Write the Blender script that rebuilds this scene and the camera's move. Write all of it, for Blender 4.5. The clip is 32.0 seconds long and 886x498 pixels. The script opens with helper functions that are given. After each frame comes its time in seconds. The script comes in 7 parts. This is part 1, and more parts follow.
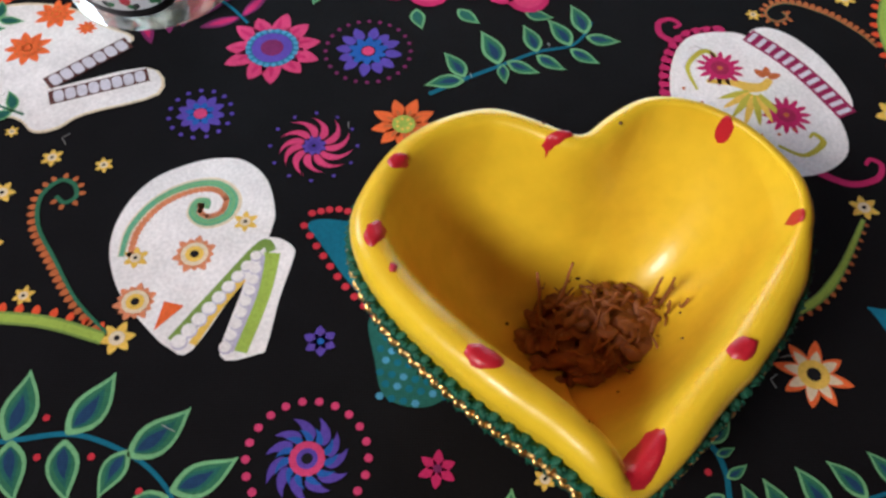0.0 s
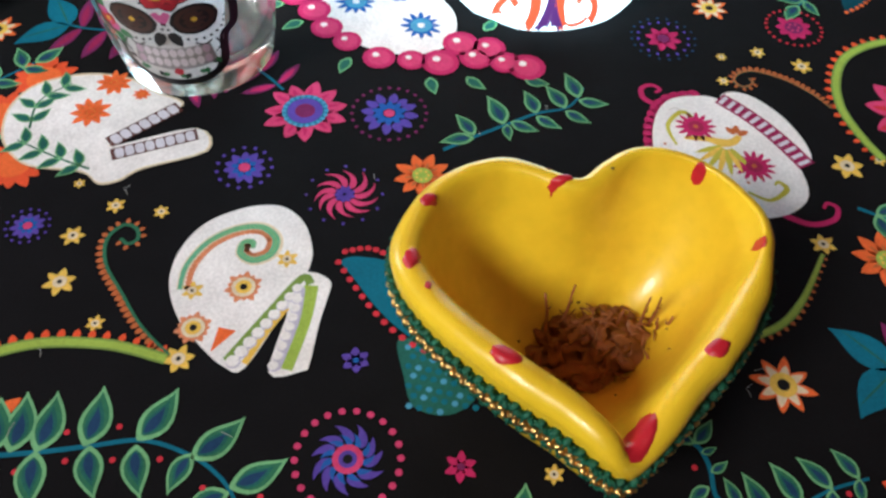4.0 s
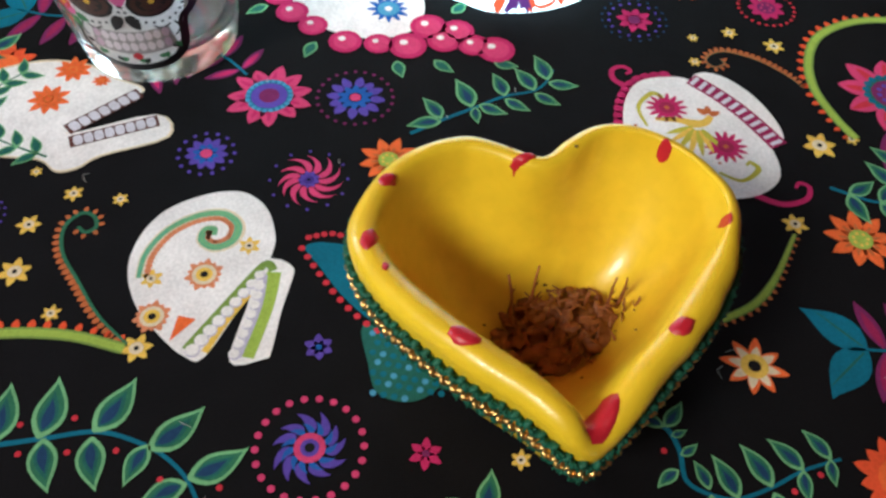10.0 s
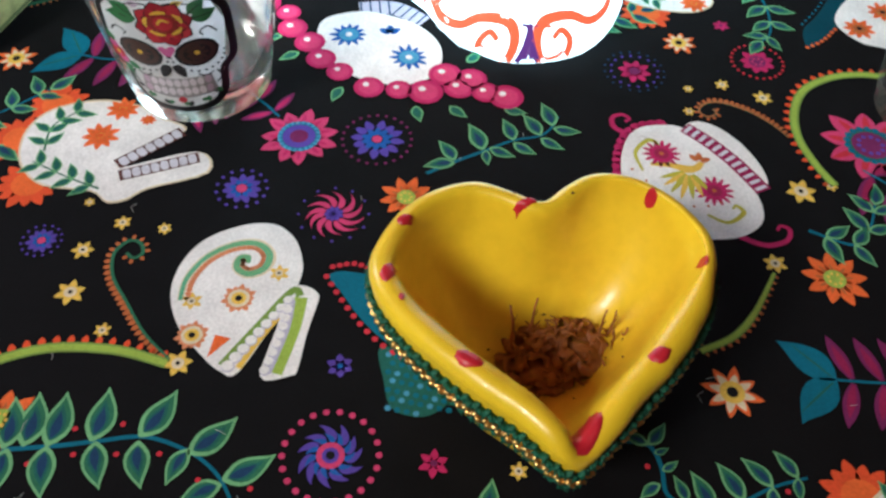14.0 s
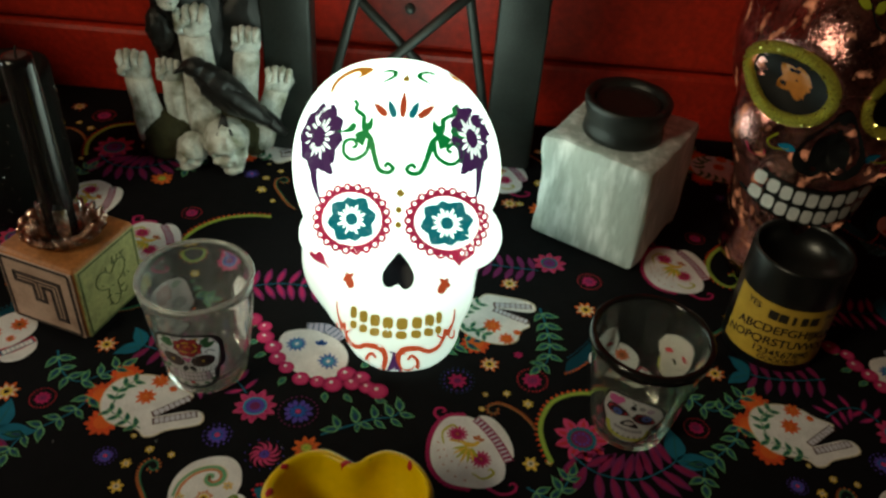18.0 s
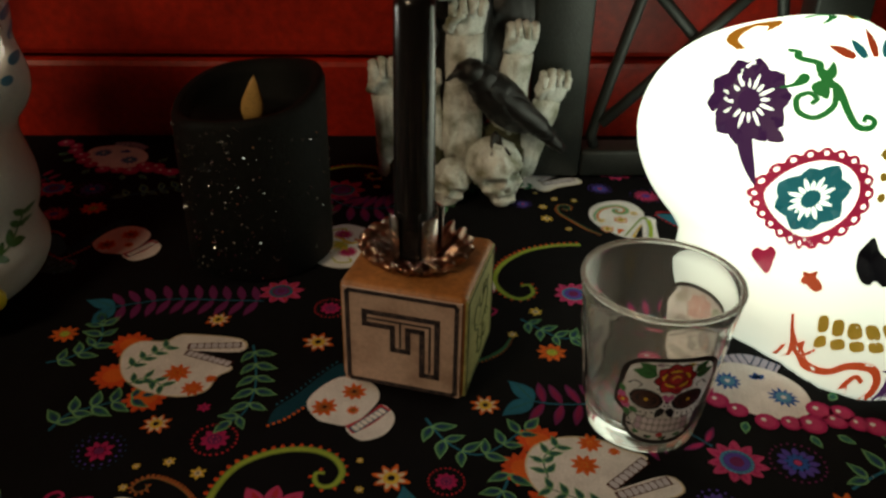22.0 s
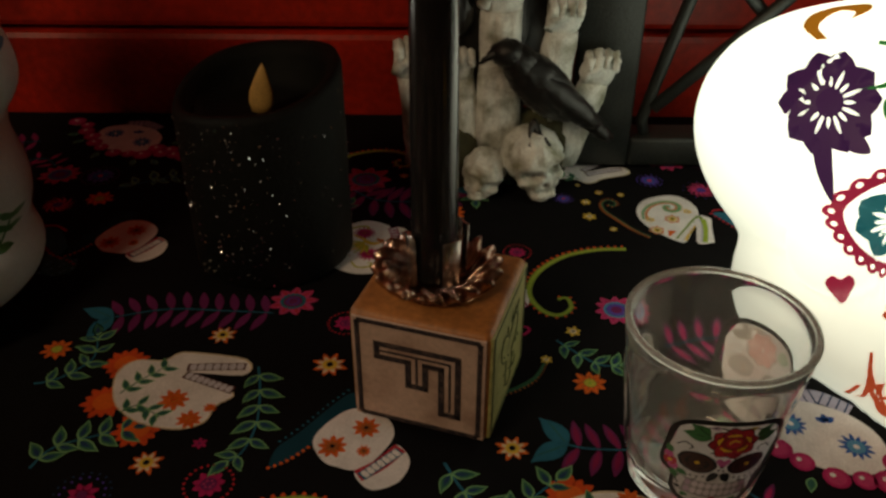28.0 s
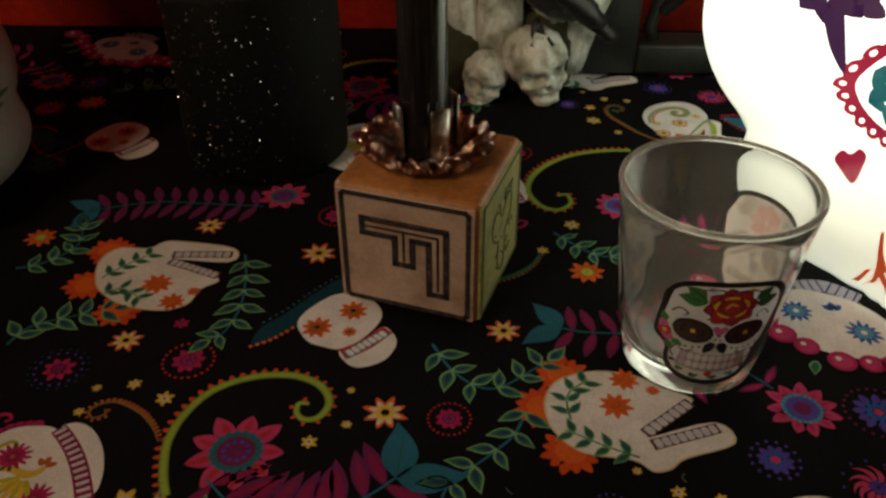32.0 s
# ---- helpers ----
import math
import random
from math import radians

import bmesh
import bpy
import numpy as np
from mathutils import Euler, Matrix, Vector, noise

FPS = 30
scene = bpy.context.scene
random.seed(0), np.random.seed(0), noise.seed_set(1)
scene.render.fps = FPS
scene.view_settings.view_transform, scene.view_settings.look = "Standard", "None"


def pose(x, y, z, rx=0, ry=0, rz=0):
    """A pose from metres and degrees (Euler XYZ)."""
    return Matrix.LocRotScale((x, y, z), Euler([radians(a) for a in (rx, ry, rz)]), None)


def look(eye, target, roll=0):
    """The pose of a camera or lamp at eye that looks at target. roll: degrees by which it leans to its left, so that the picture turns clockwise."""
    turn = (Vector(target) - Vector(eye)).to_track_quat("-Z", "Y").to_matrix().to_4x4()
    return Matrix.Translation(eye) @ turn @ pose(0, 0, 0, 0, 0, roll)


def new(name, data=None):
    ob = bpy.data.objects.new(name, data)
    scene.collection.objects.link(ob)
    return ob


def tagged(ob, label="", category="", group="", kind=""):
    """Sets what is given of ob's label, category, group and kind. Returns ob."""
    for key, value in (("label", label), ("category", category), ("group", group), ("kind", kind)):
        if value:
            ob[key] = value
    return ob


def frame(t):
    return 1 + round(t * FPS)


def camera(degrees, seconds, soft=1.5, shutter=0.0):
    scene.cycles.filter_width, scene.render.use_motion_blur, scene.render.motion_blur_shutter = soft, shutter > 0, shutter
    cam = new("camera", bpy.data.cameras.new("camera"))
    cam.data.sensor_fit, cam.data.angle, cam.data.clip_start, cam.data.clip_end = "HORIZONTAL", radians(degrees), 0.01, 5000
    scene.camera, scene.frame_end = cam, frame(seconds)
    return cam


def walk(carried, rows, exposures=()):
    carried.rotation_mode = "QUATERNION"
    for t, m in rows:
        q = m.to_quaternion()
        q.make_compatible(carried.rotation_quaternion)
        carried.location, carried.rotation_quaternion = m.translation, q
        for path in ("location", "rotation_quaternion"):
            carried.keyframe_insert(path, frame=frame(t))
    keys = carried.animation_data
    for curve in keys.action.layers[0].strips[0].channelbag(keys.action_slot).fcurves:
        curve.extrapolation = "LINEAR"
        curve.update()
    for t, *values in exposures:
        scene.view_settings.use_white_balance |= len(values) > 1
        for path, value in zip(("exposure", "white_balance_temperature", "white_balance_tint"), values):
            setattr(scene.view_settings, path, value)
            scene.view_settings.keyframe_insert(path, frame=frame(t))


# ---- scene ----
cam = camera(54.9, 32.0, soft=2.7)
EXPOSURES = [(0.0, 1.55, 5000, 2), (2.5, 1.55, 5000, 0), (5.0, 1.6, 5000, -3), (13.5, 1.55, 5000, -4), (15.5, 1.15, 4900, -4), (16.0, 1.02, 5250, -4), (16.7, -0.3, 6400, -12), (19.0, -0.15, 6400, -14), (21.0, -0.52, 7200, -6), (23.0, -0.65, 7600, 2), (25.5, -1.0, 7900, 5), (28.0, -0.9, 7900, 5), (29.5, -0.55, 7700, 3), (32.0, -0.6, 7700, 3)]
PATH = [
    (0, (-0.001, 0.02, 0.141), (0.059, 1.097, -1.543), 2.4),
    (0.5, (-0.001, 0.018, 0.144), (0.052, 1.096, -1.54), 2.2),
    (1, (-0.002, 0.013, 0.148), (0.057, 1.096, -1.533), 2.6),
    (1.5, (-0.006, 0.013, 0.152), (0.051, 1.136, -1.502), 2.2),
    (2, (-0.008, 0.013, 0.157), (0.065, 1.166, -1.476), 2.5),
    (2.5, (-0.012, 0.008, 0.158), (0.066, 1.163, -1.473), 2.6),
    (4.5, (-0.006, 0.0, 0.157), (0.092, 1.214, -1.43), 3.1),
    (5, (-0.003, 0.004, 0.154), (0.105, 1.205, -1.441), 3.4),
    (5.5, (0.0, 0.003, 0.152), (0.116, 1.204, -1.443), 3.4),
    (6, (-0.003, -0.002, 0.157), (0.11, 1.197, -1.44), 2.9),
    (6.5, (-0.003, -0.009, 0.158), (0.111, 1.185, -1.442), 2.6),
    (7, (-0.005, -0.011, 0.162), (0.117, 1.186, -1.435), 2.9),
    (7.5, (-0.003, -0.006, 0.159), (0.112, 1.184, -1.444), 2.8),
    (8, (0.0, -0.002, 0.156), (0.112, 1.192, -1.445), 2.6),
    (8.5, (-0.001, -0.001, 0.156), (0.115, 1.193, -1.445), 2.8),
    (9, (-0.001, -0.005, 0.16), (0.108, 1.198, -1.434), 2.9),
    (9.5, (-0.004, -0.006, 0.157), (0.104, 1.195, -1.439), 2.8),
    (10, (-0.003, 0.0, 0.153), (0.112, 1.198, -1.444), 3.1),
    (10.5, (-0.002, 0.0, 0.151), (0.112, 1.164, -1.472), 3.3),
    (11, (-0.003, -0.004, 0.151), (0.112, 1.156, -1.474), 3.7),
    (11.5, (-0.004, -0.01, 0.159), (0.111, 1.15, -1.466), 3.8),
    (12, (-0.002, -0.01, 0.163), (0.086, 1.165, -1.453), 2.8),
    (12.5, (-0.002, -0.008, 0.161), (0.075, 1.179, -1.446), 2.5),
    (13, (-0.003, -0.01, 0.164), (0.071, 1.195, -1.431), 2.5),
    (13.5, (-0.003, -0.01, 0.169), (0.076, 1.22, -1.407), 2.8),
    (15.5, (-0.006, -0.015, 0.172), (0.078, 1.241, -1.382), 3.1),
    (16, (-0.007, -0.014, 0.186), (0.089, 1.297, -1.322), 3.6),
    (16.5, (-0.006, -0.022, 0.251), (0.087, 1.413, -1.139), 3.4),
    (17, (0.011, -0.055, 0.298), (0.063, 1.489, -0.972), 3.5),
    (17.5, (0.051, -0.092, 0.333), (0.062, 1.463, -0.924), 5.0),
    (18, (0.058, -0.118, 0.333), (0.036, 1.455, -0.902), 4.5),
    (18.5, (0.01, -0.122, 0.329), (-0.006, 1.459, -0.896), 4.9),
    (19, (-0.097, -0.116, 0.304), (-0.138, 1.479, -0.903), 2.6),
    (19.5, (-0.174, -0.112, 0.304), (-0.167, 1.49, -0.893), 2.1),
    (20, (-0.165, -0.111, 0.299), (-0.022, 1.496, -0.883), 4.0),
    (20.5, (-0.16, -0.085, 0.262), (-0.02, 1.54, -0.896), 3.4),
    (21, (-0.155, -0.054, 0.238), (-0.019, 1.621, -0.847), 2.7),
    (21.5, (-0.159, -0.05, 0.232), (-0.03, 1.676, -0.772), 1.9),
    (22, (-0.154, -0.058, 0.216), (-0.057, 1.678, -0.774), 1.3),
    (22.5, (-0.154, -0.051, 0.209), (-0.085, 1.652, -0.838), 1.3),
    (23, (-0.148, -0.042, 0.212), (-0.082, 1.616, -0.904), 1.3),
    (23.5, (-0.147, -0.035, 0.208), (-0.113, 1.624, -0.91), 1.2),
    (24, (-0.143, -0.028, 0.197), (-0.123, 1.624, -0.929), 1.0),
    (24.5, (-0.146, -0.022, 0.187), (-0.13, 1.616, -0.959), 1.2),
    (25, (-0.152, -0.003, 0.209), (-0.148, 1.612, -0.971), 1.1),
    (25.5, (-0.164, 0.008, 0.232), (-0.118, 1.607, -0.968), 1.5),
    (27.5, (-0.145, -0.006, 0.226), (-0.152, 1.683, -0.844), -0.5),
    (28, (-0.145, -0.01, 0.218), (-0.154, 1.664, -0.877), 0.3),
    (28.5, (-0.147, -0.015, 0.211), (-0.161, 1.627, -0.93), 0.4),
    (29, (-0.15, -0.021, 0.203), (-0.175, 1.619, -0.942), 0.0),
    (29.5, (-0.15, -0.026, 0.196), (-0.175, 1.616, -0.945), -0.2),
    (30, (-0.151, -0.021, 0.194), (-0.178, 1.605, -0.97), -0.5),
    (30.5, (-0.147, -0.015, 0.189), (-0.174, 1.608, -0.978), -0.6),
    (31, (-0.138, -0.01, 0.19), (-0.161, 1.621, -0.966), 0.4),
    (31.5, (-0.135, -0.01, 0.188), (-0.183, 1.618, -0.973), -0.2),
    (32, (-0.135, -0.018, 0.185), (-0.187, 1.617, -0.965), -0.2),
]
walk(cam, [(t, look(eye, target, roll)) for t, eye, target, roll in PATH], EXPOSURES)
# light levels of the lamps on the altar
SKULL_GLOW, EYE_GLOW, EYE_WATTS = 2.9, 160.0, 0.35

# ---- light ----
world = bpy.data.worlds.new("room_dusk")
world.use_nodes = True
world.node_tree.nodes["Background"].inputs[0].default_value = (0.9, 0.75, 0.62, 1)
world.node_tree.nodes["Background"].inputs[1].default_value = 0.05
scene.world = world


def lamp(name, kind, eye, target, watts, colour, size=0.1, cone=60, blend=0.6):
    data = bpy.data.lights.new(name, kind)
    data.energy, data.color = watts, colour
    if kind == "AREA":
        data.shape, data.size = "DISK", size
    else:
        data.shadow_soft_size = size
    if kind == "SPOT":
        data.spot_size, data.spot_blend = radians(cone), blend
    ob = new(name, data)
    ob.matrix_world = look(eye, target)
    return ob


# ---- materials ----
def material(name, colour, rough=0.6, metal=0.0, vary=0.18, scale=40.0, bump=0.1, fine=None, spec=0.5,
             glow=None, glow_strength=0.0, coat=0.0, stain=None, stain_scale=6.0, stain_amount=0.4, hue_random=0.0):
    """A surface with variation at two scales: broad stains and fine grain, with a fine relief."""
    m = bpy.data.materials.new(name)
    m.use_nodes = True
    nt = m.node_tree
    b = nt.nodes["Principled BSDF"]
    b.inputs["Roughness"].default_value, b.inputs["Metallic"].default_value = rough, metal
    b.inputs["Specular IOR Level"].default_value = spec
    b.inputs["Coat Weight"].default_value = coat
    co = nt.nodes.new("ShaderNodeTexCoord")
    big, small = nt.nodes.new("ShaderNodeTexNoise"), nt.nodes.new("ShaderNodeTexNoise")
    big.inputs["Scale"].default_value, small.inputs["Scale"].default_value = scale, fine or scale * 14
    big.inputs["Detail"].default_value = 4
    for n in (big, small):
        nt.links.new(co.outputs["Object"], n.inputs["Vector"])
    mix = nt.nodes.new("ShaderNodeMix")
    mix.data_type = "RGBA"
    lo = tuple(c * (1 - vary) for c in colour)
    hi = tuple(min(1, c * (1 + vary)) for c in colour)
    mix.inputs[6].default_value, mix.inputs[7].default_value = (*lo, 1), (*hi, 1)
    add = nt.nodes.new("ShaderNodeMath")
    add.operation = "MULTIPLY_ADD"
    add.inputs[1].default_value = 0.5
    half = nt.nodes.new("ShaderNodeMath")
    half.operation = "MULTIPLY"
    half.inputs[1].default_value = 0.5
    nt.links.new(big.outputs["Fac"], add.inputs[0])
    nt.links.new(small.outputs["Fac"], half.inputs[0])
    nt.links.new(half.outputs[0], add.inputs[2])
    ramp = nt.nodes.new("ShaderNodeMapRange")
    ramp.inputs[1].default_value, ramp.inputs[2].default_value = 0.3, 0.7
    nt.links.new(add.outputs[0], ramp.inputs[0])
    nt.links.new(ramp.outputs[0], mix.inputs[0])
    out = mix.outputs[2]
    if stain:
        sn = nt.nodes.new("ShaderNodeTexNoise")
        sn.inputs["Scale"].default_value, sn.inputs["Detail"].default_value = stain_scale, 6
        nt.links.new(co.outputs["Object"], sn.inputs["Vector"])
        sr = nt.nodes.new("ShaderNodeMapRange")
        sr.inputs[1].default_value, sr.inputs[2].default_value, sr.inputs[4].default_value = 0.48, 0.7, stain_amount
        nt.links.new(sn.outputs["Fac"], sr.inputs[0])
        sm = nt.nodes.new("ShaderNodeMix")
        sm.data_type = "RGBA"
        sm.inputs[7].default_value = (*stain, 1)
        nt.links.new(sr.outputs[0], sm.inputs[0])
        nt.links.new(out, sm.inputs[6])
        out = sm.outputs[2]
    nt.links.new(out, b.inputs["Base Color"])
    if bump:
        bp = nt.nodes.new("ShaderNodeBump")
        bp.inputs["Strength"].default_value, bp.inputs["Distance"].default_value = bump, 0.001
        nt.links.new(add.outputs[0], bp.inputs["Height"])
        nt.links.new(bp.outputs[0], b.inputs["Normal"])
    if glow:
        b.inputs["Emission Color"].default_value, b.inputs["Emission Strength"].default_value = (*glow, 1), glow_strength
    return m


def weave(name, colour, vary=0.2, rough=0.85):
    """Printed cotton: a plain weave of fine threads with uneven ink."""
    m = material(name, colour, rough, vary=vary, scale=90, fine=1400, bump=0, spec=0.1)
    nt = m.node_tree
    b = nt.nodes["Principled BSDF"]
    co = nt.nodes.new("ShaderNodeTexCoord")
    hs = []
    for d in ("X", "Y"):
        w = nt.nodes.new("ShaderNodeTexWave")
        w.bands_direction = d
        w.inputs["Scale"].default_value, w.inputs["Distortion"].default_value = 620, 1.5
        nt.links.new(co.outputs["Object"], w.inputs["Vector"])
        hs.append(w)
    mx = nt.nodes.new("ShaderNodeMath")
    mx.operation = "MAXIMUM"
    nt.links.new(hs[0].outputs["Fac"], mx.inputs[0])
    nt.links.new(hs[1].outputs["Fac"], mx.inputs[1])
    bp = nt.nodes.new("ShaderNodeBump")
    bp.inputs["Strength"].default_value, bp.inputs["Distance"].default_value = 0.18, 0.0003
    nt.links.new(mx.outputs[0], bp.inputs["Height"])
    nt.links.new(bp.outputs[0], b.inputs["Normal"])
    return m


def glass(name, tint, rough=0.0, ior=1.5, haze=0.0):
    m = bpy.data.materials.new(name)
    m.use_nodes = True
    b = m.node_tree.nodes["Principled BSDF"]
    b.inputs["Base Color"].default_value = (*tint, 1)
    b.inputs["Roughness"].default_value, b.inputs["IOR"].default_value = rough, ior
    b.inputs["Transmission Weight"].default_value = 1.0
    # pale diffuse share puts the lamp-lit haze into the glass colour itself
    if haze:
        nt = m.node_tree
        d = nt.nodes.new("ShaderNodeBsdfDiffuse")
        d.inputs[0].default_value = (0.75, 0.76, 0.74, 1)
        mx = nt.nodes.new("ShaderNodeMixShader")
        mx.inputs[0].default_value = haze
        nt.links.new(b.outputs[0], mx.inputs[1])
        nt.links.new(d.outputs[0], mx.inputs[2])
        nt.links.new(mx.outputs[0], nt.nodes["Material Output"].inputs[0])
    return m


CLOTH = weave("black_cotton", (0.0054, 0.0049, 0.0058), 0.3, 0.9)
INK = {k: weave("ink_" + k, c) for k, c in dict(
    abyss=(0.008, 0.05, 0.075), umber=(0.1, 0.04, 0.035), grape=(0.12, 0.09, 0.17), pearl=(0.62, 0.6, 0.68), berry=(0.3, 0.02, 0.08), citron=(0.5, 0.46, 0.05), flame=(0.68, 0.085, 0.025), wine=(0.26, 0.016, 0.08), moss=(0.2, 0.3, 0.06), mint=(0.16, 0.4, 0.24), salmon=(0.66, 0.25, 0.12),
    white=(0.82, 0.79, 0.79), cream=(0.72, 0.6, 0.42), green=(0.045, 0.155, 0.085), leaf=(0.2, 0.43, 0.2),
    lime=(0.34, 0.46, 0.07), navy=(0.02, 0.05, 0.12), pine=(0.03, 0.12, 0.1), teal=(0.022, 0.14, 0.22), sky=(0.1, 0.3, 0.5),
    orange=(0.74, 0.14, 0.03), rust=(0.45, 0.13, 0.04), yellow=(0.75, 0.5, 0.08), red=(0.5, 0.03, 0.05),
    pink=(0.55, 0.05, 0.16), magenta=(0.45, 0.02, 0.12), plum=(0.16, 0.02, 0.1), violet=(0.1, 0.06, 0.36),
    blue=(0.03, 0.11, 0.4), lilac=(0.5, 0.47, 0.6), black=(0.012, 0.011, 0.013)).items()}


# ---- drawing tools ----
def catmull(pts, closed=False, steps=6):
    p = [Vector(q) for q in pts]
    n, out = len(p), []
    for i in range(n if closed else n - 1):
        a, b, c, d = (p[(i - 1) % n] if closed or i else p[0], p[i], p[(i + 1) % n],
                      p[(i + 2) % n] if closed or i + 2 < n else p[-1])
        for k in range(steps):
            t = k / steps
            out.append(0.5 * (2 * b + (c - a) * t + (2 * a - 5 * b + 4 * c - d) * t * t + (3 * b - a - 3 * c + d) * t ** 3))
    return out if closed else out + [p[-1]]


def along(curve, s):
    """The point and the direction at the share s of a polyline's length."""
    seg = [(curve[i + 1] - curve[i]).length for i in range(len(curve) - 1)]
    d = s * sum(seg)
    for i, l in enumerate(seg):
        if d <= l or i == len(seg) - 1:
            return curve[i].lerp(curve[i + 1], min(1, d / max(l, 1e-9))), (curve[i + 1] - curve[i]).normalized()
        d -= l


class Art:
    """Flat painted shapes in millimetres, later laid on a cloth or wrapped on a thing."""

    def __init__(self):
        self.shapes = []

    def poly(self, pts, ink, layer=0):
        self.shapes.append(([(q[0], q[1]) for q in pts], ink, layer))

    def blob(self, pts, ink, layer=0, steps=5):
        self.poly(catmull([Vector((x, y)) for x, y in pts], True, steps), ink, layer)

    def disc(self, x, y, r, ink, layer=0, n=14, ry=None):
        self.poly([(x + r * math.cos(i * math.tau / n), y + (ry or r) * math.sin(i * math.tau / n)) for i in range(n)], ink, layer)

    def petal(self, x, y, a, r0, r1, w, ink, layer=0, bend=0.0, point=0.0):
        side = []
        for i in range(9):
            s = i / 8
            q = a + bend * s * s
            r = r0 + (r1 - r0) * s
            half = w * math.sin(math.pi * (0.08 + 0.92 * s) ** (0.8 + point)) ** (0.7 + point)
            side.append((x + r * math.cos(q), y + r * math.sin(q), q, half))
        left = [(px - h * math.sin(q), py + h * math.cos(q)) for px, py, q, h in side]
        right = [(px + h * math.sin(q), py - h * math.cos(q)) for px, py, q, h in side]
        self.poly(left + right[::-1], ink, layer)

    def strip(self, pts, w0, w1, ink, layer=0, steps=6, mid=None):
        c = catmull([Vector(p) for p in pts], False, steps)
        left, right = [], []
        for i, p in enumerate(c):
            d = (c[min(i + 1, len(c) - 1)] - c[max(i - 1, 0)]).normalized()
            s = i / (len(c) - 1)
            w = w0 + (w1 - w0) * s if mid is None else (w0 + (mid - w0) * 2 * s if s < 0.5 else mid + (w1 - mid) * (2 * s - 1))
            left.append((p.x - d.y * w / 2, p.y + d.x * w / 2))
            right.append((p.x + d.y * w / 2, p.y - d.x * w / 2))
        for i in range(len(c) - 1):
            self.poly([left[i], left[i + 1], right[i + 1], right[i]], ink, layer)
        return c

    def teeth(self, p, q, n, w, ink="lilac", edge="navy", layer=3):
        p, q = Vector(p), Vector(q)
        d = (q - p)
        a = math.atan2(d.y, d.x)
        self.strip([p - d * 0.04, q + d * 0.03], w * 1.16, w * 1.16, edge, layer, 2)
        for i in range(n):
            c = p.lerp(q, (i + 0.5) / n)
            l = d.length / n * 0.46
            pts = []
            for k in range(10):
                t = k * math.tau / 10
                x, y = l * math.copysign(abs(math.cos(t)) ** 0.6, math.cos(t)), w * 0.5 * math.copysign(abs(math.sin(t)) ** 0.6, math.sin(t))
                pts.append((c.x + x * math.cos(a) - y * math.sin(a), c.y + x * math.sin(a) + y * math.cos(a)))
            self.poly(pts, ink, layer + 1)

    def blade(self, x, y, a, l, w, ink, layer=0, bend=0.12):
        """A leaf with a round base and a drawn-out, slightly turned tip."""
        left, right = [], []
        for s, h in ((0.0, 0.10), (0.10, 0.52), (0.24, 0.88), (0.38, 1.0), (0.52, 0.93), (0.66, 0.72), (0.80, 0.42), (0.91, 0.17), (1.0, 0.02)):
            q = a + bend * s * s
            px, py = x + l * s * math.cos(q), y + l * s * math.sin(q)
            left.append((px - h * w * math.sin(q), py + h * w * math.cos(q)))
            right.append((px + h * w * math.sin(q), py - h * w * math.cos(q)))
        self.poly(left + right[::-1], ink, layer)

    def leaf(self, x, y, a, l, outer="leaf", inner="navy", layer=1, fat=0.3, bend=0.12):
        fat *= 0.86
        self.blade(x, y, a, l, l * fat, outer, layer, bend)
        if inner:
            ox, oy = x + 0.10 * l * math.cos(a), y + 0.10 * l * math.sin(a)
            self.blade(ox, oy, a, l * 0.80, l * fat * 0.76, "green", layer + 1, bend)
            self.blade(ox, oy, a, l * 0.66, l * fat * 0.54, "pine", layer + 2, bend)
            self.blade(ox + 0.04 * l * math.cos(a), oy + 0.04 * l * math.sin(a), a, l * 0.50, l * fat * 0.34, inner, layer + 3, bend)

    def beads(self, curve, n, off, r0, r1, ink, layer=1):
        for i in range(n):
            s = (i + 0.5) / n
            p, d = along(curve, s)
            r = r0 + (r1 - r0) * s
            self.disc(p.x - d.y * (off * (r / r0)), p.y + d.x * (off * (r / r0)), r, ink, layer, 8)

    def mesh(self, name, inks, place):
        """place(x, y, layer) gives the vertex of a point."""
        names = sorted({s[1] for s in self.shapes})
        verts, faces, mats = [], [], []
        for pts, ink, layer in self.shapes:
            k = len(verts)
            verts += [place(x, y, layer) for x, y in pts]
            if len(pts) > 4:
                cx, cy = sum(p[0] for p in pts) / len(pts), sum(p[1] for p in pts) / len(pts)
            faces.append(list(range(k, k + len(pts))))
            mats.append(names.index(ink))
        me = bpy.data.meshes.new(name)
        me.from_pydata(verts, [], faces)
        for n in names:
            me.materials.append(inks[n])
        me.polygons.foreach_set("material_index", mats)
        me.update()
        return me


def part(name, bm, mat, parent=None, label="", smooth=True):
    """One mesh object from a bmesh, under a thing or a part."""
    me = bpy.data.meshes.new(name)
    if smooth:
        for fc in bm.faces:
            fc.smooth = True
    bm.to_mesh(me)
    bm.free()
    for m in (mat if isinstance(mat, (list, tuple)) else [mat]):
        me.materials.append(m)
    return child(name, me, parent, label)


def child(name, me, parent=None, label=""):
    ob = new(name, me)
    if parent is not None:
        ob.parent = parent
    return tagged(ob, label)


def thing(name, m, label, category, group="", kind=""):
    ob = new(name)
    ob.empty_display_size = 0.01
    ob.matrix_world = m
    return tagged(ob, label, category, group, kind)


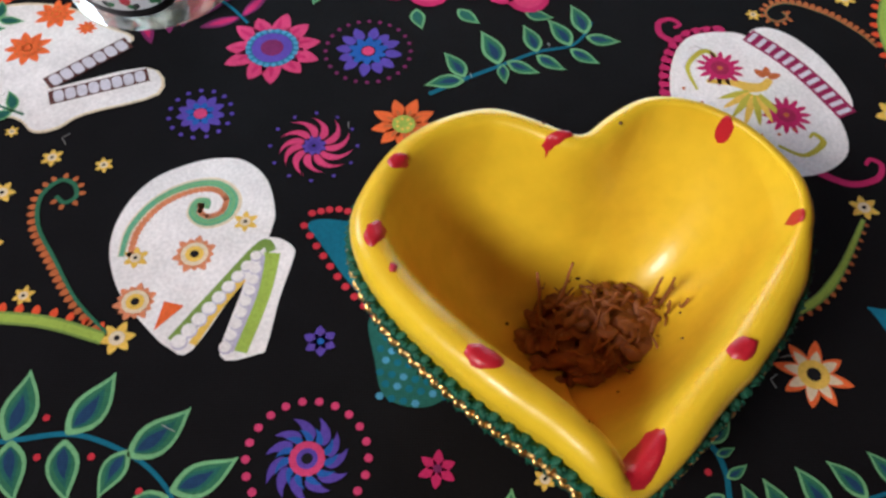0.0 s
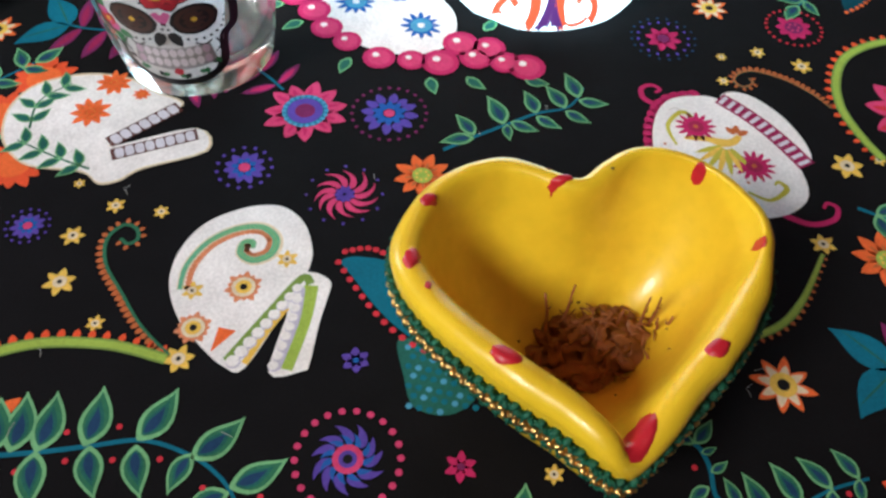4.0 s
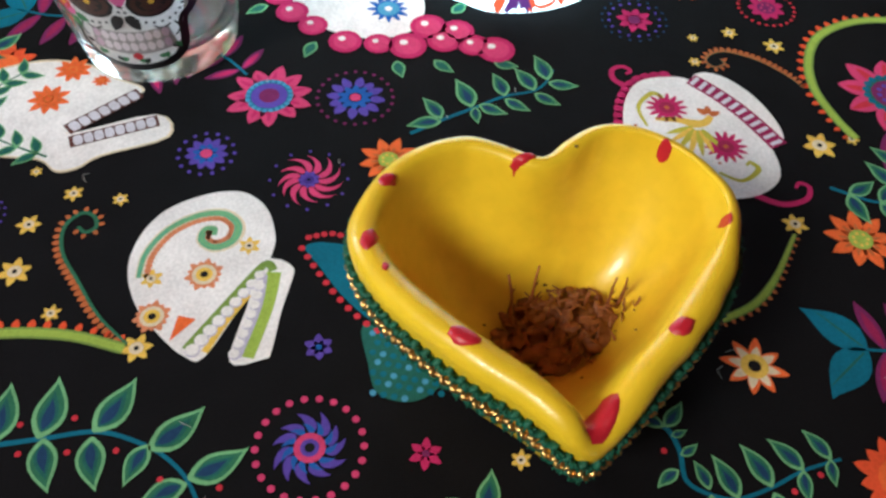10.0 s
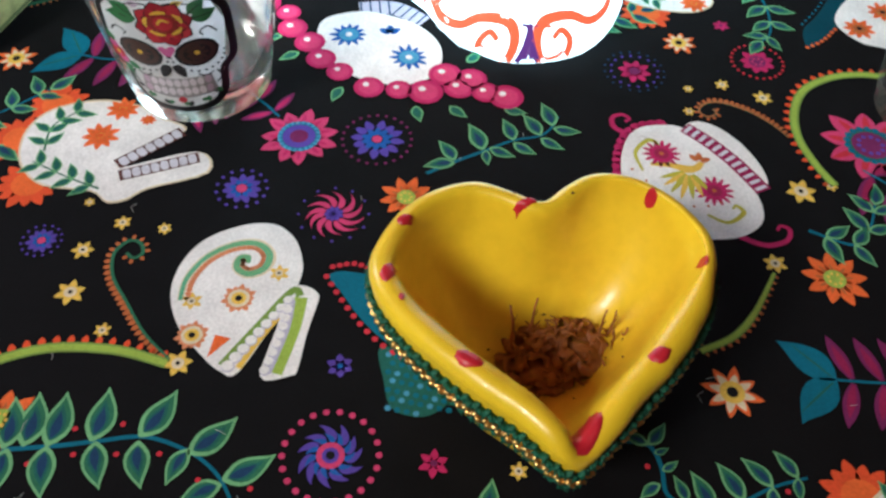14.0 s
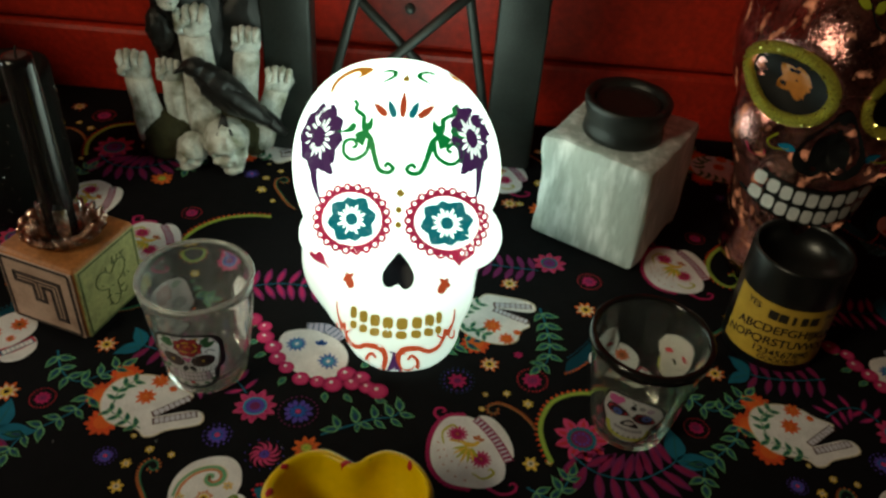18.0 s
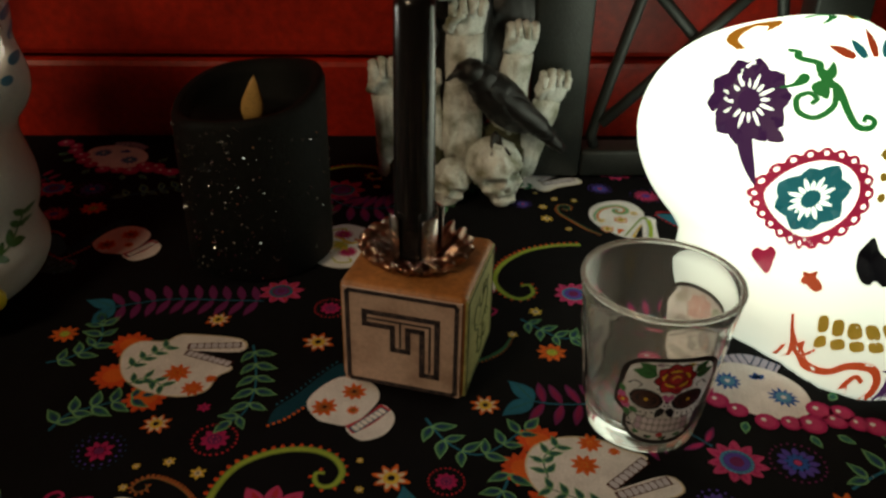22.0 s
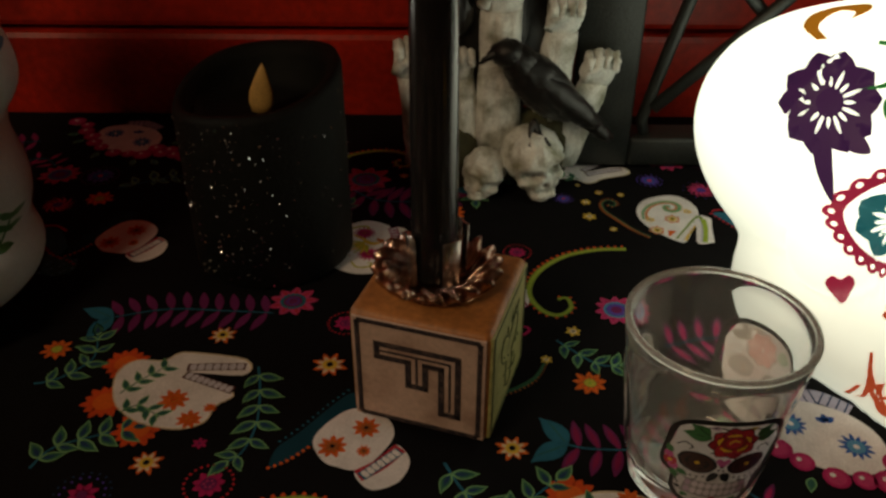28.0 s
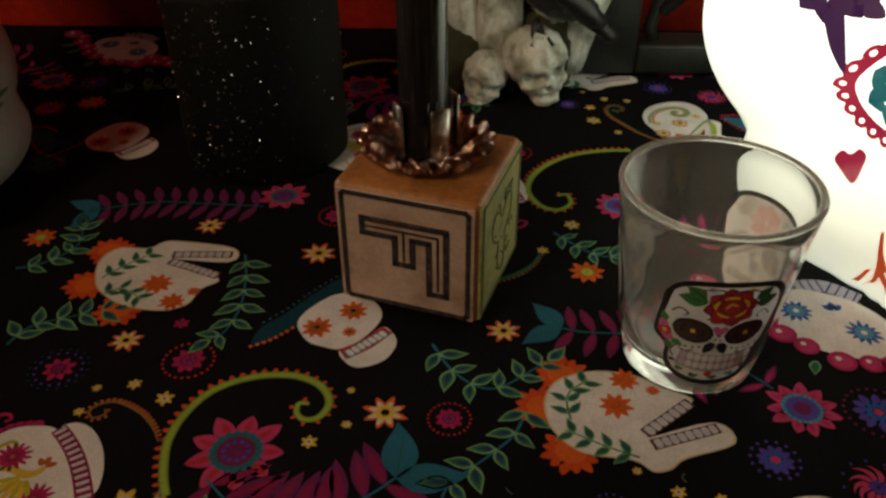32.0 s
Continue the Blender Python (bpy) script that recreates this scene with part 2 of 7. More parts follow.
def box(x0, x1, y0, y1, z0, z1, bevel=0.0, seg=2):
    bm = bmesh.new()
    bmesh.ops.create_cube(bm, size=1)
    for v in bm.verts:
        v.co = Vector((x0 + (v.co.x + 0.5) * (x1 - x0), y0 + (v.co.y + 0.5) * (y1 - y0), z0 + (v.co.z + 0.5) * (z1 - z0)))
    if bevel:
        bmesh.ops.bevel(bm, geom=bm.edges[:], offset=bevel, segments=seg, affect="EDGES", profile=0.5)
    return bm


def lathe(profile, n=64, cap=True, bm=None, x=0.0, y=0.0):
    bm = bm or bmesh.new()
    rings = []
    for r, z in profile:
        if r < 1e-6:
            rings.append([bm.verts.new((x, y, z))])
        else:
            rings.append([bm.verts.new((x + r * math.cos(i * math.tau / n), y + r * math.sin(i * math.tau / n), z)) for i in range(n)])
    for a, b in zip(rings, rings[1:]):
        for i in range(n):
            j = (i + 1) % n
            if len(a) == 1 and len(b) == 1:
                continue
            if len(a) == 1:
                bm.faces.new((a[0], b[j], b[i]))
            elif len(b) == 1:
                bm.faces.new((a[i], a[j], b[0]))
            else:
                bm.faces.new((a[i], a[j], b[j], b[i]))
    bmesh.ops.recalc_face_normals(bm, faces=bm.faces[:])
    return bm


def tube(bm, pts, r0, r1, n=8, twist=None):
    """A round rod along a polyline, tapering from r0 to r1, with closed ends."""
    pts = [Vector(p) for p in pts]
    rings = []
    up = Vector((0.31, 0.17, 0.93))
    for i, p in enumerate(pts):
        d = (pts[min(i + 1, len(pts) - 1)] - pts[max(i - 1, 0)]).normalized()
        u = d.cross(up)
        u = (u if u.length > 1e-4 else d.orthogonal()).normalized()
        v = d.cross(u)
        r = r0 + (r1 - r0) * i / (len(pts) - 1)
        rings.append([bm.verts.new(p + r * (u * math.cos(k * math.tau / n) + v * math.sin(k * math.tau / n))) for k in range(n)])
    for a, b in zip(rings, rings[1:]):
        for k in range(n):
            bm.faces.new((a[k], a[(k + 1) % n], b[(k + 1) % n], b[k]))
    bm.faces.new(rings[0][::-1])
    bm.faces.new(rings[-1])
    return bm


def ball(bm, c, r, rot=None, seg=10, ring=7):
    """An ellipsoid of radii r at c."""
    made = bmesh.ops.create_uvsphere(bm, u_segments=seg, v_segments=ring, radius=1)["verts"]
    q = rot or Matrix.Identity(3)
    for v in made:
        v.co = Vector(c) + q @ Vector((v.co.x * r[0], v.co.y * r[1], v.co.z * r[2]))
    return made


def bony(blobs, dents, centre, seg=96, ring=72, sharp=7.0, ripple=0.0):
    """A skull's shell: the smooth union of ellipsoids seen from a point inside, with hollows pressed into it.
    blobs: (centre, radii and, if it differs, the radius behind, tilt); dents: (way, width, height, depth)."""
    bm = bmesh.new()
    bmesh.ops.create_uvsphere(bm, u_segments=seg, v_segments=ring, radius=1)
    centre = Vector(centre)
    ready = []
    for c, r, tilt in blobs:
        ready.append((Matrix.Rotation(-radians(tilt), 3, "X"), Vector(c), Vector(r[:3]), r))
    for v in bm.verts:
        d = v.co.normalized()
        total = 0.0
        for q, c, r, r4 in ready:
            o, w = q @ (centre - c), q @ d
            if len(r4) > 3:
                r = Vector((r4[0], r4[1] if w.y < 0 else r4[3], r4[2]))
            o, w = Vector((o.x / r.x, o.y / r.y, o.z / r.z)), Vector((w.x / r.x, w.y / r.y, w.z / r.z))
            a, b, k = w.dot(w), o.dot(w), o.dot(o) - 1
            disc = b * b - a * k
            if disc > 0:
                t = (-b + math.sqrt(disc)) / a
                if t > 0:
                    total += (t * 100) ** sharp
        t = (total ** (1 / sharp)) / 100
        p = centre + d * t
        for way, dw, dh, depth in dents:
            e = p - Vector(way)
            k = (e.x / dw) ** 2 + (e.z / dh) ** 2
            if p.y < centre.y + 0.01 and k < 4:
                p = p + Vector((0, depth * math.exp(-k * k), 0))
        v.co = p
    return bm

# the room's lamp, out of view above and to one side
lamp("room_lamp", "AREA", (-0.95, -0.70, 1.05), (0.0, 0.15, 0.0), 9.0, (1.0, 0.77, 0.58), 0.45)

# ---- the room ----
WALLPAINT = material("dim_plaster", (0.28, 0.2, 0.16), 0.9, scale=3, bump=0.2)
FLOORWOOD = material("dark_boards", (0.12, 0.07, 0.04), 0.5, scale=5, bump=0.2)
for name, b in dict(floor=(-2, 2, -2.5, 0.62, -0.80, -0.76), ceiling=(-2, 2, -2.5, 0.62, 1.70, 1.74),
                    wall_west=(-2.05, -2, -2.5, 0.62, -0.76, 1.70), wall_east=(2, 2.05, -2.5, 0.62, -0.76, 1.70),
                    wall_south=(-2, 2, -2.55, -2.5, -0.76, 1.70), wall_north=(-2, 2, 0.575, 0.62, -0.76, 1.70)).items():
    ob = part(name, box(*b), FLOORWOOD if name == "floor" else WALLPAINT, smooth=False)
    tagged(ob, "dark wooden floor of the room" if name == "floor" else "plain dim " + name.split("_")[0] + " of the room", name.split("_")[0], kind="structure")

# red boards behind the altar
REDWOOD = material("red_stained_board", (0.5, 0.024, 0.012), 0.36, vary=0.4, scale=9, fine=220, bump=0.25, stain=(0.05, 0.006, 0.005), stain_scale=14, stain_amount=0.6)
# near-black sheet whose colour serves as the shade between the planks
boards = tagged(part("board_backing", box(-1.1, 1.1, 0.502, 0.56, -0.76, 0.95), material("shadow_gap", (0.02, 0.006, 0.005), 0.9, bump=0), smooth=False),
                "backing coloured dark as shade in the gaps of the red boards", "wall", kind="structure")
zs = -0.05
plank = None
for k in range(9):
    h = (0.098, 0.104, 0.095, 0.101)[k % 4]
    bm = box(-1.1, 1.1, 0.482 + 0.002 * (k % 2), 0.502, zs + 0.0022, zs + h, 0.004)
    part("plank", bm, REDWOOD, boards, smooth=False)
    zs += h

# table
TABLEWOOD = material("table_wood", (0.16, 0.09, 0.05), 0.5, scale=12)
table = thing("table", pose(0, 0, 0), "low dark wooden table under a printed cloth", "table")
part("tabletop", box(-0.62, 0.62, -0.24, 0.472, -0.034, -0.0025, 0.003), TABLEWOOD, table, smooth=False)
for sx in (-0.56, 0.56):
    for sy in (-0.19, 0.42):
        part("leg", box(sx - 0.025, sx + 0.025, sy - 0.025, sy + 0.025, -0.76, -0.035, 0.003), TABLEWOOD, table, smooth=False)

# cloth: lies over the whole top and hangs down in soft folds at the front
cloth = thing("tablecloth", pose(0, 0, 0), "black cotton tablecloth printed with sugar skulls, ferns and flowers", "tablecloth")
bm = bmesh.new()
prof = [(0.474, -0.0002), (0.3, 0), (0.1, 0), (-0.1, 0), (-0.235, 0), (-0.243, -0.0012), (-0.248, -0.006), (-0.2495, -0.016), (-0.250, -0.05), (-0.251, -0.10), (-0.252, -0.16), (-0.253, -0.22)]
cols = 126
grid = []
for i in range(cols + 1):
    x = -0.63 + 1.26 * i / cols
    fold = 0.5 + 0.5 * math.sin(x * 31 + 0.8 * math.sin(x * 9))
    grid.append([bm.verts.new((x, y - 0.020 * fold * min(1, max(0, -z - 0.01) * 7), z)) for y, z in prof])
for a, b in zip(grid, grid[1:]):
    for k in range(len(prof) - 1):
        bm.faces.new((a[k], a[k + 1], b[k + 1], b[k]))
bmesh.ops.recalc_face_normals(bm, faces=bm.faces[:])
fabric = part("fabric", bm, CLOTH, cloth)

# ---- the printed pattern ----
def bloom(kind, r):
    """One printed flower of radius r."""
    a = Art()
    rng = random.Random(int(r * 10) + len(kind))
    t0 = rng.uniform(0, 1)

    def ring(n, r0, r1, w, ink, layer, bend=0.0, point=0.0, turn=0.0):
        for i in range(n):
            a.petal(0, 0, t0 + turn + i * math.tau / n + rng.uniform(-0.06, 0.06), r0, r1 * rng.uniform(0.92, 1.06), w, ink, layer, bend, point)

    def dots(n, rad, size, ink, layer=1):
        for i in range(n):
            t = i * math.tau / n
            a.disc(rad * math.cos(t), rad * math.sin(t), size, ink, layer, 8)

    if kind == "yel":
        ring(6, 0.1 * r, r, 0.26 * r, "yellow", 0)
        a.disc(0, 0, 0.42 * r, "cream", 1, 10)
        a.disc(0, 0, 0.16 * r, "black", 2, 7)
    elif kind == "cream":
        ring(8, 0.15 * r, r, 0.19 * r, "orange", 0)
        ring(8, 0.1 * r, 0.76 * r, 0.15 * r, "cream", 1)
        a.disc(0, 0, 0.42 * r, "yellow", 2)
        a.disc(0, 0, 0.2 * r, "black", 3, 9)
    elif kind == "orange":
        ring(9, 0.15 * r, r, 0.2 * r, "orange", 0, point=0.15)
        ring(9, 0.12 * r, 0.6 * r, 0.06 * r, "rust", 1)
        a.disc(0, 0, 0.34 * r, "lime", 2)
        dots(7, 0.2 * r, 0.06 * r, "yellow", 3)
    elif kind == "pink":
        ring(11, 0.3 * r, r, 0.2 * r, "pink", 0)
        ring(11, 0.5 * r, 0.85 * r, 0.05 * r, "magenta", 1)
        a.disc(0, 0, 0.56 * r, "teal", 1, 18)
        dots(22, 0.5 * r, 0.06 * r, "sky", 2)
        a.disc(0, 0, 0.43 * r, "violet", 2, 16)
        a.disc(0, 0, 0.24 * r, "plum", 3)
    elif kind == "bigred":
        ring(9, 0.3 * r, r, 0.21 * r, "pink", 0, point=0.1)
        ring(9, 0.45 * r, 0.9 * r, 0.07 * r, "red", 1)
        a.disc(0, 0, 0.5 * r, "pine", 1, 18)
        dots(18, 0.47 * r, 0.075 * r, "teal", 2)
        a.disc(0, 0, 0.38 * r, "plum", 2, 16)
        dots(10, 0.24 * r, 0.05 * r, "violet", 3)
    elif kind == "violet":
        ring(11, 0.3 * r, 0.72 * r, 0.14 * r, "violet", 0)
        dots(15, 0.9 * r, 0.07 * r, "violet")
        ring(8, 0.2 * r, 0.45 * r, 0.1 * r, "blue", 1)
        a.disc(0, 0, 0.2 * r, "pink", 2, 9)
    elif kind == "violetring":
        ring(12, 0.38 * r, 0.72 * r, 0.12 * r, "violet", 0)
        ring(10, 0.16 * r, 0.44 * r, 0.09 * r, "blue", 1)
        dots(24, 0.93 * r, 0.05 * r, "plum")
        a.disc(0, 0, 0.14 * r, "pink", 2, 9)
    elif kind == "pinwheel":
        ring(11, 0.3 * r, r, 0.11 * r, "pink", 0, bend=0.7)
        ring(9, 0.05 * r, 0.34 * r, 0.09 * r, "violet", 1)
        dots(12, 1.15 * r, 0.05 * r, "violet")
    elif kind == "bluewheel":
        ring(11, 0.3 * r, 0.66 * r, 0.1 * r, "violet", 0, bend=0.45)
        ring(11, 0.26 * r, 0.5 * r, 0.06 * r, "blue", 1, bend=0.4)
        a.disc(0, 0, 0.28 * r, "pink", 2)
        a.disc(0, 0, 0.17 * r, "violet", 3)
        a.disc(0, 0, 0.09 * r, "black", 4)
        dots(22, 0.94 * r, 0.07 * r, "pink")
    elif kind == "redring":
        ring(9, 0.2 * r, 0.62 * r, 0.15 * r, "magenta", 0)
        a.disc(0, 0, 0.3 * r, "plum", 1)
        dots(6, 0.17 * r, 0.05 * r, "pink", 2)
        dots(24, 0.9 * r, 0.06 * r, "red")
    elif kind == "magenta":
        ring(8, 0.1 * r, r, 0.24 * r, "magenta", 0)
        a.disc(0, 0, 0.34 * r, "plum", 1)
        dots(16, 1.35 * r, 0.09 * r, "violet")
        dots(20, 1.7 * r, 0.08 * r, "navy")
    elif kind == "violetstar":
        ring(6, 0.05 * r, r, 0.32 * r, "violet", 0)
        a.disc(0, 0, 0.2 * r, "blue", 1)
    elif kind == "redstar":
        ring(6, 0.1 * r, r, 0.26 * r, "magenta", 0)
        a.disc(0, 0, 0.22 * r, "plum", 1)
    return a


def fern(stem, leaf_len, tip=True, every=6.2, dots=False, fat=0.27):
    a = Art()
    c = a.strip(stem, 1.0, 0.6, "teal", 0)
    length = sum((c[i + 1] - c[i]).length for i in range(len(c) - 1))
    n = max(2, int(length / every))
    rng = random.Random(int(length * 7))
    for i in range(n):
        p, d = along(c, (i + 0.6) / n)
        t = math.atan2(d.y, d.x)
        for side in (1, -1):
            l = leaf_len * rng.uniform(0.85, 1.15)
            a.leaf(p.x, p.y, t + side * rng.uniform(0.85, 1.15), l, fat=fat)
        if dots:
            for k in (1, -1):
                a.disc(p.x + 4.5 * k * d.y + 2 * d.x, p.y - 4.5 * k * d.x + 2 * d.y, 0.6, "red", 1, 7)
    if tip:
        p, d = along(c, 1)
        a.leaf(p.x, p.y, math.atan2(d.y, d.x), leaf_len)
    return a


def sprig(stem, leaves, dots=(), fat=0.29):
    """A printed sprig: a thin teal stem and leaves given by base and tip."""
    a = Art()
    a.strip(stem, 1.1, 0.6, "teal", 0)
    for k, (x0, y0, x1, y1) in enumerate(leaves):
        d = Vector((x1 - x0, y1 - y0))
        a.leaf(x0, y0, math.atan2(d.y, d.x) - 0.08, d.length, fat=fat, layer=1 + 0.2 * (k % 3), bend=0.14)
    for x, y in dots:
        a.disc(x, y, 0.65, "red", 1, 8)
    return a


def fiddlehead(pts, w0, w1, n, side=1, bead="orange", green="lime", r=1.0):
    """A curled frond: a green stem, darker along one edge, with a row of beads on its outer side."""
    a = Art()
    c = a.strip(pts, w0, w1, "moss" if green == "lime" else "green", 1, mid=max(w0, w1) * 1.1)
    a.strip(pts, w0 * 0.62, w1 * 0.55, green, 2, mid=max(w0, w1) * 0.66)
    for i in range(n):
        u = (i + 0.5) / n
        p, d = along(c, u)
        off = side * ((w0 + (w1 - w0) * u) * 0.55 + r * 0.75)
        x, y, q = p.x - d.y * off, p.y + d.x * off, math.atan2(d.x * side, -d.y * side)
        k = r * (0.75 + 0.35 * math.sin(math.pi * min(1, 1.3 * u)))
        a.petal(x - k * math.cos(q), y - k * math.sin(q), q, 0, 2.2 * k, 0.85 * k, bead, 0)
    return a


def plume(pts, leaf_len, ink="wine", ends="teal"):
    """A stem with long narrow wine-red leaves and two broad teal ones at its end."""
    a = Art()
    c = a.strip(pts, 0.7, 0.7, "teal", 3)
    length = sum((c[i + 1] - c[i]).length for i in range(len(c) - 1))
    n = max(2, int(length / 6.4))
    for i in range(n):
        p, d = along(c, (i + 0.4) / n)
        t = math.atan2(d.y, d.x)
        for side in (1, -1):
            a.petal(p.x, p.y, t + side * 1.25, 0.6, leaf_len, leaf_len * 0.15, "plum", 0, point=0.2)
            a.petal(p.x, p.y, t + side * 1.25, 1.2, leaf_len * 0.8, leaf_len * 0.08, ink, 1, point=0.2)
    if ends:
        p, d = along(c, 1)
        t = math.atan2(d.y, d.x)
        for side in (0.75, -0.8):
            a.leaf(p.x, p.y, t + side, leaf_len * 1.2, ends, None, 1, 0.3)
            a.petal(p.x, p.y, t + side, 1, leaf_len * 1.05, 0.3, "pine", 2)
    return a


def add_bloom(a, kind, x, y, r, layer=3):
    for pts, ink, l in bloom(kind, r).shapes:
        a.poly([(px + x, py + y) for px, py in pts], ink, l + layer)


def skull_spiral():
    a = Art()
    out = [(-3.5, -21), (-8, -17), (-14, -10), (-17.5, -2), (-18, 5), (-16, 12), (-12, 17.5), (-6, 21), (0, 22.7), (6, 22), (11, 17), (13.3, 9), (12.8, 4), (12.7, 3), (15, 2.5),
           (17.6, 0.5), (17.8, -2), (15.8, -11), (14.4, -20.5), (13, -22.4), (6, -22.6), (8.8, -7), (1, -21.5)]
    a.blob(out, "white", 0, 4)
    a.strip([(-3.2, -19.6), (4, -9), (11.3, 1.2), (13.4, -0.4)], 1.6, 2.0, "moss", 1)
    a.strip([(13.6, -0.8), (12.6, -10), (9.6, -22)], 3.2, 2.6, "lime", 1)
    a.strip([(11.9, -1.5), (11.2, -10), (8.0, -22)], 0.8, 0.8, "lilac", 2)
    a.strip([(8.6, -6.6), (4.6, -13), (0.8, -20.4)], 1.3, 1.5, "yellow", 1)
    for k in range(9):
        u = k / 8
        a.disc(10.6 - 12.2 * u, -1.6 - 18.4 * u, 1.25 + 0.35 * u, "lilac", 2, 10)
        a.disc(10.5 - 12.2 * u, -1.4 - 18.4 * u, 1.1 + 0.35 * u, "white", 3, 10)
    for k in range(8):
        u = k / 7
        a.disc(10.9 - 3.9 * u ** 1.4, -4.6 - 16.6 * u, 1.35, "lilac", 3, 10)
        a.disc(10.7 - 3.9 * u ** 1.4, -4.4 - 16.6 * u, 1.15, "white", 4, 10)
    sp = [(-15.4, -1.5), (-14.8, 5), (-11, 11.5), (-5, 15.4), (1, 16), (4.6, 12.6), (3.8, 8.2), (0, 6.4), (-3, 8.4), (-2.6, 11.4), (-0.6, 11.6), (-0.6, 9.8)]
    c = a.strip(sp, 1.4, 1.2, "cream", 1, mid=3.4)
    a.strip([(x * 1.0, y * 1.0) for x, y in sp], 1.0, 1.3, "mint", 2, mid=1.9)
    a.strip(sp[2:], 0.6, 0.7, "leaf", 3, mid=0.9)
    a.beads(c, 40, -1.7, 0.8, 0.65, "salmon", 2)
    for x, y, r in ((-1.4, -1, 4.4), (-11, -11.5, 4.2)):
        for k in range(13):
            a.petal(x, y, k * math.tau / 13, 1, r * (1.0 if k % 2 else 0.86), r * 0.22, "salmon", 2)
        a.disc(x, y, r * 0.62, "cream", 3, 12)
        a.disc(x, y, r * 0.42, "yellow", 4, 10)
        a.disc(x, y, r * 0.2, "black", 5, 8)
    add_bloom(a, "yel", -12.6, -1.8, 2.6, 2)
    add_bloom(a, "yel", 7.6, 6.6, 2.6, 2)
    a.poly([(-5.6, -11.4), (-1.8, -12.4), (-6.6, -17.6)], "orange", 2)
    return a


def skull_leafy(mirror=False):
    a = Art()
    if not mirror:
        out = [(-25, 0), (-25, 9), (-20, 17), (-8, 21), (4, 19), (11, 14), (19, 10), (17, 6), (3, -6.5), (24, 0), (28, -8), (13, -14),
               (8, -18), (3, -19), (-2, -15), (-15, -13), (-22, -7)]
        up, low = ((3.4, -4.6), (18, 7.6)), ((5, -9), (24, -2.4))
        petals = [(-19, 19), (-26, 5), (-19, -12)]
        marks = [(-4, 6, 5.5), (0, 17, 5), (8, 12.6, 2.4)]
        brs = [[(0, -14), (-9, -10), (-20, -4)], [(-18, 0), (-18, 10), (-11, 17)]]
    else:
        out = [(-23, -3), (-26, 10), (-21, 18), (-10, 18), (-6, 22), (0, 23), (22, 19), (23, 10), (0, 11), (21, 0), (16, -7), (14, -15),
               (6, -19), (-7, -17), (-17, -11)]
        up, low = ((1, 14), (22, 14.6)), ((1, 9.6), (20, 1.4))
        petals = [(-24, 16), (-25, -5), (-9, -19)]
        marks = [(0, -4, 6), (8, -14, 5), (14, -8, 2.6)]
        brs = [[(-18, -11), (-12, -7), (-3, -13)], [(-21, -1), (-15, 7), (-7, 15)]]
    for x, y in petals:
        for k in range(13):
            a.petal(x, y, k * math.tau / 13, 3, 9.2 if k % 2 else 8.2, 1.7, "flame", 0.2 * (k % 2) + 0.1 * (k % 3))
        a.disc(x, y, 4.6, "orange", 1.2, 14)
    a.blob(out, "cream", 4, 4)
    a.blob([(x * 0.975, y * 0.965) for x, y in out], "white", 5, 4)
    a.teeth(*up, 7, 3.5, "pearl", "umber", 6)
    a.teeth(*low, 8, 3.5, "pearl", "umber", 6)
    for x, y, r in marks:
        add_bloom(a, "orange", x, y, r, 6)
        a.disc(x, y, r * 0.45, "orange", 9)
    for b in brs:
        c = a.strip(b, 0.7, 0.4, "green", 6)
        for i in range(4):
            p, d = along(c, (i + 0.5) / 4)
            t = math.atan2(d.y, d.x)
            for s in (0.9, -0.9):
                a.leaf(p.x, p.y, t + s, 6.4, "leaf", "pine", 6 + 0.2 * i, 0.26)
    return a


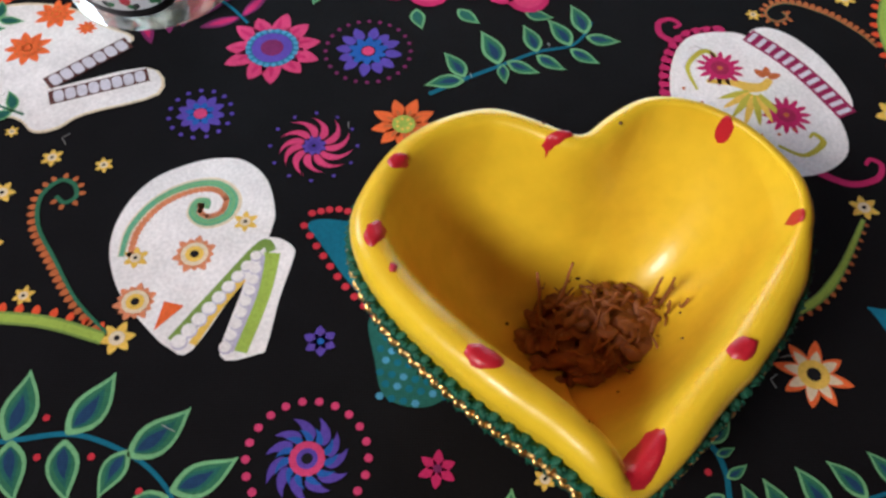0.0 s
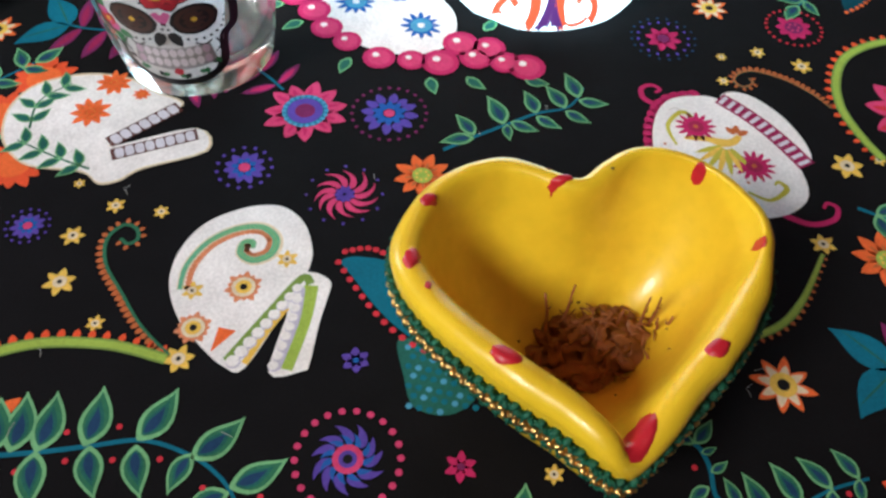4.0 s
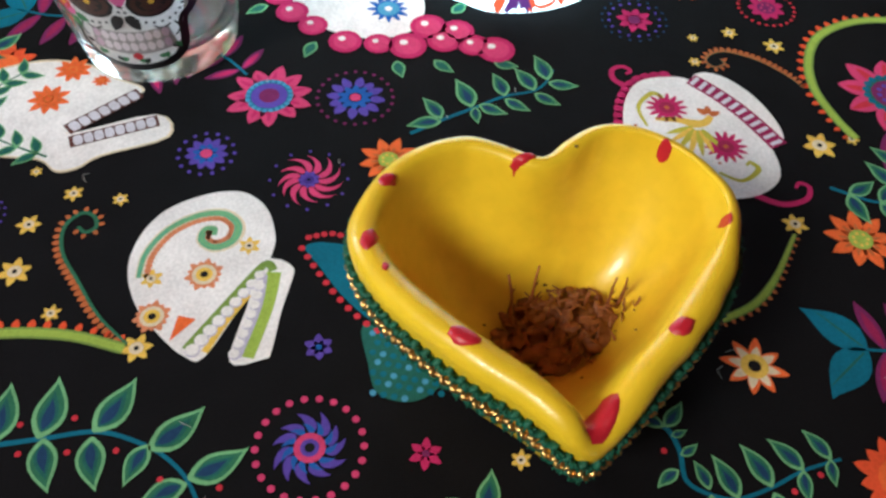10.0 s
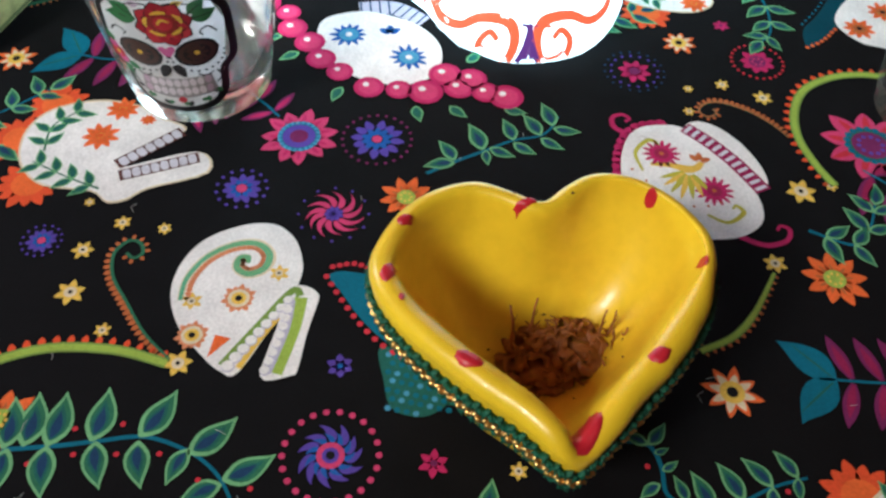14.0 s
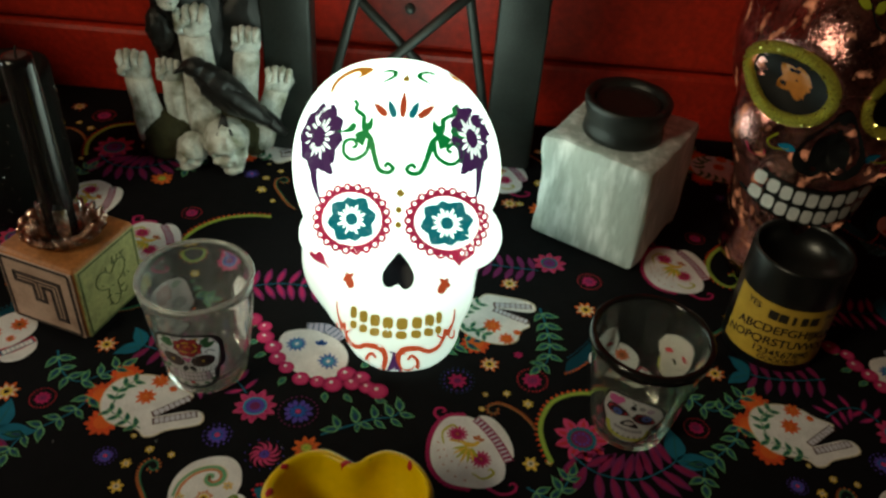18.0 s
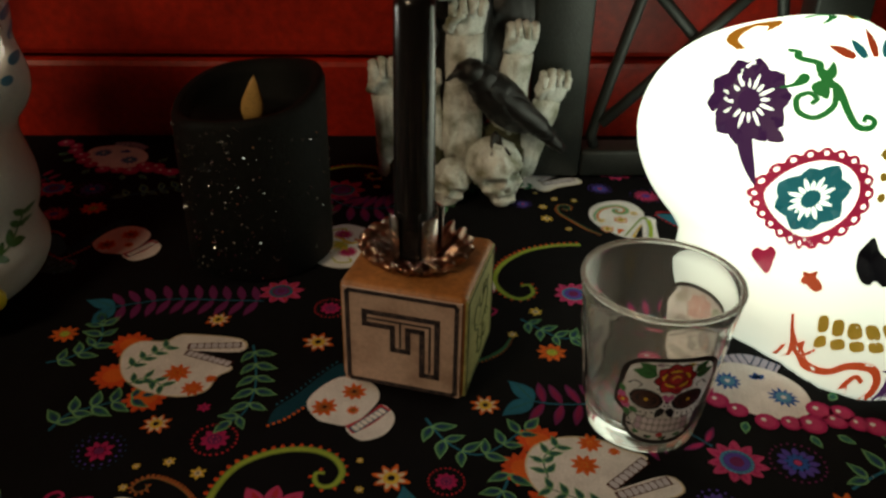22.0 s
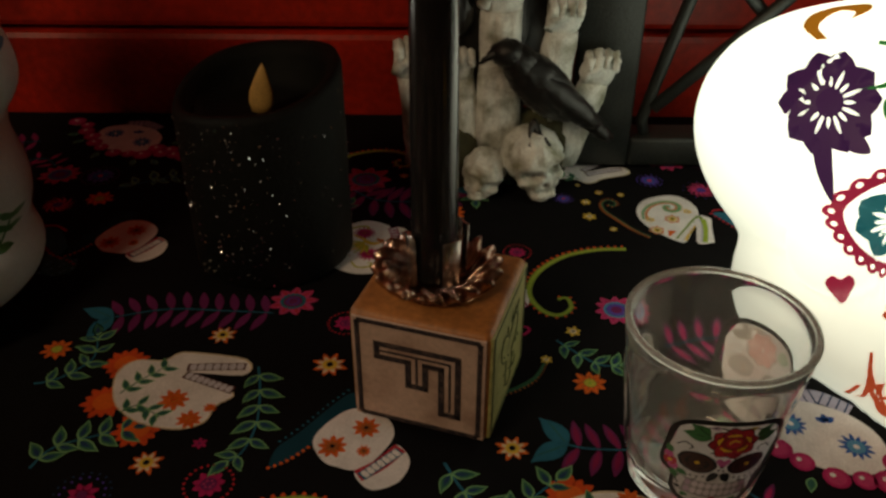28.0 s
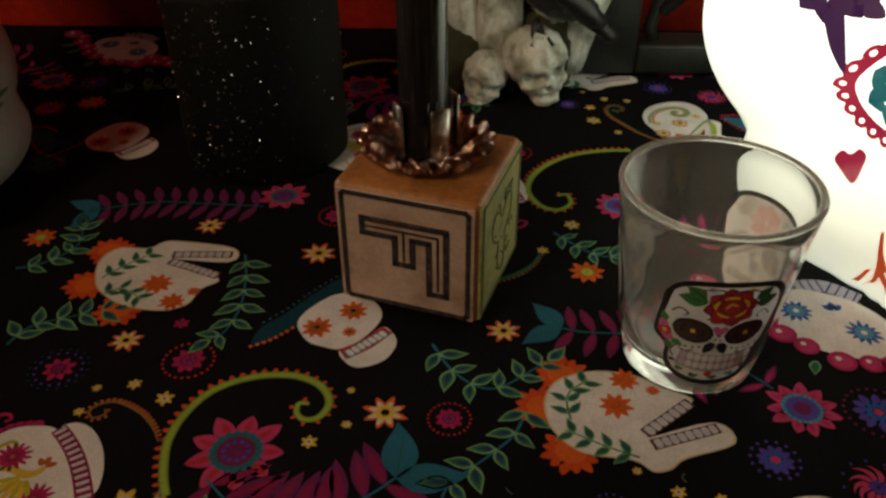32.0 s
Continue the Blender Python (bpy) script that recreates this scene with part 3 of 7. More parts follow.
def skull_face(flip=False, frill=True):
    a = Art()
    out = [(-20, 0), (-18, 12), (-13, 20), (-5, 22), (2, 20), (10, 8), (16, -3), (16, -14), (9, -20), (-1, -21), (-11, -19), (-18, -11)]
    jaw = [(2, 19.5), (5, 23.5), (11, 21.5), (17, 14), (20.5, 4), (19.5, -2), (11, 7)]
    if frill:
        c = catmull([Vector(p) for p in ((-4, 22.6), (-13, 20.6), (-18.6, 12.5), (-20.6, 0), (-18.4, -11.4), (-11.2, -19.6), (0, -21.6))])
        a.beads(c, 26, 0, 1.9, 1.9, "magenta", 0)
        a.beads(c, 24, 1.4, 0.7, 0.7, "wine", 0)
        for b in ([(-15, 18), (-19, 21), (-19, 25), (-16, 26.4), (-14, 24.6), (-15.6, 23.4)], [(8, -20), (14, -23), (20, -21.6), (22, -18), (20, -16.4), (18.6, -18)]):
            a.strip(b, 1.8, 0.8, "magenta", -1)
    a.blob(out, "white", 1, 4)
    a.blob(jaw, "white", 1.5, 4)
    band = [(1.6, 21), (7, 15.4), (11.6, 9.2), (15.4, 2.6), (18.6, -4)]
    c = a.strip(band, 4.6, 5.0, "wine", 2)
    for i in range(12):
        p, d = along(c, (i + 0.5) / 12)
        n = Vector((-d.y, d.x)) * 1.75
        a.strip([(p.x - n.x, p.y - n.y), (p.x + n.x, p.y + n.y)], 1.15, 1.15, "pearl", 3, 2)
    for x, y in ((-7.2, 10.2), (4.8, -4)):
        for k in range(14):
            a.petal(x, y, k * math.tau / 14, 2.6, 5.6, 0.62, "magenta", 2)
        a.disc(x, y, 3.5, "magenta", 3, 16)
        a.disc(x, y, 2.2, "berry", 4, 12)
        a.disc(x, y, 0.7, "rust", 5, 8)
    a.strip([(3.6, 6.8), (1.6, 4.6), (-1.4, 4.2), (-5, 5.6), (-11, 6.2)], 1.6, 1, "yellow", 2, mid=3)
    for k in range(7):
        q = math.radians(196 + 17 * k)
        a.petal(-0.6, 3.4, q, 1.5, 11.5 - 0.8 * abs(k - 3), 0.85, "yellow" if k % 2 else "citron", 2.2 + 0.25 * k)
        a.disc(-0.6 + 13.2 * math.cos(q), 3.4 + 13.2 * math.sin(q), 0.45, "rust", 3, 6)
    for q in (0.3, 1.4, 2.3):
        a.petal(3, 7.2, q, 0.4, 3.6, 1.0, "rust", 3 + 0.2 * q)
    for pts in ([(-13.6, 3.6), (-14.6, 10.6), (-10.2, 15.6), (-7.6, 14), (-9, 12.6)], [(1, -12.6), (6, -15.4), (11, -12), (9.6, -9.4), (8.4, -10.6)]):
        a.strip(pts, 0.7, 0.5, "citron", 2, mid=1.5)
    for x, y in ((-16, -1), (-15, -5), (-13, -9), (-16.6, 4), (-10.6, -12.6), (-7, -15.4), (-2.4, -17)):
        a.disc(x, y, 0.5, "rust", 2, 6)
    return a


def skull_berries():
    a = Art()
    rng = random.Random(4)
    for x, y, t in ((-36, 18, 2.6), (-26, -2, 3.6), (-12, -18, 4.2), (10, -26, 4.8), (20, -26, 5.4), (36, -27, 5.9), (26, -6, 0.8), (-32, 6, 3.2)):
        a.leaf(x, y, t, 7, "leaf", "pine", 0)
    a.strip([(-8, 20), (3, 21), (13, 14)], 8, 6, "lilac", 1)
    for i in range(8):
        p, d = along([Vector((-9, 20)), Vector((3, 21)), Vector((13, 14))], (i + 0.5) / 8)
        a.strip([(p.x - d.y * 4, p.y + d.x * 4), (p.x + d.y * 4, p.y - d.x * 4)], 0.6, 0.6, "navy", 2, 2)
    a.blob([(-21, 6), (-19, 15), (-9, 19), (-1, 18), (11, 12), (18, 1), (16, -12), (5, -17), (-9, -13), (-17, -4)], "white", 3)
    for x, y in ((-11, 7), (8, -4)):
        for i in range(12):
            a.petal(x, y, i * math.tau / 12, 0.6, 6 * rng.uniform(0.9, 1.1), 0.95, "blue", 4)
        a.disc(x, y, 3.2, "sky", 5)
        a.disc(x, y, 1.1, "white", 6, 8)
    for t in (0.6, 1.6, 2.6):
        a.petal(2, 8, t, 0, 4, 1.4, "blue", 4)
    for x, y in ((-39, 23), (-31, 18), (-29, 10), (-23, 3), (-19, -5), (-13, -11), (-4, -18), (5, -19), (13, -20), (19, -12), (23, -18), (31, -20), (37, -22), (27, -14)):
        r = rng.uniform(3.9, 5.4)
        a.disc(x, y, r, "magenta", 5, 14)
        a.disc(x, y, r * 0.72, "pink", 6, 12)
        a.disc(x - r * 0.2, y + r * 0.25, r * 0.22, "white", 7, 8)
    return a


def skull_grin():
    a = Art()
    hat = [(-27, -13), (-26, -4), (-19, 4), (-11, 15), (-3, 24), (3, 22), (-3, 12), (-11, 7), (-14, -2), (-21, -9)]
    a.blob(hat, "abyss", 0)
    c = catmull([Vector(p) for p in ((-28, -14), (-21, -10), (-14, -3))])
    a.beads(c, 8, 0.6, 0.7, 0.7, "orange", 1)
    c = catmull([Vector(p) for p in ((-26, -2), (-18, 7), (-10, 18), (-3, 26))])
    a.beads(c, 14, 0.4, 0.5, 0.5, "teal", 1)
    a.blob([(-14, -1), (-11, 7), (-3, 15), (6, 15), (13, 8), (13, -1), (4, -13), (-5, -12), (-10, -9)], "white", 2)
    a.blob([(2, -14), (9, -9), (15, -2), (20, -9), (17, -18), (9, -22), (4, -19)], "white", 2)
    a.strip([(3, -16), (10, -11), (16.5, -3.4)], 5.4, 5, "red", 3)
    a.teeth((4.6, -16), (16, -5), 7, 3.4, "white", "teal", 4)
    for x, y, r in ((-7, -3, 5.6), (4, 6, 5.4), (4, -5, 2.8)):
        add_bloom(a, "orange", x, y, r, 3)
        a.disc(x, y, r * 0.34, "rust", 7)
        a.disc(x, y, r * 0.16, "black", 8, 8)
    return a


def sombrero():
    a = Art()
    a.blob([(-15, 19), (-10, 20), (-2, 16), (9, -6), (1, -2), (-6, 5), (-12, 14)], "teal", 0)
    c = catmull([Vector(p) for p in ((-16, 20), (-12, 13), (-6, 4), (1, -3), (9, -7), (14, -11))])
    a.beads(c, 16, -0.4, 0.8, 0.8, "red", 1)
    c = catmull([Vector(p) for p in ((-15, 21), (-8, 22), (-1, 17))])
    a.beads(c, 9, 0.4, 0.8, 0.8, "red", 1)
    a.blob([(-2, -2), (6, -4), (14, -9), (14, -16), (8, -20), (1, -18), (-1, -11)], "pine", 0)
    for i in range(7):
        for k in range(7):
            x, y = i * 2.1, -4 - k * 2.3 - i * 0.5
            if y > -19.5:
                a.disc(x + (k % 2), y, 0.75, "teal" if (i + k) % 3 else "sky", 1, 6)
    return a


MOTIFS = []


def motif(name, label, art, x, y, turn=0.0, once=None):
    me = art.mesh(name, INK, lambda px, py, l: (px * 0.001, py * 0.001, 0.0001 + 0.00003 * l))
    MOTIFS.append((name, label, me, x * 0.001, y * 0.001, turn, (y < 90 or y > 235) if once is None else once))


FLOWERS = dict(
    yel=[(-59, 89, 3.6), (-80, 131, 2.4), (-69, 129, 2.1), (-88, 122, 2.9), (-88, 109, 3.8), (-239, 168, 2.4), (-228, 162, 3.1), (-250, 166, 1.7),
         (-252, 156, 1.9), (-228, 124, 4.6), (-219, 126, 2.1), (-242, 99, 3.2), (17, 62, 2.2), (-172, 167, 1.5), (-172, 153, 1.8), (-182, 146, 2.6),
         (-94, 259, 3.6), (-107, 242, 2.6), (-78, 98, 2.2), (-90, 138, 1.6)],
    cream=[(-248, 188, 5.8), (-262, 62, 7), (-236, 255, 5.8), (-191, 238, 7), (-161, 158, 7), (-124, 196, 6), (-236, 334, 6)],
    orange=[(-7, 140, 7.5), (-228, 94, 8.5), (30, 264, 6.2), (-92, 229, 6.8), (-144, 347, 8)],
    pink=[(-37, 163, 11), (-74, 273, 10)], bigred=[(-202, 142, 14.5), (-211, 277, 10.5)],
    violet=[(-51, 143, 7.5), (-99, 125, 5.5)], violetring=[(-15, 162, 10.5)], pinwheel=[(-26, 134, 8)],
    magenta=[(-265, 174, 5.4)], redring=[(-225, 179, 9), (-187, 263, 8), (-142, 156, 7), (-113, 314, 7)],
    bluewheel=[(-23, 66, 11)], violetstar=[(-22, 88, 3.2)], redstar=[(-1, 64, 3.4), (-232, 197, 2.8)])
for kind, rows in FLOWERS.items():
    for x, y, r in rows:
        motif("printed_flower", "", bloom(kind, r), x, y)
motif("printed_skull", "printed profile skull with a green spiral", skull_spiral(), -46, 108)
motif("printed_skull", "printed leafy skull with an open jaw", skull_leafy(), -88.4, 156.6)
motif("printed_skull", "printed leafy skull on orange petals", skull_leafy(True), -246, 222)
motif("printed_skull", "printed pink and yellow sugar skull", skull_face(), -257, 128)
motif("printed_skull", "printed small yellow sugar skull", skull_face(), -131, 280, -8)
motif("printed_skull", "printed sugar skull with blue eyes and berries", skull_berries(), -13, 202)
motif("printed_skull", "printed grinning skull with orange eyes", skull_grin(), -179, 199)
motif("printed_skull", "printed dark orange sugar skull", skull_grin(), -298, 323, 10)
motif("printed_skull", "printed sugar skull with wine-red eyes", skull_face(False, False), -184, 317, -30)
motif("printed_hat", "printed teal hat and cactus", sombrero(), -11, 95)
motif("printed_fern", "", sprig([(-25, -13), (-16, -8), (-8, -4), (0, 0), (8, 2), (12, 6), (14, 10)],
                                [(-17, -8, -21, 0), (-17, -9, -26, -10), (-9, -4, -12, 7), (-8, -4, -8, -10), (-7, -3, 0, -7), (0, 0, -2, 9), (0, -1, 6, -6), (8, 2, 4, 11), (8, 1, 14, -4), (12, 6, 10, 16), (12, 5, 20, 3)], fat=0.27), 23.8, 161.8)
motif("printed_fern", "", sprig([(-43, 0), (-28, 1), (-19, 2), (-9, 3), (0, 0), (6, -4), (10, -9), (12, -15), (11, -25)],
                                [(-38, 0.5, -38, 13), (-34, 1, -33, 14), (-29, 1, -27, 14), (-20, 2, -18, 15), (-10, 3, -3, 14), (1, -1, 11, 7), (9, -7, 20, -2), (-37, 0.5, -38, -11), (-29, 1, -28, -11), (-19, 2, -16.5, -9), (-10, 2, -8, -9), (1, 0, -3, -8), (9, -8, 0, -12),
                                 (12, -15, 3, -18), (12, -15, 23, -17.5), (11, -23, 3, -29), (11, -23, 19, -29)],
                                [(-33, 4), (-24, 5), (-14, 6), (-5, 6), (-32, -3), (-23, -1), (-14, -1), (-5, -1), (8, 2), (4, -7), (15, -9)]), -54.2, 67.8)
motif("printed_fern", "", sprig([(-12, 15), (-6, 14), (-4, 9), (-4, 3), (0, 0), (5, -1), (12, 1), (19, 4), (27, 6)],
                                [(-6, 14, -11.5, 17), (-6, 14, -1, 19), (-5, 12, -1.5, 13), (-4, 8, 0, 10), (-5, 5, -10, 2), (0, 1, -1.5, 7), (0, 0, 0.5, -6), (5, -1, 2.5, 8), (5, -1, 9, -9), (12, 1, 8.5, 10), (12, 0, 14.5, -7), (19, 4, 14, 11), (19, 4, 18, -2.5), (25, 6, 21.5, 12.5), (25, 6, 24, 0.5)],
                                [(9, -3), (16, 0), (3, 3), (-7, 9), (22, 3)], 0.26), 51.8 - 329.5, 53.8 - 18.5)
motif("printed_fern", "", fern([(-5, 30), (-2, 17), (0, 0), (-2, -13), (-6, -18)], 9, every=8), -214, 207)
motif("printed_fern", "", fern([(-17, -15), (-8, -11), (0, 0), (-3, 14)], 9, every=6.5), 46, 259)
motif("printed_fern", "", fern([(-14, -14), (-10, -5), (0, 0), (14, 5)], 9, every=7), -272, 199)
motif("printed_fern", "", fern([(-20, 20), (-12, 6), (0, 0), (17, 13)], 9, every=7.5), -128, 169)
motif("printed_fern", "", fern([(12, 21), (7, 8), (0, 0), (-12, -12), (-14, -22)], 9, every=7.5), -130, 143)
motif("printed_fern", "", fern([(-14, 14), (0, 0), (9, -1)], 8, every=6), -88, 240)
motif("printed_fern", "", fern([(-11, 5), (0, 0), (6, 6), (10, 14)], 8.5, every=6.5), -219, 105)
motif("printed_fern", "", sprig([(-7, 2), (-4, 3), (0, 0), (4, -5)], [(-3, 3, 0, 11.5), (-4, 3, -15, 4), (-3, 2, -8, -4), (0, 0, 7, 4.5), (3, -4, -4, -10), (3, -4, 11, -6)]), 11.8, 48.8)
motif("printed_scroll", "", fiddlehead([(-12, -38), (-15, -30), (-17, -19), (-15, -8), (-9, 2), (2, 8), (14, 9), (23, 5), (27, -2), (25, -8), (21, -9.5), (18, -7), (18, -3), (21, -3)], 2.6, 1.5, 34, 1, "flame"), -205, 164)
motif("printed_scroll", "", fiddlehead([(31, 27), (17, 26), (1, 20), (-12, 7), (-17, -8), (-13, -20), (-6, -24), (0, -19), (-1, -12), (-5, -13)], 2.6, 1.5, 34, -1, "flame"), -93, 292, 0, True)
motif("printed_scroll", "", fiddlehead([(31, 27), (17, 26), (1, 20), (-12, 7), (-17, -8), (-13, -20), (-6, -24), (0, -19), (-1, -12), (-5, -13)], 2.6, 1.5, 34, -1, "flame"), -99.9, 74.2, -20, True)
motif("printed_scroll", "", fiddlehead([(12, -22), (5, -15), (-1, -6), (-6, 2), (-7, 9), (-4, 13), (-1, 12), (0, 9), (-2, 7.4), (-4, 9)], 0.6, 0.9, 32, 1, "rust", "green", 0.85), -73, 112)
motif("printed_scroll", "", fiddlehead([(11, -10), (8, -5), (2, 1), (-6, 5), (-11, 4), (-13, 1), (-11, -1.4), (-8, 0), (-8.6, 2)], 0.5, 0.7, 26, -1, "rust", "rust", 0.8), -236, 155)
motif("printed_scroll", "", fiddlehead([(-13, -11), (-4, -7), (3, 0), (11, 12)], 1.8, 1, 16, -1, "rust", "lime", 0.6), -254, 84)
motif("printed_scroll", "", fiddlehead([(-10, -16), (-2, -12), (5, -6), (9, 2)], 1.6, 1, 14, -1, "rust", "green", 0.6), -117, 238)
motif("printed_plume", "", plume([(34, 3), (16, 0), (0, 0), (-8, 2)], 13), -97, 196)
motif("printed_plume", "", plume([(44, -2), (26, -1), (0, 0), (-22, -6)], 13, "plum"), -262, 271)
motif("printed_plume", "", plume([(-30, 2), (-18, -8), (0, -10), (14, -3), (22, 4)], 17), -178, 130)
motif("printed_plume", "", plume([(2, -6), (-6, 2), (-16, 1), (-26, -6)], 10, "magenta", None), -45, 177)
motif("printed_plume", "", plume([(-18, -5), (0, 0), (20, 0), (30, 2)], 15, "magenta"), -42, 256)
motif("printed_plume", "", plume([(-8, 0), (6, -1), (20, 0), (34, 2)][::-1], 13), -229, 65)
motif("printed_skull", "printed leafy skull on orange petals", skull_leafy(), -217, 23, 15)
motif("printed_skull", "printed sugar skull with wine-red teeth", skull_face(False, False), -78, 31, 25)
motif("printed_flower", "", bloom("orange", 8), -95, 75)
motif("printed_flower", "", bloom("cream", 6), -20, 46)

SHIFT_A, SHIFT_B = Vector((0.3295, 0.0185, 0)), Vector((0.013, 0.2355, 0))
for name, label, me, x, y, turn, once in MOTIFS:
    for i in (-2, -1, 0, 1, 2):
        for j in ((0,) if once else (-2, -1, 0, 1)):
            p = Vector((x, y, 0)) + SHIFT_A * i + SHIFT_B * j
            p += Vector((0.0032 - 0.0025 * min(1, max(0, (p.y - 0.15) / 0.11)), 0.0022 + 0.3 * max(0, p.y - 0.19) ** 2, 0))  # the cloth is drawn a little to one side and back
            if -0.55 < p.x < 0.5 and -0.21 < p.y < 0.452:
                ob = child(name, me, cloth, label)
                if name in ("printed_plume", "printed_fern", "printed_scroll"):
                    tagged(ob, kind="stuff")
                ob.matrix_local = Matrix.Translation(p) @ Matrix.Rotation(radians(turn), 4, "Z")

# ---- things on the altar ----
from mathutils.bvhtree import BVHTree


def art_on(art, name, inks, bm, base, turn, tilt=0.0, lift=0.0004, step=0.00012, scale=0.001):
    """Paint laid on a curved thing: shapes pressed on along one direction. base: where the art's origin is held;
    turn: degrees round the upright axis from the front (-y); tilt: degrees looking down."""
    tree = BVHTree.FromBMesh(bm)
    q = Matrix.Rotation(radians(turn), 3, "Z") @ Matrix.Rotation(-radians(tilt), 3, "X")
    ux, uz, way = q @ Vector((1, 0, 0)), q @ Vector((0, 0, 1)), q @ Vector((0, 1, 0))
    base = Vector(base)
    verts, faces, mats = [], [], []
    names = sorted({s[1] for s in art.shapes})

    def put(x, y, layer):
        o = base + ux * (x * scale) + uz * (y * scale) - way * 0.3
        hit, normal, _, _ = tree.ray_cast(o, way)
        if hit is None:
            hit, normal, _, _ = tree.find_nearest(o + way * 0.3)
        return hit - way * 0 + normal.normalized() * (lift + step * layer)

    for pts, ink, layer in art.shapes:
        k = len(verts)
        verts += [put(x, y, layer) for x, y in pts]
        if len(pts) > 5:
            cx, cy = sum(p[0] for p in pts) / len(pts), sum(p[1] for p in pts) / len(pts)
            mid = [put((p[0] + cx) / 2, (p[1] + cy) / 2, layer) for p in pts]
            m0 = len(verts)
            verts += mid
            verts.append(put(cx, cy, layer))
            n = len(pts)
            for i in range(n):
                j = (i + 1) % n
                faces += [(k + i, k + j, m0 + j, m0 + i), (m0 + i, m0 + j, m0 + n)]
                mats += [names.index(ink)] * 2
        else:
            faces.append(list(range(k, k + len(pts))))
            mats.append(names.index(ink))
    me = bpy.data.meshes.new(name)
    me.from_pydata(verts, [], faces)
    for n in names:
        me.materials.append(inks[n])
    me.polygons.foreach_set("material_index", mats)
    for pl in me.polygons:
        pl.use_smooth = True
    me.update()
    return me


# heart bowl
CLAY = material("yellow_gloss_paint", (0.86, 0.60, 0.006), 0.36, vary=0.07, scale=55, fine=300, bump=0.22, coat=0.15, stain=(0.70, 0.42, 0.004), stain_scale=40, stain_amount=0.3)
REDPAINT = material("red_gloss_paint", (0.5, 0.015, 0.03), 0.3, scale=200, bump=0.2)
BRAID = material("green_braid", (0.018, 0.11, 0.06), 0.55, metal=0.25, scale=400, vary=0.5, bump=0.4)
GOLD = material("gold_thread", (0.75, 0.5, 0.16), 0.28, metal=1.0, scale=500, vary=0.3)
HUSK = material("dry_brown_husk", (0.31, 0.11, 0.034), 0.42, vary=0.5, scale=260, bump=0.5)
SPECK = material("dark_chip", (0.12, 0.05, 0.02), 0.8)


HEART = catmull([Vector(p) for p in ((0, 18.5), (6, 22.5), (14, 25.3), (24, 21.8), (31.4, 13), (33, 3), (29, -8.5), (20, -20), (10, -30), (4.0, -35.2), (1, -37.0), (-2.4, -36.0),
                 (-8, -31), (-18, -23), (-29, -11), (-34.5, 1), (-31.5, 12.5), (-24, 20.5), (-15, 24), (-7.5, 22))], True, 12)


def heart(t, s):
    """The rim's line at the turn t, drawn in or out to the share s."""
    k = (t / math.tau) % 1 * len(HEART)
    p = HEART[int(k) % len(HEART)].lerp(HEART[(int(k) + 1) % len(HEART)], k % 1) * 0.001
    c = Vector((-0.0005, -0.003))
    return c + (p - c) * s


bowl = thing("heart_bowl", pose(0.0248, 0.0888, 0.0004), "yellow painted clay heart bowl with red dots and green braid", "bowl", "heart bowls")
N = 180


def ring_at(d, smooth):
    """The rim's line moved in (minus) or out by d, evened out along its length."""
    pts = [heart((i + 0.5) * math.tau / N, 1.0) for i in range(N)]
    out = []
    for i in range(N):
        e = (pts[(i + 3) % N] - pts[i - 3]).normalized()
        out.append(pts[i] + Vector((-e.y, e.x)) * d * BOWL_SIDE)
    for _ in range(smooth):
        out = [(out[i - 1] + out[i] * 2 + out[(i + 1) % N]) / 4 for i in range(N)]
    return out


area = sum(HEART[i - 1].x * HEART[i].y - HEART[i].x * HEART[i - 1].y for i in range(len(HEART)))
BOWL_SIDE = -1 if area > 0 else 1


def rim_wave(t):
    return 0.0009 * math.sin(2 * t + 0.6) - 0.0016 * max(0, math.cos(t)) ** 8 - 0.0050 * max(0, -math.cos(t + 0.12)) ** 10


ROLL = ring_at(-0.0021, 6)
TIP = Vector((0.0005, -0.0372))
INNER = []
for p, q in zip(ring_at(0, 0), ring_at(-0.001, 0)):
    width = 4.7 + 1.3 * max(0, min(1, (-0.004 - p.y) / 0.01)) - 3.4 * max(0, min(1, (p.x - 0.004) / 0.012)) * max(0, min(1, (p.y + 0.008) / 0.012)) - 1.1 * max(0, min(1, (p.y - 0.010) / 0.006)) * max(0, min(1, -p.x / 0.006)) - 3.1 * math.exp(-((p - TIP).length / 0.009) ** 2)
    INNER.append(p + (q - p) * width)
for _ in range(6):
    INNER = [(INNER[i - 1] + INNER[i] * 2 + INNER[(i + 1) % N]) / 4 for i in range(N)]
prof = [(-0.0125, 0.0, 30), (-0.0110, 0.0010, 26), (-0.0070, 0.0085, 16), (-0.0030, 0.0175, 8), (-0.0008, 0.0250, 4), (0.0004, 0.0305, 2)]
bm = bmesh.new()
rings = []


def add_ring(pts, heights):
    row = []
    for i in range(N):
        p, z = pts[i], heights(i) if callable(heights) else heights
        t = (i + 0.5) * math.tau / N
        wob = noise.noise(Vector((p.x * 70, p.y * 70, z * 50))) * 0.0007 + noise.noise(Vector((p.x * 180, p.y * 180, z * 150 + 5))) * 0.00022
        row.append(bm.verts.new((p.x + wob, p.y - wob, z + (rim_wave(t) + wob) * min(1, z / 0.03))))
    rings.append(row)


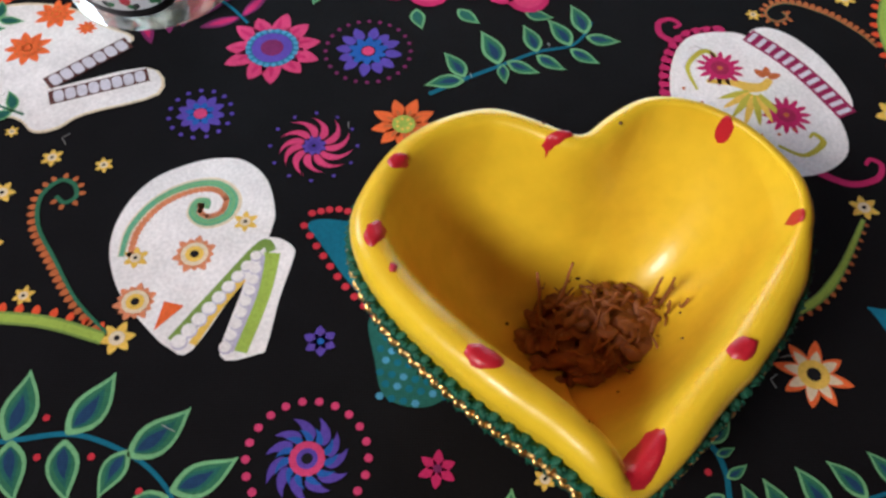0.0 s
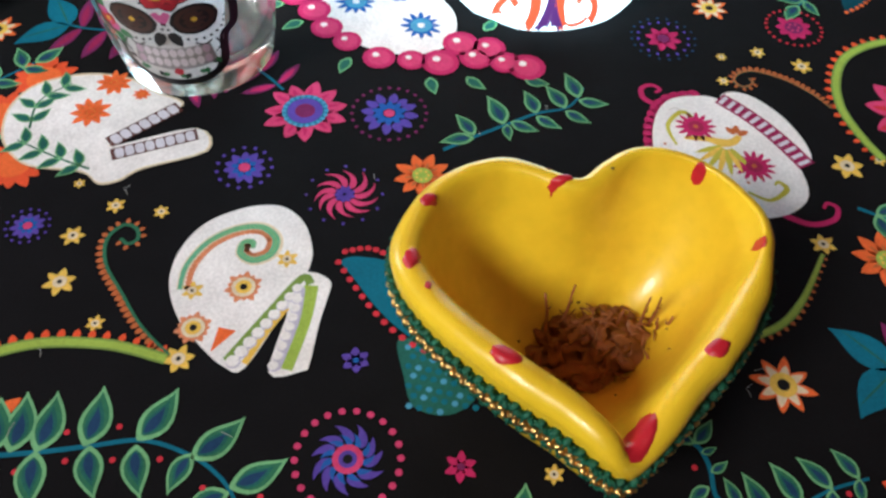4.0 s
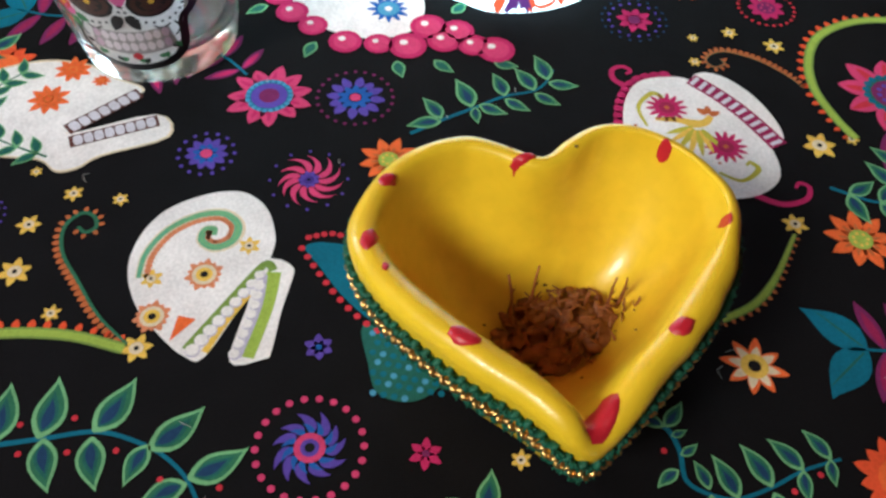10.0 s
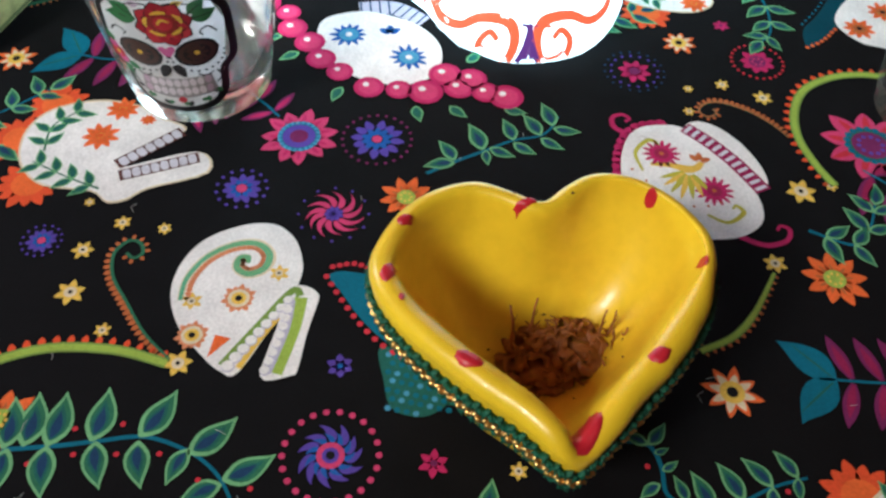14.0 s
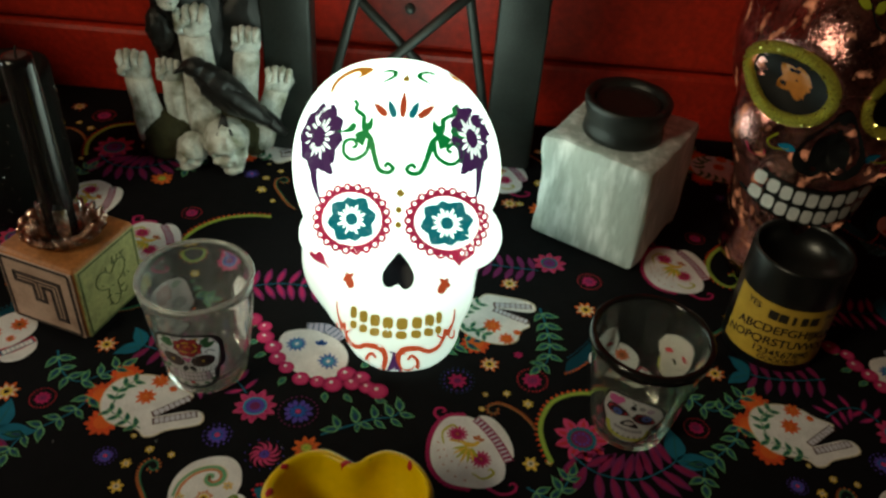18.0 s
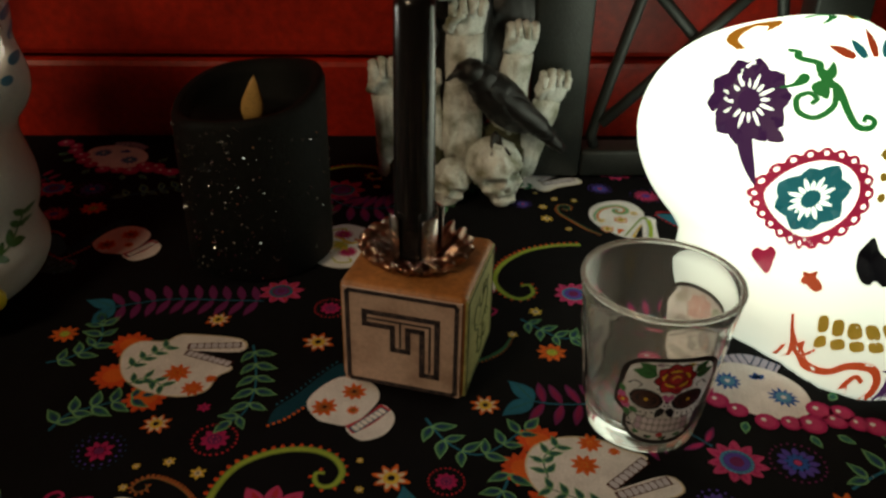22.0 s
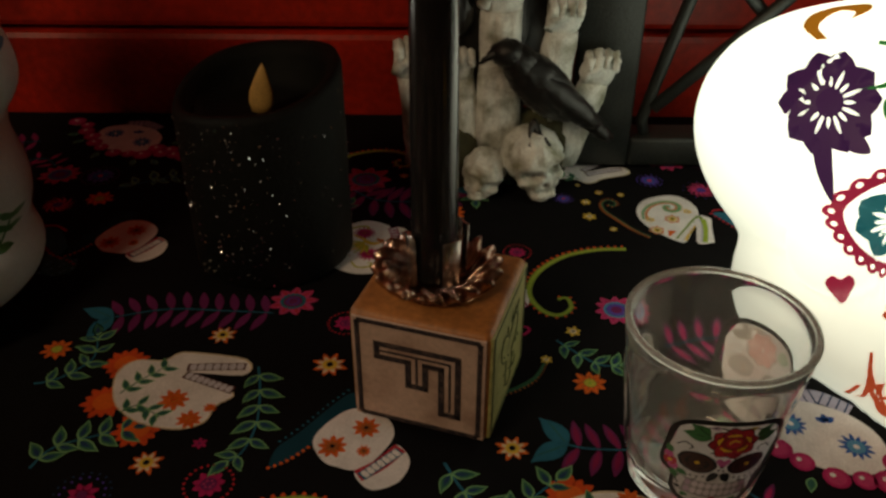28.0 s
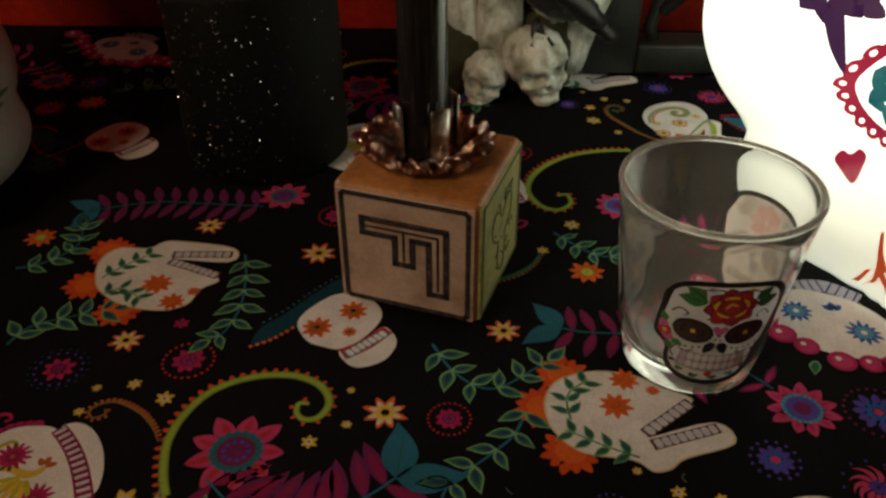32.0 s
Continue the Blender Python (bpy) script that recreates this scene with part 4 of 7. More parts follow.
for d, z, k in prof:
    add_ring(ring_at(d, k) if d > -0.002 else [heart((i + 0.5) * math.tau / N, 1 + d / 0.029) for i in range(N)], z)
for deg in (-8, 12, 32, 52, 72, 92, 112, 128, 140):
    c, sn = math.cos(radians(deg)), math.sin(radians(deg))
    add_ring([r.lerp(o, c / 1.0 * 3.1 / 3.1) if c > 0 else r.lerp(n, -c) for r, o, n in zip(ROLL, ring_at(0.0012, 1), INNER)], 0.0358 + 0.0033 * sn)
core = Vector((-0.0005, -0.0055))
start = [r.lerp(n, 0.766) for r, n in zip(ROLL, INNER)]

# the hollow sags like a stretched skin inside the rim, so that no fold runs through it
G, STEP = 96, 0.0008
gx, gy = np.meshgrid((np.arange(G) - G / 2) * STEP, (np.arange(G) - G / 2) * STEP)
inside = np.zeros((G, G), bool)
for i in range(N):
    (x0, y0), (x1, y1) = start[i], start[(i + 1) % N]
    if y0 != y1:
        inside ^= ((y0 > gy) != (y1 > gy)) & (gx < (x1 - x0) * (gy - y0) / (y1 - y0) + x0)
sag = np.zeros((G, G))
for _ in range(2600):
    sag = np.where(inside, (np.roll(sag, 1, 0) + np.roll(sag, -1, 0) + np.roll(sag, 1, 1) + np.roll(sag, -1, 1)) / 4 + 1, 0)
sag /= sag.max()
for _ in range(3):
    sag = (sag * 4 + np.roll(sag, 1, 0) + np.roll(sag, -1, 0) + np.roll(sag, 1, 1) + np.roll(sag, -1, 1)) / 8


def sag_at(p):
    x, y = p.x / STEP + G / 2, p.y / STEP + G / 2
    i, j = int(x), int(y)
    u, v = x - i, y - j
    return (sag[j, i] * (1 - u) + sag[j, i + 1] * u) * (1 - v) + (sag[j + 1, i] * (1 - u) + sag[j + 1, i + 1] * u) * v


for k in range(1, 23):
    u = (k / 22) ** 1.25
    row = [core + (p - core) * (1 - u) for p in start]
    if k < 22:
        add_ring(row, lambda i: 0.0377 - 0.0301 * (1 - (1 - min(1, sag_at(row[i]))) ** 1.5))
    else:
        rings.append([bm.verts.new((core.x, core.y, 0.0076))])
for a, b in zip(rings, rings[1:]):
    for i in range(N):
        j = (i + 1) % N
        bm.faces.new((a[i], a[j], b[j], b[i]) if len(b) > 1 else (a[i], a[j], b[0]))
bm.faces.new(rings[0][::-1])
bmesh.ops.recalc_face_normals(bm, faces=bm.faces[:])
soft = [v for row in rings[11:22] for v in row]
for _ in range(7):
    bmesh.ops.smooth_vert(bm, verts=soft, factor=0.5, use_axis_x=True, use_axis_y=True, use_axis_z=True)
bowl_tree = BVHTree.FromBMesh(bm)


def drop_on(x, y, up=0.0003):
    hit, normal, _, _ = bowl_tree.ray_cast(Vector((x, y, 0.2)), Vector((0, 0, -1)))
    return (hit or Vector((x, y, 0.03))) + Vector((0, 0, up))


def dab(cx, cy, rx, ry, turn, seed):
    """A brushed dot of paint that follows the rolled rim."""
    rng = random.Random(seed)
    out = bmesh.new()
    rows, n = 4, 16
    wob = [1 + rng.uniform(-0.14, 0.14) for _ in range(n)]
    mid = out.verts.new(drop_on(cx, cy, 0.0007))
    prev = None
    for r in range(1, rows + 1):
        cur = []
        for i in range(n):
            t = i * math.tau / n
            x, y = rx * r / rows * wob[i] * math.cos(t), ry * r / rows * wob[i] * math.sin(t)
            c, s = math.cos(radians(turn)), math.sin(radians(turn))
            cur.append(out.verts.new(drop_on(cx + x * c - y * s, cy + x * s + y * c, 0.00065 if r < rows else 0.0001)))
        for i in range(n):
            j = (i + 1) % n
            out.faces.new((mid, cur[i], cur[j]) if prev is None else (prev[i], cur[i], cur[j], prev[j]))
        prev = cur
    return out


dots = [(-0.0299, 0.0131, 0.0018, 0.0013, 30), (-0.0025, 0.0196, 0.0025, 0.0009, 15), (0.0241, 0.0214, 0.0012, 0.0007, -40), (0.0318, 0.0028, 0.0007, 0.0015, 0),
        (0.0182, -0.0191, 0.0022, 0.0018, 40), (0.0030, -0.0335, 0.0020, 0.0044, -28), (-0.0183, -0.0229, 0.0026, 0.0018, -25), (-0.0340, -0.0005, 0.0016, 0.0025, -20),
        (-0.0318, -0.0085, 0.0006, 0.0008, 0)]


def on_rim(x, y):
    q = min(ROLL, key=lambda v: (v.x - x) ** 2 + (v.y - y) ** 2)
    return q.x, q.y


parts_dabs = [dab(*on_rim(*d[:2]), *d[2:], k) for k, d in enumerate(dots)]
part("bowl_body", bm, CLAY, bowl)
for d in parts_dabs:
    part("red_dot", d, REDPAINT, bowl, "brushed red paint dot")
bm = bmesh.new()
rng = random.Random(5)
for k in range(16):
    a, r = rng.uniform(0, 6.28), rng.uniform(0.006, 0.024)
    p = drop_on(r * math.cos(a), r * math.sin(a) - 0.002, 0.0001)
    ball(bm, p, (rng.uniform(0.0002, 0.0005), rng.uniform(0.0002, 0.0004), 0.0002), None, 6, 4)
tagged(part("paint_chip", bm, SPECK, bowl, "tiny dark chips in the yellow paint"), kind="stuff")

# the braid round the outside: two scalloped green cords with gold thread between
for name, mat, z, off, count, size in (("upper_cord", BRAID, 0.0322, 0.0013, 170, 0.0012), ("lower_cord", BRAID, 0.0264, 0.0005, 164, 0.0012), ("gold_chain", GOLD, 0.0294, 0.0014, 190, 0.0010)):
    bm = bmesh.new()
    rng = random.Random(count)
    pts = ring_at(off, 3)
    run = [0.0]
    for i in range(N):
        run.append(run[-1] + (pts[(i + 1) % N] - pts[i]).length)
    for k in range(count):
        d = run[-1] * k / count
        i = next(i for i in range(N) if run[i + 1] >= d)
        e = (pts[(i + 1) % N] - pts[i]).normalized()
        p = pts[i].lerp(pts[(i + 1) % N], (d - run[i]) / max(1e-9, run[i + 1] - run[i]))
        n = Vector((-e.y, e.x)) * BOWL_SIDE
        side = 1 if k % 2 else -1
        z1 = z + rim_wave((i + 0.5) * math.tau / N) * 0.8
        rot = Matrix.Rotation(math.atan2(e.y, e.x), 3, "Z") @ Matrix.Rotation(side * (0.6 if mat is GOLD else 0.75) + rng.uniform(-0.2, 0.2), 3, "Y")
        ball(bm, (p.x, p.y, z1 + side * 0.0005), (size, 0.0010, size * 0.45), rot, 7, 5)
        if mat is BRAID:
            o = Vector((p.x, p.y, z1))
            for h in range(3):
                q = o + n.to_3d() * rng.uniform(0.0005, 0.0012) + Vector((e.x, e.y, 0)) * rng.uniform(-0.0012, 0.0012) + Vector((0, 0, rng.uniform(-0.0012, 0.0012)))
                tube(bm, [o, o.lerp(q, 0.6) + Vector((0, 0, 0.0004)), q], 0.0004, 0.00015, 4)
    part(name, bm, mat, bowl, "green glitter braid cord" if mat is BRAID else "gold thread chain")

# dried husks lying in the bowl
bm = bmesh.new()
rng = random.Random(11)
for v in ball(bm, (0.0018, -0.0045, 0.0098), (0.0112, 0.0080, 0.0056), None, 40, 26):
    v.co += Vector((noise.noise(v.co * 420), noise.noise(v.co * 420 + Vector((3, 0, 0))), noise.noise(v.co * 420 + Vector((0, 7, 0))))) * 0.0022
for k in range(120):
    a, r = rng.uniform(0, math.tau), 0.0105 * math.sqrt(rng.random())
    x, y = 0.0018 + 1.25 * r * math.cos(a), -0.0045 + 0.92 * r * math.sin(a)
    rot = Euler((rng.uniform(-0.9, 0.9), rng.uniform(-0.9, 0.9), rng.uniform(0, 6.3))).to_matrix()
    top = 0.0088 + rng.random() * 0.0098 * (1 - (r / 0.0115) ** 2)
    made = ball(bm, (x, y, top), (rng.uniform(0.0014, 0.0029), rng.uniform(0.0009, 0.0016), rng.uniform(0.0005, 0.0011)), rot, 9, 6)
    for v in made:
        v.co += Vector((noise.noise(v.co * 900), noise.noise(v.co * 900 + Vector((3, 0, 0))), noise.noise(v.co * 900 + Vector((0, 7, 0))))) * 0.0006
for k in range(70):
    a, r = rng.uniform(0, math.tau), 0.0098 * math.sqrt(rng.random())
    o = Vector((0.0018 + 1.25 * r * math.cos(a), -0.0045 + 0.92 * r * math.sin(a), 0.0105 + 0.0078 * (1 - (r / 0.0115) ** 2)))
    d = Vector((rng.uniform(-1, 1), rng.uniform(-1, 1), rng.uniform(-0.1, 0.7))).normalized() * rng.uniform(0.002, 0.0042)
    tube(bm, [o - d * 0.5, o + Vector((0, 0, 0.0005)), o + d * 0.5], 0.00032, 0.00012, 5)
husk = thing("dried_husks", pose(0.0290, 0.0905, -0.0006, 0, 0, 4) @ Matrix.Diagonal((1.06, 1.04, 0.96, 1)), "heap of dry brown husks with curled twigs in the bowl", "husks")
tagged(part("husk_clump", bm, HUSK, husk), kind="stuff")
twigs = [(-0.0088, -0.0004, 0.0128, -0.0012, 0.4), (-0.0056, 0.0006, 0.0132, 0.0010, 1.2), (-0.0020, -0.0030, 0.0060, -0.0008, 2.2), (0.0022, -0.0012, 0.0074, 0.0008, 0.3),
         (0.0036, -0.0016, 0.0080, 0.0014, 0.9), (0.0090, -0.0012, 0.0104, 0.0002, 1.8), (0.0110, -0.0010, 0.0100, 0.0006, 0.1), (0.0118, -0.0032, 0.0072, -0.0006, 0.5),
         (-0.0068, -0.0052, 0.0045, -0.0020, 2.9), (0.0040, -0.0085, 0.0040, 0.0010, 4.2), (0.0126, -0.0034, 0.0070, 0.0010, 5.2), (-0.0085, -0.0024, 0.0062, -0.0018, 3.6)]
for x, y, h, lean, t in twigs:
    bm = bmesh.new()
    pts = [(x + lean * s + 0.0006 * math.sin(4.2 * s + t) * s, y + 0.0004 * math.sin(4 * s + t), 0.0112 + 1.3 * h * s) for s in (0, 0.2, 0.4, 0.6, 0.8, 1.0)]
    tube(bm, pts, 0.00044, 0.00022, 6)
    e, w = Vector(pts[3]), math.copysign(0.0005, math.sin(7 * t))
    tube(bm, [e, e + Vector((w, 0, 0.0006)), e + Vector((1.3 * w, 0.0002, 0.0016))], 0.00024, 0.0001, 5)
    part("twig", bm, HUSK, husk)

# a stray thread on the cloth
bm = bmesh.new()
tube(bm, [(0.0265, 0.052, 0.001), (0.0245, 0.046, 0.001), (0.0215, 0.041, 0.001), (0.0205, 0.036, 0.001), (0.0215, 0.030, 0.0008)], 0.00007, 0.00007, 5)
tagged(part("stray_thread", bm, material("grey_thread", (0.3, 0.27, 0.25), 0.7)), "fine grey thread lying on the cloth", "thread")

# shot glasses
CLEAR = glass("clear_glass", (0.97, 0.99, 0.985), rough=0.05, haze=0.05)
RIMGLASS = glass("rim_glass", (0.9, 0.92, 0.9), rough=0.15, haze=0.16)
SMOKE = glass("smoky_glass", (0.72, 0.74, 0.68), haze=0.015)
DARKRIM = material("black_glass_band", (0.01, 0.01, 0.01), 0.12, vary=0.1, bump=0)
DECAL = {k: material("decal_" + k, c, 0.35, vary=0.08, scale=200, bump=0) for k, c in dict(
    white=(0.78, 0.75, 0.76), black=(0.01, 0.01, 0.012), red=(0.5, 0.03, 0.05), crimson=(0.36, 0.015, 0.035), umber=(0.06, 0.025, 0.02), rose=(0.28, 0.03, 0.03), yellow=(0.75, 0.5, 0.05), green=(0.05, 0.2, 0.07),
    pink=(0.6, 0.12, 0.35), grey=(0.35, 0.33, 0.36), back=(0.62, 0.6, 0.6), lime=(0.5, 0.52, 0.06), blue=(0.08, 0.13, 0.4), mauve=(0.55, 0.42, 0.55), lilac=(0.74, 0.68, 0.76),
    palerose=(0.62, 0.42, 0.42), palepink=(0.66, 0.5, 0.5), palegrey=(0.48, 0.47, 0.48), palegreen=(0.46, 0.54, 0.46)).items()}

for key in ("back", "white"):
    nt = DECAL[key].node_tree
    tr = nt.nodes.new("ShaderNodeBsdfTranslucent")
    tr.inputs[0].default_value = (0.8, 0.78, 0.78, 1)
    mx = nt.nodes.new("ShaderNodeMixShader")
    mx.inputs[0].default_value = 0.45
    nt.links.new(nt.nodes["Principled BSDF"].outputs[0], mx.inputs[1])
    nt.links.new(tr.outputs[0], mx.inputs[2])
    nt.links.new(mx.outputs[0], nt.nodes["Material Output"].inputs[0])


def decal_rose():
    a = Art()
    out = [(-12.8, 6), (-12.2, 11), (-8.5, 14.6), (0, 15.8), (9, 15.0), (12.6, 11.5), (13, 6), (12.6, -1), (10, -4), (9, -10), (6, -13.4), (0, -14.6), (-6, -13.4), (-9.4, -10), (-10.2, -4.4), (-13.2, -1.4)]
    a.strip([(x * 1.05 + 0.4, y * 1.05 - 0.2) for x, y in out + out[:1]], 1.5, 1.5, "black", -1)
    a.blob(out, "white", 1)
    a.strip([(x * 1.02, y * 1.02) for x, y in out + out[:1]], 0.8, 0.8, "black", 2)
    for k in range(8):
        a.petal(1.2, 9.6, k * math.tau / 8, 0.5, 5.4, 2.3, "palerose" if k % 2 else "palepink", -3 - 0.2 * (k % 2))
    for x in (-5.6, 6.0):
        a.disc(x, 1.4, 4.2, "palegrey", -3, 16, 3.3)
        a.petal(-0.7 if x < 0 else 1.0, -1.6, -1.57, 0, 3.8, 1.0, "palegrey", -3)
    a.leaf(-4.0, 11, 2.8, 6, "palegreen", None, -3, 0.36)
    a.strip([(-7.4, -7.7), (0.3, -8.7), (8.0, -7.7)], 2.4, 2.4, "palegrey", -3, mid=3.2)
    for x, y, t, l in ((-4.0, 10.6, 2.95, 6.6), (-4.5, 11.6, 2.5, 5.4), (6.6, 10.4, 0.15, 5.6), (6.2, 11.8, 0.6, 5.0)):
        a.leaf(x, y, t, l, "green", None, 2, 0.36)
        a.strip([(x, y), (x + 0.8 * l * math.cos(t), y + 0.8 * l * math.sin(t))], 0.25, 0.15, "black", 3, 2)
    for k in range(8):
        t = k * math.tau / 8 + 0.2
        a.petal(1.2, 9.6, t, 0.5, 6.0, 2.7, "black", 3)
        a.petal(1.2, 9.6, t, 0.5, 5.7, 2.5, "red" if k % 2 else "crimson", 4 + 0.3 * (k % 2))
    for k in range(5):
        t = k * math.tau / 5 + 0.5
        a.petal(1.2, 9.8, t, 0.2, 3.6, 1.7, "rose", 5.5)
        c = [(1.2 + 3.5 * math.cos(t + q), 9.8 + 2.9 * math.sin(t + q)) for q in (-0.5, -0.2, 0.12, 0.42)]
        a.strip(c, 0.5, 0.35, "yellow", 6.5, mid=0.95)
    a.disc(1.2, 9.9, 1.9, "red", 7, 10)
    a.strip([(0.0, 9.6), (1.0, 10.8), (2.4, 10.2)], 0.4, 0.3, "yellow", 8, mid=0.7)
    for x, lean in ((-5.6, -0.12), (6.0, 0.12)):
        for r, ink, l in ((1.0, "black", 2), (0.84, "umber", 3), (0.6, "black", 4)):
            a.poly([(x + 4.7 * r * math.cos(k * math.tau / 18), 1.4 + 3.7 * r * math.sin(k * math.tau / 18) + lean * 4.7 * r * math.cos(k * math.tau / 18)) for k in range(18)], ink, l)
        for k in range(9):
            a.petal(x, 1.4, k * math.tau / 9, 1.0, 2.5, 0.42, "umber", 4.5)
        a.disc(x, 1.5, 0.62, "yellow", 5, 8)
        for k in range(12):
            t = math.pi + 0.1 + k * 0.27
            a.disc(x + 5.6 * math.cos(t), 1.0 + 4.8 * math.sin(t), 0.34, "black", 2, 6)
    a.petal(-0.7, -1.6, -1.95, 0, 4.0, 1.15, "black", 2)
    a.petal(1.0, -1.6, -1.2, 0, 4.0, 1.15, "black", 2)
    a.blob([(0.2, 0.6), (1.9, 2.9), (1.0, 3.7), (0.2, 3.0), (-0.6, 3.7), (-1.5, 2.9)], "pink", 2)
    for x, y, r, ink in ((-11.6, -0.6, 1.7, "red"), (-12.2, 1.4, 1.2, "pink"), (-10.6, -2.2, 1.3, "pink"), (-11.6, -0.6, 0.6, "yellow")):
        a.disc(x, y, r, ink, 3 + (ink == "yellow"), 9)
    for x, y, t in ((-11.8, 2.2, 1.9), (-9.6, -2.6, -0.6), (-10.6, -3.4, -1.2)):
        a.leaf(x, y, t, 3.2, "green", None, 3, 0.36)
    a.strip([(-7.4, -7.7), (0.3, -8.7), (8.0, -7.7)], 5.4, 5.4, "grey", 2, mid=6.0)
    for row, y in ((0, -7.0), (1, -9.6)):
        for k in range(9):
            x = -6.3 + k * 1.62
            a.disc(x, y + 0.012 * (x - 0.3) ** 2, 0.76, "mauve" if k in (0, 8) else "lilac", 3.5, 9, 1.2)
    for k in range(11):
        t = math.pi * (1.12 + 0.076 * k)
        x, y = 0.2 + 8.6 * math.cos(t), -7.6 + 5.4 * math.sin(t)
        a.leaf(x, y, t + (0.9 if k % 2 else -0.9), 1.9, "green" if k % 3 else "black", None, 2, 0.36)
    a.blob([(0.2, -11.2), (1.2, -12.2), (0.2, -13.2), (-0.8, -12.2)], "red", 3)
    for pts in ([(-11, 6), (-9.4, 7.6), (-7.4, 6.6), (-8.2, 5.6)], [(11, 6), (9.4, 7.8), (7.6, 6.8), (8.2, 5.8)], [(-8.6, -4.4), (-9.4, -6.4), (-8.4, -8)], [(9, -4.4), (9.6, -6.4), (8.4, -8)], [(-7, 13.6), (-3, 14.8), (0.4, 14.2), (4, 14.8), (8, 13.6)],
                [(-3.2, 5.6), (-1.4, 6.4), (-0.6, 5.2)], [(3.8, 5.6), (2.0, 6.4), (1.2, 5.2)], [(-4.6, -4.6), (-6.2, -5.4), (-7.8, -4.6)], [(5, -4.6), (6.6, -5.4), (8.2, -4.6)]):
        a.strip(pts, 0.4, 0.3, "black", 2)
    for x, y in ((-2.5, 14.4), (3.5, 14.4)):
        a.leaf(x, y, 0.1 if x > 0 else 3.0, 2.6, "yellow" if x > 0 else "mauve", None, 2.5, 0.34)
    return a


def decal_bright():
    a = Art()
    out = [(-11, 8), (-9, 12.5), (-3, 13.5), (5, 12), (10.5, 8), (11, 2), (8, -2), (7, -8), (3, -12.5), (-3, -12.5), (-8, -9), (-9, -3), (-11, 1)]
    a.blob(out, "white", 1)
    a.strip([(x * 1.02, y * 1.02) for x, y in out + out[:1]], 0.8, 0.8, "black", 2)
    add = [(-7, 9.6, 2.6, "pink"), (-5, 11, 1.6, "pink"), (3, 9, 1.2, "grey"), (6, 8, 1.4, "mauve")]
    for x, y, r, ink in add:
        a.disc(x, y, r, ink, 2, 10)
    for x, t in ((-5.2, 0.2), (5.4, -0.2)):
        a.petal(x - 4.4, 4.4, t - 0.25, 0, 9, 3, "black", 2)
        a.petal(x - 3.6, 4.2, t - 0.25, 0, 7.4, 2.2, "red", 3)
        a.disc(x, 3.6, 1.8, "blue", 4, 10)
        a.disc(x, 3.4, 0.7, "black", 5, 8)
    a.blob([(0, 1), (3.4, -2.6), (0.8, -3.4), (0, -2.6), (-0.8, -3.4), (-3.4, -2.6)], "black", 2)
    a.petal(0, 7.2, 1.57, 0, 2.6, 1.1, "black", 2)
    for k in range(8):
        a.disc(-4.6 + k * 1.3, -5.8 + 0.05 * (k - 3.5) ** 2, 0.62, "grey", 2, 8, 1.1)
    a.strip([(-8, -4), (-6, -9.6), (0, -11.4), (6, -9.6), (7.6, -4)], 1.6, 1.6, "lime", 2)
    for k in range(6):
        a.disc(-5 + k * 2, -9.8 + 0.1 * (k - 2.5) ** 2, 0.5, "black", 3, 6)
    a.strip([(-0.6, 9.4), (0.4, 11), (-1.2, 11.8)], 0.6, 0.3, "black", 2)
    return a


